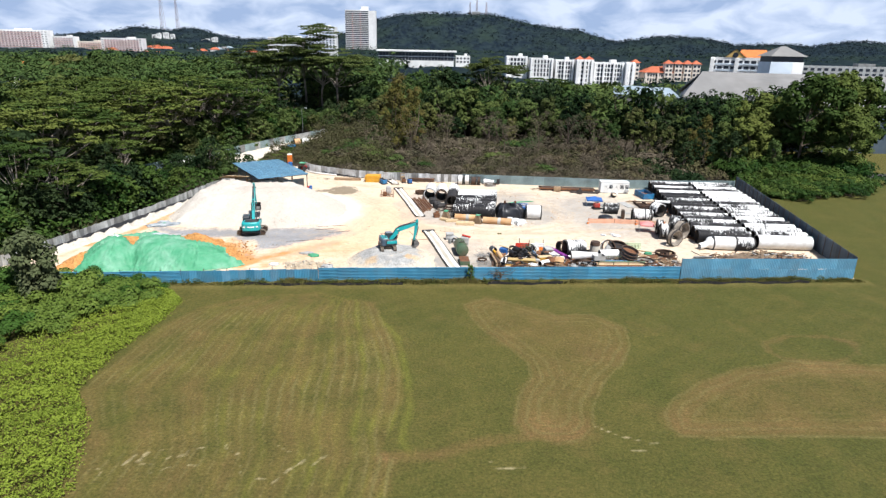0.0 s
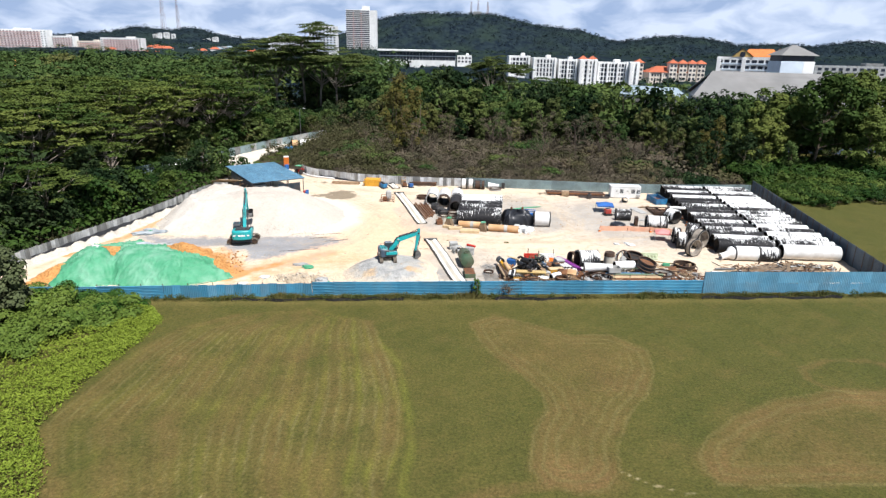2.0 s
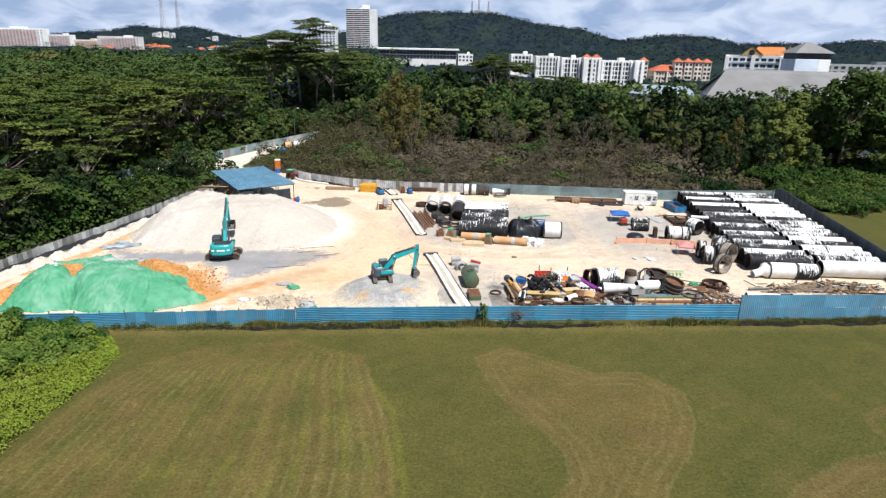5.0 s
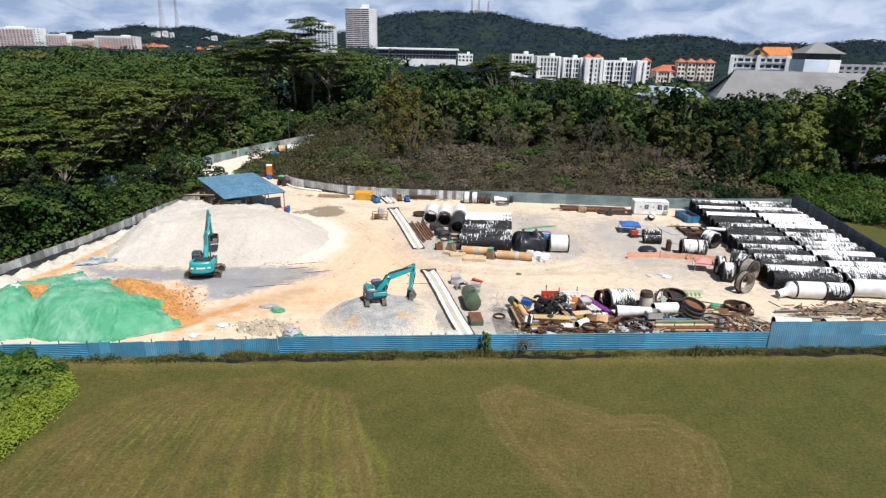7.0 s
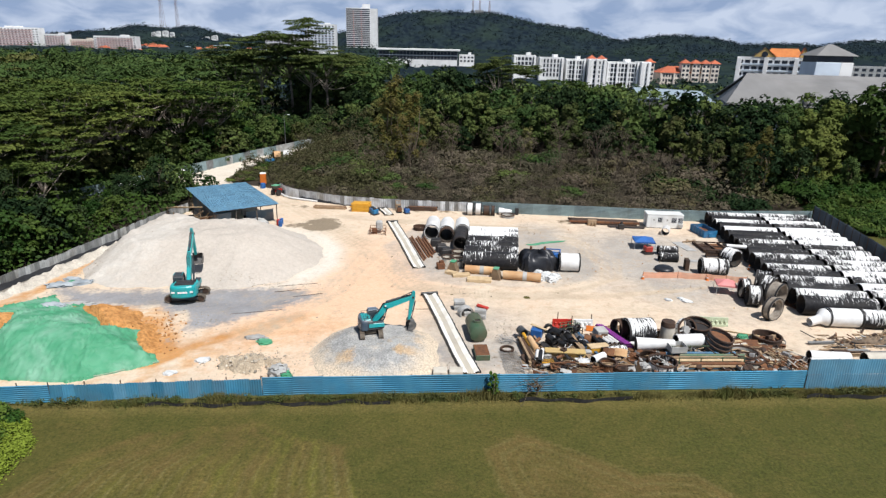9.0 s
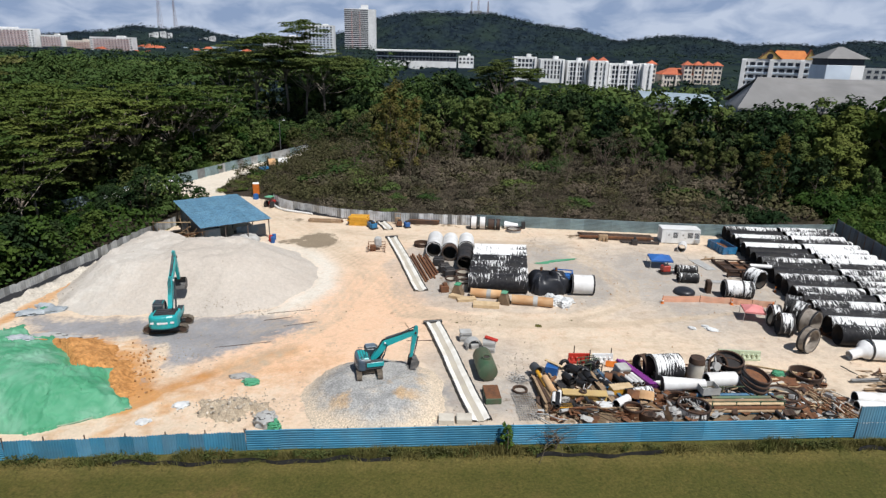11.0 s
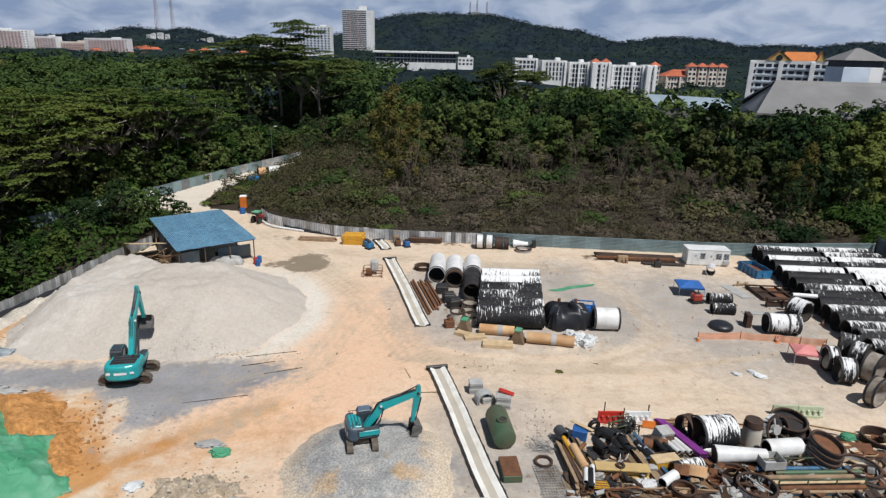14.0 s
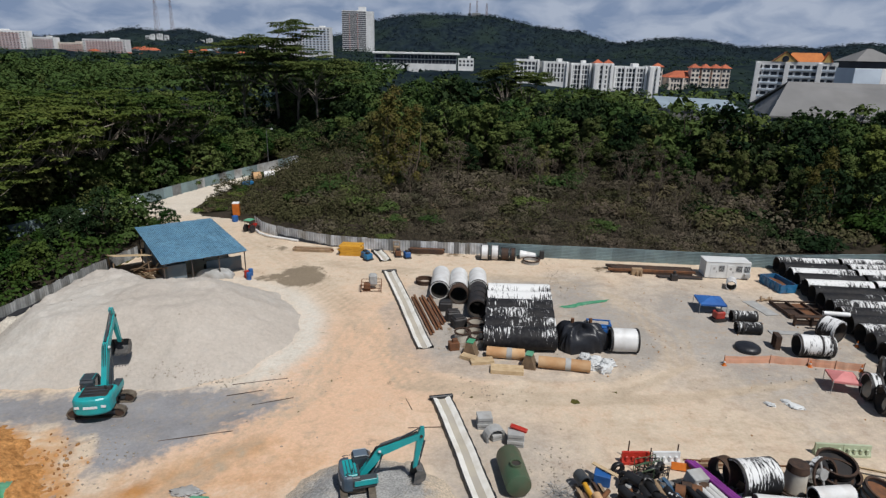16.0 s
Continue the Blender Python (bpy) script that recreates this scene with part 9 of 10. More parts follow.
cr = thing("mixer_cage", "rusty cage with grey drum mixer", "mixer", pose(-9.2, 116.4, 0.06, 0, 0, 4))
for a in (-1, 1):
    for b in (-1, 1):
        part("post", Shape().box((a * 1.2, b * 1.0, 0.5), (0.07, 0.07, 1.0)), M_rust, cr)
    for z in (0.2, 0.55, 0.98):
        part("rail", Shape().box((0, a * 1.0, z), (2.45, 0.05, 0.06)), M_rust, cr)
        part("rail", Shape().box((a * 1.2, 0, z), (0.05, 2.0, 0.06)), M_rust, cr)
part("drum", Shape().box((0.2, 0.2, 1.2), (1.0, 1.0, 1.5), bev=0.2), M_conc, cr, "grey motor housing")
part("hopper", Shape().box((-0.5, -0.3, 0.5), (0.8, 0.7, 0.8), bev=0.05), M_rust, cr)

# ---- by the road ----
tl = thing("portable_toilet", "orange portable toilet with white roof", "toilet", pose(-36.3, 149.4, 0.06, 0, 0, 10))
part("cabin", Shape().box((0, 0, 1.1), (1.15, 1.15, 2.1), bev=0.06), M_orange, tl)
part("roof", Shape().box((0, 0, 2.24), (1.2, 1.2, 0.24), bev=0.1), M_cabin, tl, "white domed roof")
part("door", Shape().box((0, -0.585, 1.1), (0.8, 0.04, 1.8), bev=0.02), M_orange, tl)
part("skid", Shape().box((0, 0, 0.05), (1.1, 1.1, 0.1)), M_black, tl)
solid("water_tank", Shape().lathe([(0, 0), (0.5, 0), (0.52, 0.4), (0.5, 0.95), (0.3, 1.05), (0, 1.05)], 18), M_blueplastic, "blue plastic water tank by the road", "tank", pose(-35.3, 145.6, 0.06), smooth=True)
trc = thing("small_tractor", "small red tractor under a green canopy", "tractor", pose(-30.9, 140.2, 0.06, 0, 0, 70))
part("body", Shape().box((0.3, 0, 0.8), (1.6, 0.7, 0.6), bev=0.1), M_red, trc)
part("canopy", Shape().box((-0.4, 0, 1.95), (1.4, 1.3, 0.1), bev=0.04), M_tarp, trc, "green canopy")
for a in (-0.9, 0.2):
    for b in (-0.55, 0.55):
        part("canopy_post", Shape().cyl((a, b, 0.7), (a, b, 1.95), 0.03, n=6), M_black, trc)
for a, r in ((-0.6, 0.6), (0.8, 0.42)):
    for b in (-0.6, 0.6):
        part("wheel", Shape().cyl((a, b - 0.14, r), (a, b + 0.14, r), r, n=18), M_black, trc)
pipe("orange_pipe", "short orange-brown pipe standing open beside the road", -41.4, 178.6, 1.7, 1.0, 30, M_log, group="roadside pipes", wall=0.1)
pipe("white_pipe", "short white pipe lying beside the road", -39.2, 180.6, 2.2, 0.95, 20, M_whitepipe, group="roadside pipes", wall=0.1)
solid("blue_cover", Shape().box((0, 0, 0.4), (2.4, 1.4, 0.9), bev=0.15), M_skip, "blue covered trailer on the road edge", "trailer", pose(-42.0, 174.0, 0.06, 0, 0, 60))
dr = np.random.default_rng(3)
for k, (x, y, L, yw) in enumerate(((-58.0, 139.5, 7, 68), (-56.6, 144.5, 6, 68), (-55.2, 149.5, 6, 65))):
    pipe("white_pipe", "white covered pipe along the road fence", x, y, L, 1.1, yw, M_whitepipe, group="roadside pipes", wall=0.08, collar=(-L / 2 + 0.2,))
solid("white_hose", Shape().path([(-30.3, 140.4, 0.25), (-29.2, 138.6, 0.25), (-27.6, 137.2, 0.25), (-25.2, 136.2, 0.25), (-22.4, 135.0, 0.25)], 0.19, 8), M_whitepipe, "thick white hose along the fence foot", "hose")
lamp_m = mat("lamp_steel", (0.20, 0.21, 0.21), (0.15, 0.15, 0.15), 2, 0.5, 0.3)
for x, y in ((-56.5, 171.4), (-43.2, 194.5)):
    lp = thing("street_lamp", "slim grey street lamp with curved arm", "street lamp", pose(x, y, 0), "street lamps")
    part("pole", Shape().cyl((0, 0, 0), (0, 0, 9), 0.09, 0.06, 8), lamp_m, lp)
    part("arm", Shape().path([(0, 0, 9), (0.4, -0.3, 9.4), (1.2, -0.8, 9.5)], 0.045), lamp_m, lp)
    part("head", Shape().box((1.5, -1.0, 9.5), (0.8, 0.35, 0.16), rz=-33, bev=0.05), M_cabin, lp)

# ---- centre front ----
M_tankg = mat("green_tank_paint", (0.06, 0.12, 0.065), (0.085, 0.125, 0.075), 1.5, 0.5, 0.1, 0.1, 5, (0.17, 0.10, 0.065), 0.45, 0.9)
tk = thing("steel_tank", "round-ended green steel tank with rust and manhole", "tank", pose(4.35, 82.0, 0.06, 0, 0, 97) @ Matrix.Scale(0.86, 4))
part("shell", Shape().lathe([(0.0, -2.15), (0.6, -2.12), (0.95, -1.95), (1.0, -1.8), (1.0, 1.8), (0.95, 1.95), (0.6, 2.12), (0.0, 2.15)], 28, pose(0, 0, 1.05, 0, 90, 0)), M_tankg, tk, smooth=True)
part("manhole_ring", Shape().tube((-0.6, 0, 1.95), (-0.6, 0, 2.2), 0.45, 0.36, 20), M_tankg, tk)
# flat dark disc paints the depth of the opening
part("manhole", Shape().cyl((-0.6, 0, 2.0), (-0.6, 0, 2.1), 0.355, n=20), M_inside, tk, "disc coloured dark as shade in the open manhole")
part("cradle", Shape().box((-1.2, 0, 0.1), (0.2, 1.4, 0.25)).box((1.2, 0, 0.1), (0.2, 1.4, 0.25)), M_rust, tk)
gb = thing("steel_box", "green steel box with rusty top", "box", pose(4.7, 77.8, 0.06, 0, 0, 5) @ Matrix.Scale(0.82, 4))
part("body", Shape().box((0, 0, 0.35), (1.6, 2.6, 0.65), bev=0.03), M_tankg, gb)
part("lid", Shape().box((0, 0, 0.70), (1.56, 2.56, 0.05)), M_rust, gb, "rusty lid")


def block_stack(x, y, yaw, n, w, label):
    r = thing("block_stack", label, "block stack", pose(x, y, 0.06, 0, 0, yaw), "block stacks")
    me_ = mesh("slab", Shape().box((0, 0, 0), (w, 1.0, 0.26), bev=0.02), M_conc)
    for i in range(n):
        part("slab", me_, None, r, m=pose(0.03 * math.sin(i * 4), 0.03 * math.cos(i * 3), 0.14 + 0.27 * i, 0, 0, 2 * math.sin(i * 5)))
    return r


block_stack(2.8, 88.3, 4, 4, 1.15, "stack of grey concrete slabs")
block_stack(5.0, 86.2, -6, 4, 1.2, "stack of grey concrete slabs with red cap")
block_stack(3.5, 86.9, 25, 2, 0.8, "small broken stack of grey slabs")
for i in range(4):
    solid("curved_slab", Shape().tube((0, -0.4, 0), (0, 0.4, 0), 0.75, 0.68, 16), M_conc, "curved grey concrete segment", "segment", pose(3.4 + 0.12 * i, 86.7 + 0.1 * i, 0.35, 0, 55, 20), "curved segments") if i < 2 else None
solid("red_channel", Shape().box((0, 0, 0.1), (1.3, 0.4, 0.2), bev=0.04), M_red, "red plastic channel on concrete slabs", "channel", pose(5.2, 86.4, 1.16, 0, 8, -22))
for x, y, L, yw in ((-1.6, 88.0, 3.0, 5), (-3.2, 91.2, 1.8, 110), (-14.4, 91.2, 3.4, 22), (-18.8, 86.3, 5.2, 16), (-16.3, 94.3, 4.6, 16), (-17.0, 92.4, 3.0, 20)):
    solid("steel_rod", Shape().cyl((-L / 2, 0, 0.04), (L / 2, 0, 0.04), 0.028, n=6), M_rustdark, "thin steel rod on sand", "rod", pose(x, y, 0.06, 0, 0, yw), "steel rods")
for x, y in ((0.9, 74.2), (2.3, 74.3)):
    solid("concrete_block", Shape().box((0, 0, 0.22), (1.2, 1.0, 0.45), bev=0.04), M_conc_pale, "pale concrete block by the fence", "block", pose(x, y, 0.06), "concrete blocks")
lump("grey_bag", "grey plastic bag of rubbish by the fence", -13.0, 73.3, 1.0, 0.75, 0.95, M_conc, "bag", seed=5)
lump("green_netting", "heap of green net on the ground", -12.2, 72.8, 0.55, 0.5, 0.6, M_tarp, "net", seed=6)
lump("green_netting", "heap of green net on the ground", -15.9, 79.3, 0.8, 0.5, 0.35, M_tarp, "net", seed=7)
lump("grey_netting", "heap of grey net on the ground", -17.0, 80.2, 0.9, 0.5, 0.3, M_conc, "net", seed=8)
lump("white_sheet", "crumpled white plastic sheet on the ground", -20.4, 75.6, 0.7, 0.5, 0.2, M_sackwhite, "sheet", seed=9)
lump("white_sheet", "crumpled white plastic sheet on the ground", -22.3, 73.2, 0.6, 0.45, 0.2, M_sackwhite, "sheet", seed=10)
for x, y, s in ((-43.3, 92.4, 1.7), (-41.4, 93.2, 1.5), (-38.5, 86.9, 1.6), (-36.4, 86.4, 1.3)):
    lump("loose_net", "loose grey-green net beside the sheeting", x, y, s, s * 0.5, 0.35, M_greysheeting if x < -40 else M_conc, "net", seed=int(-x), yaw=15)
lump("green_strip", "strip of green net on sand", 16.3, 113.4, 2.4, 0.4, 0.12, M_tarp, "net", seed=12, yaw=22)
lump("green_strip", "strip of green net on sand", 14.0, 112.3, 1.1, 0.3, 0.10, M_tarp, "net", seed=13, yaw=5)
lump("green_sack", "teal sack beside the pipe row", 57.3, 88.4, 0.8, 0.6, 1.6, M_tealpaint, "sack", seed=14)

# broken stone and clods strewn about
rk = np.random.default_rng(12)
RK = []
for cx, cy, sx, sy, n in ((-16, 75.5, 2.6, 1.2, 260), (-25.2, 83.5, 2.0, 2.2, 150), (-20.5, 94.2, 4.0, 0.5, 160), (7.5, 83.2, 1.2, 1.2, 120), (1.5, 104, 1.8, 6, 110), (14.0, 120.5, 0.5, 6, 130), (20, 76.5, 14, 2.2, 260), (33, 97, 7, 2.5, 60), (-42.5, 98, 1.2, 9, 220), (3, 93, 1.4, 1, 40), (0, 95, 30, 14, 160), (30, 115, 8, 8, 60)):
    RK.append(np.stack([rk.normal(cx, sx, n), rk.normal(cy, sy, n), rk.uniform(0.03, 0.11, n)], 1))
RK = np.concatenate(RK)
RK = RK[inside(RK[:, 0], RK[:, 1], YARD)]
cube = np.array([(0, 0, 0.9), (1, 0.1, 0.2), (0.2, 1, 0.25), (-0.9, 0.3, 0.1), (-0.1, -1, 0.2), (0, 0, -0.4)])
tri = np.array([(0, 1, 2), (0, 2, 3), (0, 3, 4), (0, 4, 1), (5, 2, 1), (5, 3, 2), (5, 4, 3), (5, 1, 4)])
ang = rk.uniform(0, 6.28, len(RK))
cv = cube[None] * RK[:, 2][:, None, None] * rk.uniform(0.6, 1.3, (len(RK), 6, 1))
cvx = cv[..., 0] * np.cos(ang)[:, None] - cv[..., 1] * np.sin(ang)[:, None] + RK[:, 0][:, None]
cvy = cv[..., 0] * np.sin(ang)[:, None] + cv[..., 1] * np.cos(ang)[:, None] + RK[:, 1][:, None]
zz = np.maximum(np.maximum(sand_z(RK[:, 0], RK[:, 1]), 0.07), 0)
M_stone = mat("broken_stone", (0.46, 0.40, 0.32), (0.36, 0.31, 0.25), 6, 0.9, 0, 0.3, 12)
stones = array_mesh("rubble", np.stack([cvx, cvy, cv[..., 2] + zz[:, None]], -1).reshape(-1, 3), (tri[None] + 6 * np.arange(len(RK))[:, None, None]).reshape(-1, 3), M_stone)
tagged(new("rubble", stones), "broken stone and clods strewn over the yard", "rubble", kind="stuff")

# ---- scrap yard by the near fence ----
M_purple = mat("purple_pipe", (0.20, 0.035, 0.22), (0.26, 0.05, 0.28), 2, 0.5, 0, 0.05, 6)
M_bluebeam = mat("blue_beam_paint", (0.025, 0.10, 0.19), (0.04, 0.15, 0.26), 2, 0.5, 0.1, 0.1, 6, (0.2, 0.12, 0.08), 1.0, 0.4)
M_hdpe = mat("black_plastic_pipe", (0.014, 0.014, 0.015), (0.022, 0.022, 0.023), 2, 0.4, 0, 0.05, 6)
M_mint = mat("pale_green_plastic", (0.52, 0.58, 0.40), (0.46, 0.52, 0.35), 2, 0.6, 0, 0.05, 6)
M_ochre_w = mat("faded_yellow_paint", (0.56, 0.40, 0.16), (0.48, 0.33, 0.14), 1.5, 0.7, 0, 0.2, 8, (0.40, 0.30, 0.18), 0.8, 0.5)
M_galv = mat("galvanised_mesh", (0.34, 0.34, 0.33), (0.27, 0.26, 0.25), 3, 0.6, 0.4, 0.1, 8)


def lying(name, label, a, b, r, material, z=0.07, group="", n=16, hollow=True, r2=None, category="pipe"):
    """A round length from a to b on the ground (x, y), or at height z."""
    L = math.hypot(b[0] - a[0], b[1] - a[1])
    yaw = math.degrees(math.atan2(b[1] - a[1], b[0] - a[0]))
    z0 = a[2] if len(a) > 2 else z
    z1 = b[2] if len(b) > 2 else z
    root = thing(name, label, category, pose(a[0], a[1], z0 + r, 0, -math.degrees(math.atan2(z1 - z0, L)), yaw), group)
    if hollow:
        part("shell", Shape().tube((0, 0, 0), (L, 0, 0), r, r * 0.86, n), material, root, smooth=True)
        part("lining", Shape().tube((0.015, 0, 0), (L - 0.015, 0, 0), r * 0.855, r * 0.80, n), M_inside, root, "inner skin coloured dark as shade in the bore", smooth=True)
    else:
        part("shell", Shape().cyl((0, 0, 0), (L, 0, 0), r, r2 if r2 else r, n), material, root, smooth=True)
    return root


def beam(name, label, a, b, w, h, material, z=0.07, group="", category="beam"):
    """An I-beam or plank from a to b."""
    L = math.hypot(b[0] - a[0], b[1] - a[1])
    yaw = math.degrees(math.atan2(b[1] - a[1], b[0] - a[0]))
    s = Shape().box((L / 2, 0, h * 0.06), (L, w, h * 0.12)).box((L / 2, 0, h * 0.94), (L, w, h * 0.12)).box((L / 2, 0, h * 0.5), (L, w * 0.3, h * 0.77))
    return solid(name, s, material, label, category, pose(a[0], a[1], z, 0, 0, yaw), group)


def water_barrier(label, x, y, L, material, yaw):
    r = thing("plastic_barrier", label, "barrier", pose(x, y, 0.06, 0, 0, yaw), "plastic barriers")
    n = max(1, round(L / 2))
    for i in range(n):
        s = Shape().prism([(-0.25, 0), (0.25, 0), (0.25, 0.2), (0.12, 0.45), (0.09, 0.95), (-0.09, 0.95), (-0.12, 0.45), (-0.25, 0.2)], 0, 1.96, pose(2 * i + 1.96, 0, 0, 0, 0, 90))
        u = part("unit", s, material, r)
        for k in range(4):
            part("recess", Shape().box((2 * i + 0.3 + 0.45 * k, -0.20, 0.5), (0.22, 0.14, 0.42), bev=0.05), material, u)
    return r


water_barrier("red plastic road barrier behind scrap", 12.3, 84.2, 2.1, M_red, 1)
water_barrier("white plastic road barrier behind scrap", 14.5, 84.25, 2.1, M_cabin, 2)
water_barrier("pale green plastic road barrier behind scrap", 26.9, 85.7, 4.3, M_mint, -3)
solid("orange_board", Shape().box((0, 0, 0.3), (2.0, 0.08, 0.55), bev=0.02).box((0.4, 0.4, 0.2), (1.6, 0.6, 0.3), bev=0.05), M_orange, "faded orange board leaning on scrap", "board", pose(16.6, 83.3, 0.1, -20, 0, -12))
# pipe fittings heap
g = random.Random(21)
for i in range(9):
    x, y = 12.0 + g.uniform(-0.9, 2.6), 82.4 + g.uniform(-1.0, 1.2)
    tw_ = thing("rubber_tyre", "black rubber tyre standing in scrap", "tyre", pose(x, y, 0.55, 90, 0, g.uniform(-60, 60)), "tyres")
    part("tread", Shape().lathe([(0.26, -0.13), (0.46, -0.15), (0.52, -0.08), (0.52, 0.08), (0.46, 0.15), (0.26, 0.13), (0.26, -0.13)], 20), M_hdpe, tw_, smooth=True)
for i in range(12):
    x, y = 11.6 + g.uniform(-0.4, 3.0), 80.6 + g.uniform(-0.3, 1.2)
    a = g.uniform(-100, -40)
    lying("plastic_pipe", "short black plastic pipe in scrap", (x, y), (x + 1.1 * math.cos(radians(a)), y + 1.1 * math.sin(radians(a))), g.uniform(0.22, 0.42), M_hdpe, 0.07 + g.choice([0, 0, 0.5]), "black plastic pipes", 18)
for i in range(8):
    x, y = 13.6 + g.uniform(-0.3, 2.2), 83.0 + g.uniform(-0.8, 0.5)
    fr_ = thing("steel_cage", "dark green steel cage frame in scrap", "cage", pose(x, y, 0.06, 0, 0, g.uniform(-30, 30)), "steel cages")
    w, h = g.uniform(0.7, 1.1), g.uniform(0.6, 1.0)
    for a_ in (-1, 1):
        for b_ in (-1, 1):
            part("upright", Shape().box((a_ * w / 2, b_ * w / 3, h / 2), (0.05, 0.05, h)), M_tankg if i % 2 else M_black, fr_)
        part("rail", Shape().box((0, a_ * w / 3, h), (w, 0.05, 0.05)), M_tankg if i % 2 else M_black, fr_)
        part("rail", Shape().box((a_ * w / 2, 0, h * 0.5), (0.05, w * 0.66, 0.05)), M_black, fr_)
for x, y in ((12.9, 84.7), (16.3, 84.4), (14.2, 83.9)):
    solid("steel_stake", Shape().cyl((0, 0, 0), (0, 0, 1.5), 0.05, n=8), M_rustdark, "rusty upright steel stake", "stake", pose(x, y, 0.06), "steel stakes")
bx = thing("blue_box", "blue plastic box with pale board on top", "box", pose(10.4, 82.0, 0.06, 0, 0, -20))
part("body", Shape().box((0, 0, 0.45), (1.1, 0.9, 0.85), bev=0.05), M_blueplastic, bx)
part("board", Shape().box((0.1, 0.2, 1.0), (1.9, 0.3, 0.06), rz=-25), M_timber_pale, bx, "pale wooden board")
# left bundle of timber and tubes
for i in range(9):
    t = i / 8
    beam("timber_baulk", "dark weathered timber baulk in a bundle", (8.5 + 0.28 * (i % 3), 81.6 - 0.2 * i), (9.0 + 0.30 * (i % 3), 75.4 + 0.12 * i), 0.24, 0.22, [M_timber, M_rustdark, M_timber][i % 3], 0.07 + 0.23 * (i // 3), "timber baulks")
for i, (mm, lb, x, y, r) in enumerate(((M_yel, "yellow", 8.9, 80.8, 0.17), (M_timber_pale, "tan", 9.1, 80.2, 0.14), (M_log, "orange-tan", 9.35, 79.6, 0.3), (M_yel, "yellow", 9.3, 79.4, 0.14), (M_whitepipe, "white", 9.9, 77.8, 0.17), (M_whitepipe, "white", 10.3, 77.6, 0.17), (M_hdpe, "black", 10.1, 77.2, 0.2))):
    lying("tube", lb + " tube lying on the timber bundle", (x, y, 0.75), (x + 0.45 if i < 4 else x - 0.35, y - (2.3 if i < 4 else 1.7), 0.6), r, mm, group="tubes")
lying("tube", "dark blue drum end on the timber bundle", (8.7, 81.8), (9.0, 80.9), 0.42, M_darkpaint, 0.5, "tubes")
beam("timber_baulk", "dark slanting timber baulk", (10.0, 82.2), (10.9, 77.2), 0.2, 0.25, M_timber, 0.1, "timber baulks")
beam("timber_baulk", "dark slanting timber baulk", (9.7, 82.0), (10.5, 77.6), 0.2, 0.25, M_rustdark, 0.1, "timber baulks")
# rebar mesh
mesh_r = thing("rebar_mesh", "bundle of bent grey rebar mesh", "rebar", pose(7.4, 76.6, 0.08, 0, 0, 4), "rebar")
for i in range(9):
    part("bar", Shape().path([(-0.8 + 0.2 * i, -2.1, 0.05), (-0.75 + 0.2 * i, 0, 0.12 + 0.05 * math.sin(i)), (-0.9 + 0.2 * i, 2.0, 0.05)], 0.022, 5), M_galv, mesh_r)
for i in range(16):
    part("tie", Shape().path([(-0.9, -2.0 + 0.26 * i, 0.08), (0.9, -2.0 + 0.26 * i + 0.05 * math.sin(i), 0.12)], 0.02, 5), M_galv, mesh_r)
rb = thing("rebar_tangle", "tangle of thin grey rebar ends", "rebar", pose(7.4, 80.6, 0.08), "rebar")
for i in range(34):
    a, e = g.uniform(0, 6.28), g.uniform(0.0, 0.5)
    L = g.uniform(0.8, 2.0)
    part("bar", Shape().cyl((g.uniform(-0.6, 0.6), g.uniform(-0.7, 0.7), 0.1), (L * math.cos(a) * 0.7, L * math.sin(a) * 0.7, 0.1 + e), 0.02, n=4), M_galv, rb)
ring("steel_ring", "rusty hoop ring on the ground", 7.2, 78.9, 0.6, 0.22, M_rustdark, category="steel ring")
# yellow beam, blue beams
beam("yellow_girder", "heavy yellow steel girder lying in scrap", (10.6, 77.9), (14.3, 77.7), 0.9, 0.7, M_ochre_w)
ring("steel_ring", "small rusty ring on the yellow girder", 12.3, 77.8, 0.25, 0.08, M_rust, z=0.83, category="steel ring")
for k, (dx, mm) in enumerate(((0, M_bluebeam), (-0.32, M_timber), (-0.6, M_timber), (0.3, M_bluebeam))):
    beam("long_beam", ["dark blue", "brown", "brown", "dark blue"][k] + " long steel beam slanting across scrap", (14.2 + dx, 82.0), (15.3 + dx, 76.7), 0.26, 0.34, mm, 0.1 + 0.2 * (k == 3), "long beams")
for i in range(7):
    lying("purple_tube", "purple plastic tube in a tied bundle", (16.7 + 0.22 * (i % 4), 83.8 - 0.05 * i), (18.5 + 0.22 * (i % 4), 79.2), 0.12, M_purple, 0.45 + 0.22 * (i // 4), "purple tubes", 12)
beam("timber_baulk", "reddish timber under the purple tubes", (16.9, 82.6), (19.0, 78.7), 0.4, 0.38, M_rust, 0.07, "timber baulks")
for i in range(5):
    lying("white_tube", "white plastic tube leaning in scrap", (15.6 + 0.42 * i, 81.2), (16.2 + 0.42 * i, 79.6), 0.19, M_whitepipe if i > 1 else M_hdpe, 0.5, "white tubes", 14)
for i in range(4):
    lying("rust_drum", "rusty brown short drum in scrap", (14.9 + 0.55 * i, 80.9 + 0.3 * (i % 2)), (15.5 + 0.55 * i, 80.7 + 0.3 * (i % 2)), 0.42, [M_rust, M_rustdark][i % 2], 0.1, "rusty drums", 20)
solid("steel_cabinet", Shape().box((0, 0, 0.6), (1.2, 1.0, 1.1), bev=0.05), M_conc, "grey steel cabinet tilted in scrap", "cabinet", pose(16.5, 81.8, 0.1, 10, 5, 20))
ybx = thing("yellow_chest", "dented yellow steel box in scrap", "box", pose(15.7, 78.6, 0.06, 0, 0, 12))
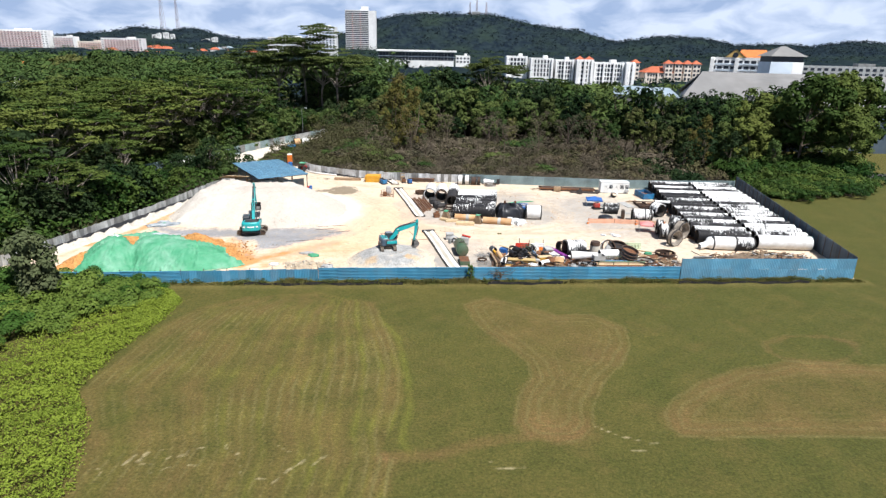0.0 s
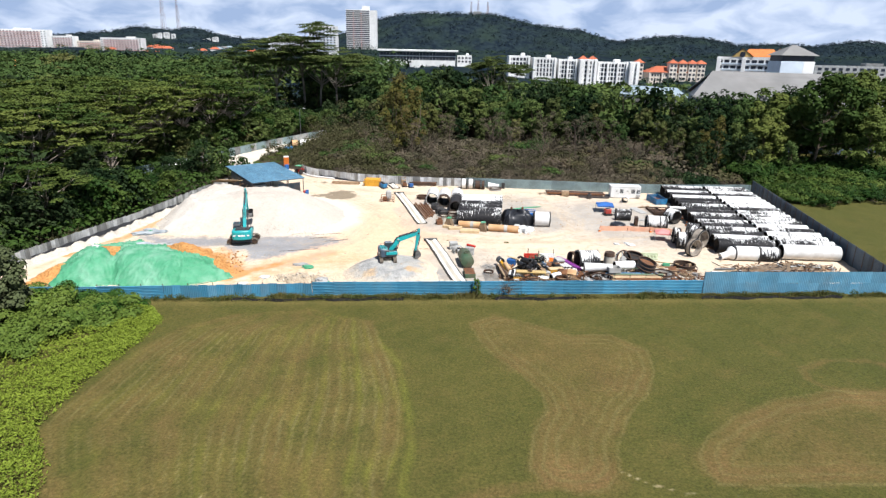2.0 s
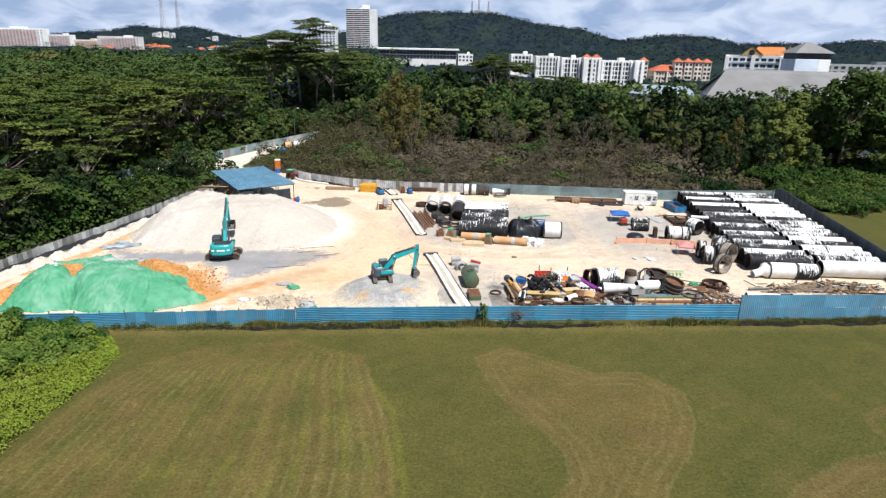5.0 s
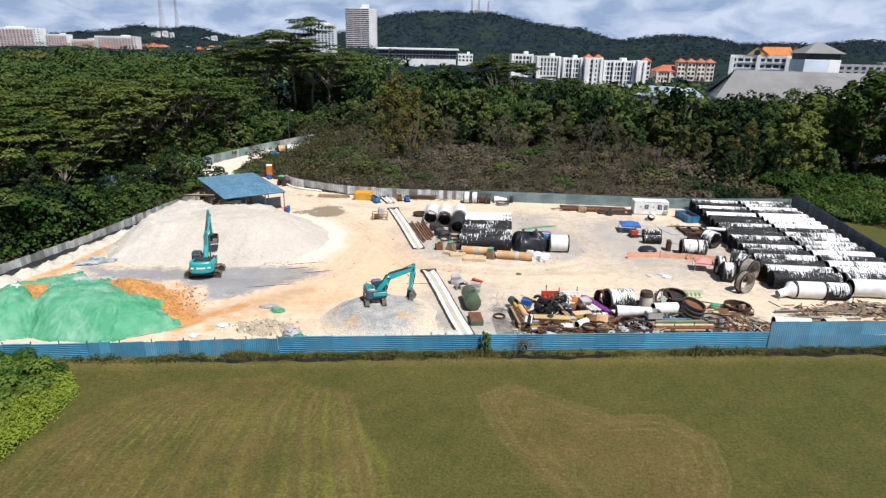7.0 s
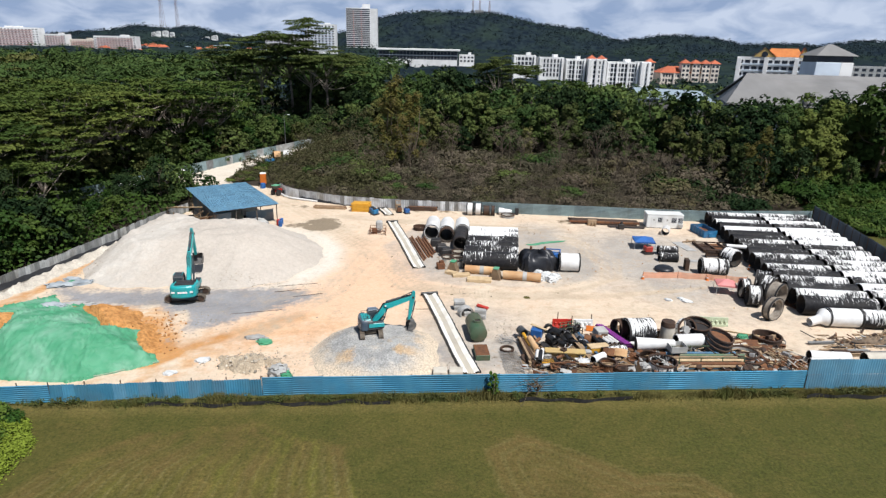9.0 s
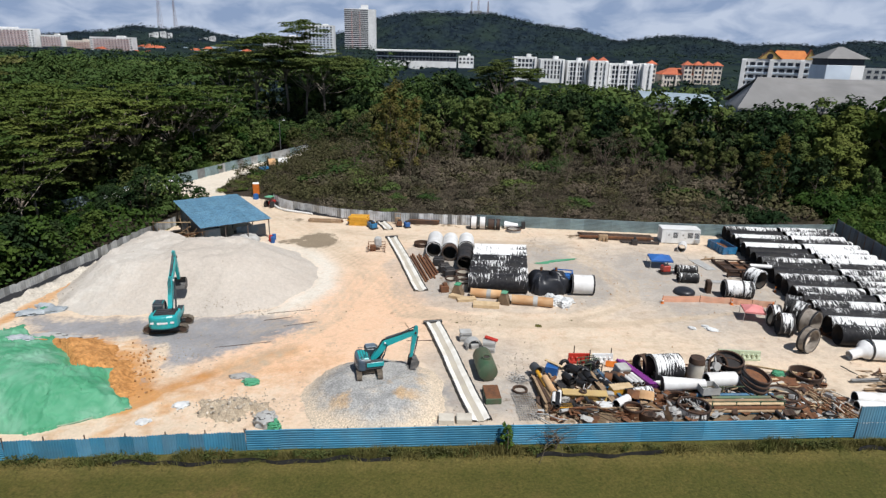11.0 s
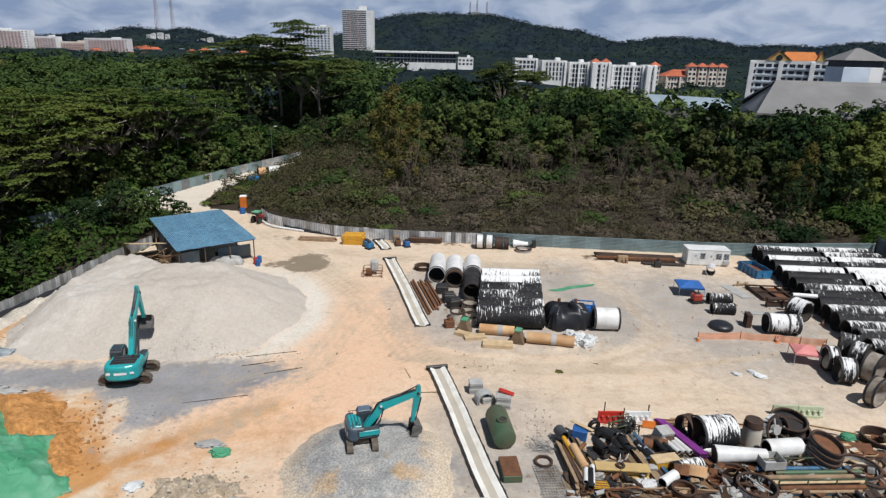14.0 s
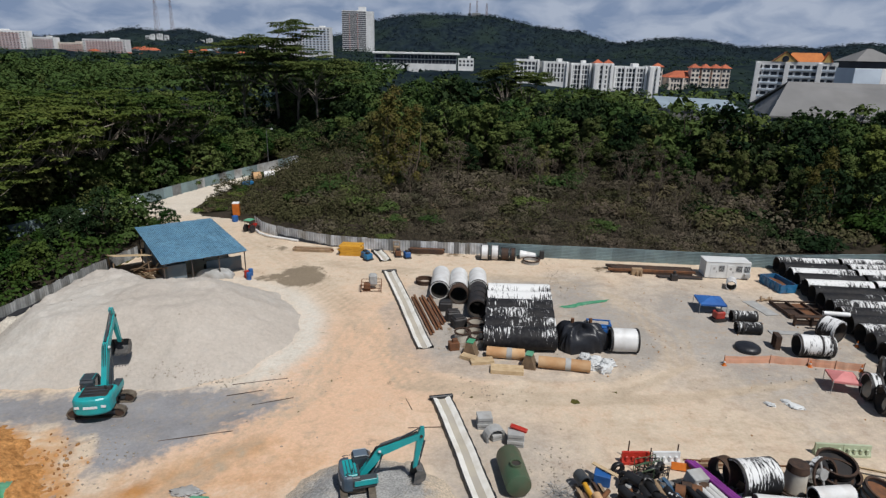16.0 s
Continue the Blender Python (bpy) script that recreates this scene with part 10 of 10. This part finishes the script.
part("body", Shape().box((0, 0, 0.45), (1.9, 0.9, 0.8), bev=0.05), M_yel, ybx)
part("lid", Shape().box((0, 0, 0.88), (1.95, 0.95, 0.08), bev=0.02), M_timber_pale, ybx)
lying("patchy_pipe", "stained white pipe lying in scrap", (15.9, 77.9), (18.2, 78.5), 0.5, M_patchy, 0.07, "white scrap pipes", 24)
lump("white_parcel", "white plastic bundle among scrap", 13.7, 76.6, 1.0, 0.5, 0.5, M_sackwhite, "bundle", seed=31)
lying("white_tube", "white tube among scrap", (14.7, 76.3), (15.9, 77.2), 0.36, M_whitepipe, 0.3, "white scrap pipes", 20)
pl = thing("basket", "black wire basket with yellow board", "basket", pose(10.6, 76.3, 0.06, 0, 0, 5))
for i in range(7):
    part("wire", Shape().path([(-0.7, -0.5 + i * 0.16, 0), (-0.8, -0.5 + i * 0.16, 0.6), (0.8, -0.5 + i * 0.16, 0.6), (0.7, -0.5 + i * 0.16, 0)], 0.025, 5), M_black, pl)
part("board", Shape().box((0, 0, 0.35), (1.1, 0.7, 0.06)), M_yel, pl)
# big drum and rings
pipe("scrap_drum", "big white and black streaked drum in scrap", 20.2, 81.4, 2.7, 1.22, 8, M_patchy, group="scrap drums", wall=0.1, collar=(-1.3,))
pipe("scrap_drum", "rusty drum behind the streaked drum", 18.6, 82.2, 0.8, 1.0, 20, M_rustdark, group="scrap drums", wall=0.1)
ring("steel_ring", "wide dark rusty ring holding a cylinder", 22.9, 81.2, 1.3, 0.7, M_rustdark, category="steel ring", floor=M_rust)
ring("steel_ring", "pale lower ring under a dark ring", 22.95, 80.9, 1.35, 0.35, M_conc_pale, category="steel ring")
cy = thing("standing_cylinder", "white steel cylinder with brown top standing in a ring", "cylinder", pose(23.1, 81.5, 0.3))
part("shell", Shape().cyl((0, 0, 0), (0, 0, 1.5), 0.72, 0.66, 24), M_conc_pale, cy, smooth=True)
part("cap", Shape().cyl((0, 0, 1.5), (0, 0, 2.0), 0.70, 0.62, 24), M_rustdark, cy, "brown stained cap", smooth=True)
rg = ring("spoked_ring", "white and black steel ring standing on edge", 24.9, 82.0, 1.15, 0.5, M_patchy, z=1.2, tilt=(70, 0, 25), category="steel ring")
part("hub", Shape().cyl((0, 0, 0.1), (0, 0, 0.4), 0.4, n=18).box((0, 0, 0.25), (2.0, 0.14, 0.1)).box((0, 0, 0.25), (0.14, 2.0, 0.1)), M_conc, rg)
for k, (x, y, r, tz) in enumerate(((26.2, 82.6, 1.3, 4), (26.5, 82.3, 1.32, 6), (26.6, 82.9, 1.25, 9))):
    ring("steel_ring", "large black steel ring stacked tilted in scrap", x, y, r, 0.45, M_black, z=0.25 + 0.42 * k, tilt=(tz, -5, 10 * k), category="steel ring", group="black steel rings", floor=M_black)
lying("white_cone_pipe", "long white tapered pipe lying in scrap", (19.4, 79.2, 0.25), (22.9, 78.9, 0.5), 0.66, M_whitepipe, group="white scrap pipes", n=26, hollow=False, r2=0.40)
# the cone is solid; this dark disc paints shade in its mouth
solid("pipe_mouth", Shape().cyl((0, 0, 0), (0.03, 0, 0), 0.62, n=26), M_inside, "disc coloured dark as shade in the tapered white pipe's mouth", "pipe mouth", pose(19.36, 79.2, 0.9, 0, -4, -5))
lying("white_pipe", "white pipe with dark mouth in scrap", (23.4, 79.9, 0.3), (26.0, 80.2, 0.3), 0.66, M_whitepipe, group="white scrap pipes", n=26)
lying("white_tube", "small white tube under the big drum", (18.3, 80.1), (19.6, 80.5), 0.3, M_whitepipe, 0.1, "white scrap pipes")
for k in range(4):
    ring("nested_ring", "dark blue-grey steel ring in a leaning stack", 27.0 + 0.12 * k, 79.2 + 0.1 * k, 1.15, 0.42, M_darkpaint, z=0.3 + 0.40 * k, tilt=(10, 14, 0), category="steel ring", group="leaning ring stack", floor=M_rust if k == 3 else None)
for x, y, r, h, mm, lb in ((20.9, 76.0, 1.25, 0.85, M_patchy, "white and rust steel ring with scrap inside"), (29.3, 78.4, 1.3, 0.7, M_conc, "grey steel ring with rusty rim"), (29.5, 77.6, 1.2, 0.5, M_conc_pale, "pale ring on the ground"), (33.2, 81.9, 1.35, 0.75, M_rustdark, "rusty steel ring with stones inside"), (15.9, 75.6, 0.75, 0.8, M_rust, "rusty steel ring near the fence"), (20.2, 77.6, 1.05, 0.5, M_rust, "bent rusty brown ring in scrap"), (18.4, 77.1, 0.95, 0.45, M_rust, "rusty ring half buried in scrap")):
    ring("steel_ring", lb, x, y, r, h, mm, category="steel ring", floor=M_rust)
for i in range(9):
    x, y = 16.6 + g.uniform(-0.6, 5.6), 76.4 + g.uniform(-1.0, 1.6)
    s = Shape().sheet(lambda u, v, k=g.uniform(0.5, 1.0), q=g.uniform(0.8, 2.6): (k * 1.1 * math.cos(q * (u - 0.5)), k * 1.2 * math.sin(q * (u - 0.5)), 0.1 + v * 0.8 * k), 10, 2)
    solid("bent_plate", s, [M_rust, M_rustdark, M_log][i % 3], "bent rusty steel plate in scrap", "plate", pose(x, y, 0.08, g.uniform(-35, 35), g.uniform(-35, 35), g.uniform(0, 360)), "bent plates")
for i in range(10):
    x = 10.2 + g.uniform(0, 6.5)
    beam("rusty_bar", "rusty flat bar near the fence", (x, 75.6 + g.uniform(-0.5, 0.7)), (x + g.uniform(2.0, 3.6), 75.6 + g.uniform(-0.4, 0.9)), 0.16, 0.12, [M_rust, M_rustdark, M_timber][i % 3], 0.08 + 0.05 * i, "rusty bars")
lump("grey_netting", "grey wire heap in scrap", 18.9, 75.6, 0.7, 0.6, 0.8, M_galv, "wire", seed=33)
lump("blue_rope_heap", "heap of blue rope in scrap", 17.3, 77.4, 0.6, 0.4, 0.4, M_blueplastic, "rope", seed=34)
# long pipe rack to the right
for i in range(16):
    y = 75.9 + 0.16 * i + g.uniform(-0.1, 0.1)
    mm, lb = [(M_bluebeam, "blue"), (M_timber, "brown"), (M_rust, "rusty"), (M_conc, "grey"), (M_tankg, "green"), (M_timber_pale, "pale"), (M_log, "orange")][i % 7]
    x = 22.0 + g.uniform(-0.5, 1.0)
    lying("long_tube", lb + " steel tube in a long low stack", (x, y), (x + g.uniform(5.6, 7.0), y + 0.3), 0.09 + 0.04 * (i % 3), mm, 0.08 + 0.16 * (i % 3), "long tubes", 10)
rk_ = thing("tube_rack", "green steel rack holding long tubes", "rack", pose(22.4, 76.6, 0.06, 0, 0, 3))
for x in (0, 2.0, 4.0, 6.0):
    for y in (-0.4, 1.9):
        part("upright", Shape().box((x, y, 0.55), (0.07, 0.07, 1.1)), M_tankg, rk_)
    part("cross_bar", Shape().box((x, 0.75, 0.35), (0.07, 2.3, 0.08)), M_tankg, rk_)
part("rail", Shape().box((3.0, -0.4, 1.05), (6.1, 0.07, 0.07)), M_tankg, rk_)
part("rail", Shape().box((3.0, 1.9, 1.05), (6.1, 0.07, 0.07)), M_tankg, rk_)
tb = thing("steel_bin", "grey open steel bin on legs", "bin", pose(22.9, 78.3, 0.06, 0, 0, 5))
for a, b, c, d in ((0, -0.6, 1.5, 0.05), (0, 0.6, 1.5, 0.05), (-0.75, 0, 0.05, 1.2), (0.75, 0, 0.05, 1.2)):
    part("side", Shape().box((a, b, 1.05), (c, d, 0.6)), M_conc, tb)
part("floor", Shape().box((0, 0, 0.78), (1.45, 1.15, 0.05)), M_conc, tb)
for a in (-0.7, 0.7):
    for b in (-0.55, 0.55):
        part("leg", Shape().box((a, b, 0.4), (0.06, 0.06, 0.8)), M_tankg, tb)
# timber and boards at the right end
for i in range(22):
    x, y = 28.6 + g.uniform(0, 3.6), 79.4 + g.uniform(-1.6, 3.4)
    beam("loose_plank", ["brown", "pale", "reddish", "grey"][i % 4] + " loose plank in scrap", (x, y), (x + g.uniform(1.6, 3.2), y + g.uniform(-1.6, 1.2)), g.uniform(0.16, 0.5), g.uniform(0.08, 0.2), [M_timber, M_timber_pale, M_rust, M_conc_pale][i % 4], 0.08 + 0.05 * (i % 6), "loose planks", "plank")
for x, y, mm, yw in ((28.3, 81.6, M_timber_pale, 70), (28.4, 79.6, M_conc_pale, 65), (30.6, 81.0, M_rust, -20), (31.5, 80.0, M_rust, -25)):
    solid("sheet_board", Shape().box((0, 0, 0.1), (2.4, 1.2, 0.08)), mm, "weathered sheet board laid on scrap", "board", pose(x, y, 0.3, 6, -8, yw), "sheet boards")
lump("green_netting", "patch of green net on planks", 30.9, 82.2, 0.6, 0.4, 0.3, M_tarp, "net", seed=41, z=0.4)
beam("timber_pole", "pale timber pole across scrap", (28.6, 83.6), (32.6, 82.2), 0.14, 0.14, M_timber_pale, 0.5, "timber baulks")
lying("steel_pole", "thin brown steel pole behind scrap", (16.9, 84.6), (26.2, 83.9), 0.06, M_rust, 0.1, "steel poles", 8, False)
for i in range(5):
    beam("timber_mat_edge", "pale brown timber laid behind scrap", (17.4 + 0.2 * i, 83.6 + 0.25 * i), (22.4, 83.9 + 0.2 * i), 0.2, 0.16, [M_timber, M_rust][i % 2], 0.08, "timber baulks")
for i in range(44):
    x, y = 31.0 + g.uniform(0, 3.4), 77.4 + g.uniform(-1.8, 2.6)
    a = g.uniform(-80, -30)
    L = g.uniform(1.0, 2.4)
    lying("scrap_strip", "brown strip of scrap steel", (x, y, g.uniform(0.1, 0.7)), (x + L * math.cos(radians(a)), max(74.6, y + L * math.sin(radians(a))), 0.1), 0.05, [M_rust, M_timber, M_conc_pale][i % 3], group="scrap strips", n=5, hollow=False)
# white pipes behind the tall hoarding
for i, (x, y, L, r) in enumerate(((37.0, 78.0, 3.6, 0.55), (36.2, 77.0, 3.0, 0.45), (41.2, 77.8, 2.2, 0.6), (45.0, 77.6, 3.4, 0.5), (40.0, 76.4, 4.0, 0.35))):
    pipe("white_pipe", "white pipe lying behind the hoarding", x, y, L, r, -4 + 3 * i, [M_whitepipe, M_whitepipe, M_conc_pale, M_whitepipe, M_log][i], group="pipes behind hoarding", wall=0.05, n=20)
for i in range(24):
    x, y = 36 + g.uniform(0, 14), 79.6 + g.uniform(-1.2, 3.2)
    beam("loose_plank", ["grey", "dark", "brown"][i % 3] + " loose bar behind the hoarding", (x, y), (x + g.uniform(1.5, 4.5), y + g.uniform(-0.5, 0.5)), g.uniform(0.12, 0.35), 0.16, [M_galv, M_rustdark, M_timber][i % 3], 0.08 + 0.04 * (i % 4), "bars behind hoarding", "bar")

# tangle of brown debris in front of the white pipes
M_debris = mat("brown_debris", (0.17, 0.12, 0.08), (0.09, 0.068, 0.05), 2.2, 0.95, 0, 1.0, 6, (0.27, 0.21, 0.15), 0.8, 0.6)
heap("debris_mound", "low mound of brown debris behind the hoarding", "debris", 39.5, 54.5, 79.5, 85.6, lambda X, Y: 0.75 * blob(X, Y, 48.3, 82.8, 4.2, 1.3, 4, 0.7) + 0.35 * blob(X, Y, 42.0, 82.0, 2.4, 0.8, 0, 0.7) + 0.16 * smooth_noise(X, Y, 0.9, 91, 3) - 0.14, M_debris, 0.2)
STK = [mesh("debris_stick", Shape().box((0, 0, 0.05), (L, w, 0.07)), mm) for L, w, mm in ((2.0, 0.14, M_timber), (1.3, 0.20, M_rustdark), (1.7, 0.10, M_rust), (0.9, 0.34, M_timber), (1.1, 0.24, M_conc), (2.4, 0.09, M_black))]
for i in range(190):
    x = g.gauss(48.3, 2.6) if i % 4 else g.uniform(38.5, 45)
    y = min(84.7, max(80.2, 82.8 + g.gauss(0, 0.8) - (0.5 if x < 44 else 0)))
    thing("debris_stick", "weathered brown stick of debris in a tangle", "debris", pose(min(53.4, x), y, 0.06 + g.uniform(0.1, 0.75) * math.exp(-((x - 48.3) / 3.6) ** 2 - ((y - 82.8) / 1.2) ** 2), g.uniform(-14, 14), g.uniform(-20, 20), g.uniform(-70, 70)), "debris sticks", "", STK[g.randrange(6)])

# small scrap lying between the larger pieces
SM = [("scrap_plate", "crumpled rusty plate among scrap", Shape().sheet(lambda u, v: (0.9 * (u - 0.5), 0.6 * (v - 0.5) + 0.1 * math.sin(4 * u), 0.12 + 0.12 * math.sin(5 * u + 2 * v)), 5, 3)),
      ("scrap_bar", "short rusty bar among scrap", Shape().box((0, 0, 0.08), (1.5, 0.12, 0.1)).box((0, 0, 0.16), (1.5, 0.2, 0.03))),
      ("scrap_tube", "short stained tube among scrap", Shape().tube((-0.5, 0, 0.16), (0.5, 0, 0.16), 0.16, 0.12, 12)),
      ("scrap_block", "stained block among scrap", Shape().box((0, 0, 0.2), (0.6, 0.45, 0.4), bev=0.05)),
      ("scrap_hoop", "dark steel hoop among scrap", Shape().tube((0, 0, 0.05), (0, 0, 0.22), 0.5, 0.45, 18))]
SMM = [[mesh(nm, sh, mm) for mm in (M_rust, M_rustdark, M_black, M_conc, M_timber, M_patchy, M_galv)] for nm, lb, sh in SM]
for i in range(170):
    x = g.uniform(9.5, 34.5)
    y = g.uniform(75.0, 82.6 - 0.05 * abs(x - 20)) + 0.03 * (x - 9)
    k = g.randrange(5)
    thing(SM[k][0], SM[k][1], "scrap", pose(x, y, g.uniform(0.06, 0.35), g.uniform(-18, 18), g.uniform(-18, 18), g.uniform(0, 360)), "small scrap", "", SMM[k][g.randrange(7)])

# bent rusty sheets and offcuts along the inside of the near fence
sc_r = random.Random(77)
bent_me = []
for k in range(6):
    w, d, c = sc_r.uniform(0.7, 1.4), sc_r.uniform(0.5, 1.0), sc_r.uniform(-0.5, 0.6)
    s = Shape()
    n = 7
    for i in range(n):
        u = i / (n - 1) - 0.5
        for v, th in ((-0.5, 0), (0.5, 0), (0.5, 0.03), (-0.5, 0.03)):
            s.v.append((u * w, v * d * (1 - 0.3 * abs(u) * (k % 3)), c * (0.25 - u * u) * 1.6 + 0.08 * math.sin(9 * u + k) + th))
        if i:
            s.f += [(4 * i - 4 + j, 4 * i - 4 + (j + 1) % 4, 4 * i + (j + 1) % 4, 4 * i + j) for j in range(4)]
    bent_me.append([mesh("bent_sheet", s, m_) for m_ in (M_rust, M_rustdark, M_rust, M_conc)])
for i in range(110):
    x = sc_r.uniform(8, 34.5)
    y = 72.0 + 0.07 * (x + 13.5) + 0.5 + sc_r.random() ** 1.3 * 4.2
    thing("scrap_sheet", "bent rusty sheet offcut in the scrap heap", "scrap sheet", pose(x, y, 0.15 + sc_r.random() * 0.25, sc_r.uniform(-25, 25), sc_r.uniform(-25, 25), sc_r.uniform(0, 360)) @ Matrix.Scale(sc_r.uniform(0.6, 1.1), 4), "scrap sheets", data=sc_r.choice(sc_r.choice(bent_me)))
rod_me = [mesh("scrap_rod", Shape().path([(-L / 2, 0, 0), (-L / 5, 0.06 * L, 0.05), (L / 4, -0.03 * L, 0.02), (L / 2, 0.02 * L, 0.06)], r, 5), m_) for L, r, m_ in ((2.2, 0.035, M_rust), (3.0, 0.03, M_rustdark), (1.6, 0.05, M_timber), (2.4, 0.05, M_conc))]
for i in range(60):
    x = sc_r.uniform(8, 35)
    y = 72.6 + 0.07 * (x + 13.5) + sc_r.random() * 5.0
    thing("scrap_rod", "bent thin rod in the scrap heap", "rod", pose(x, y, 0.2 + sc_r.random() * 0.5, 0, sc_r.uniform(-8, 8), sc_r.uniform(0, 360)), "scrap rods", data=sc_r.choice(rod_me))
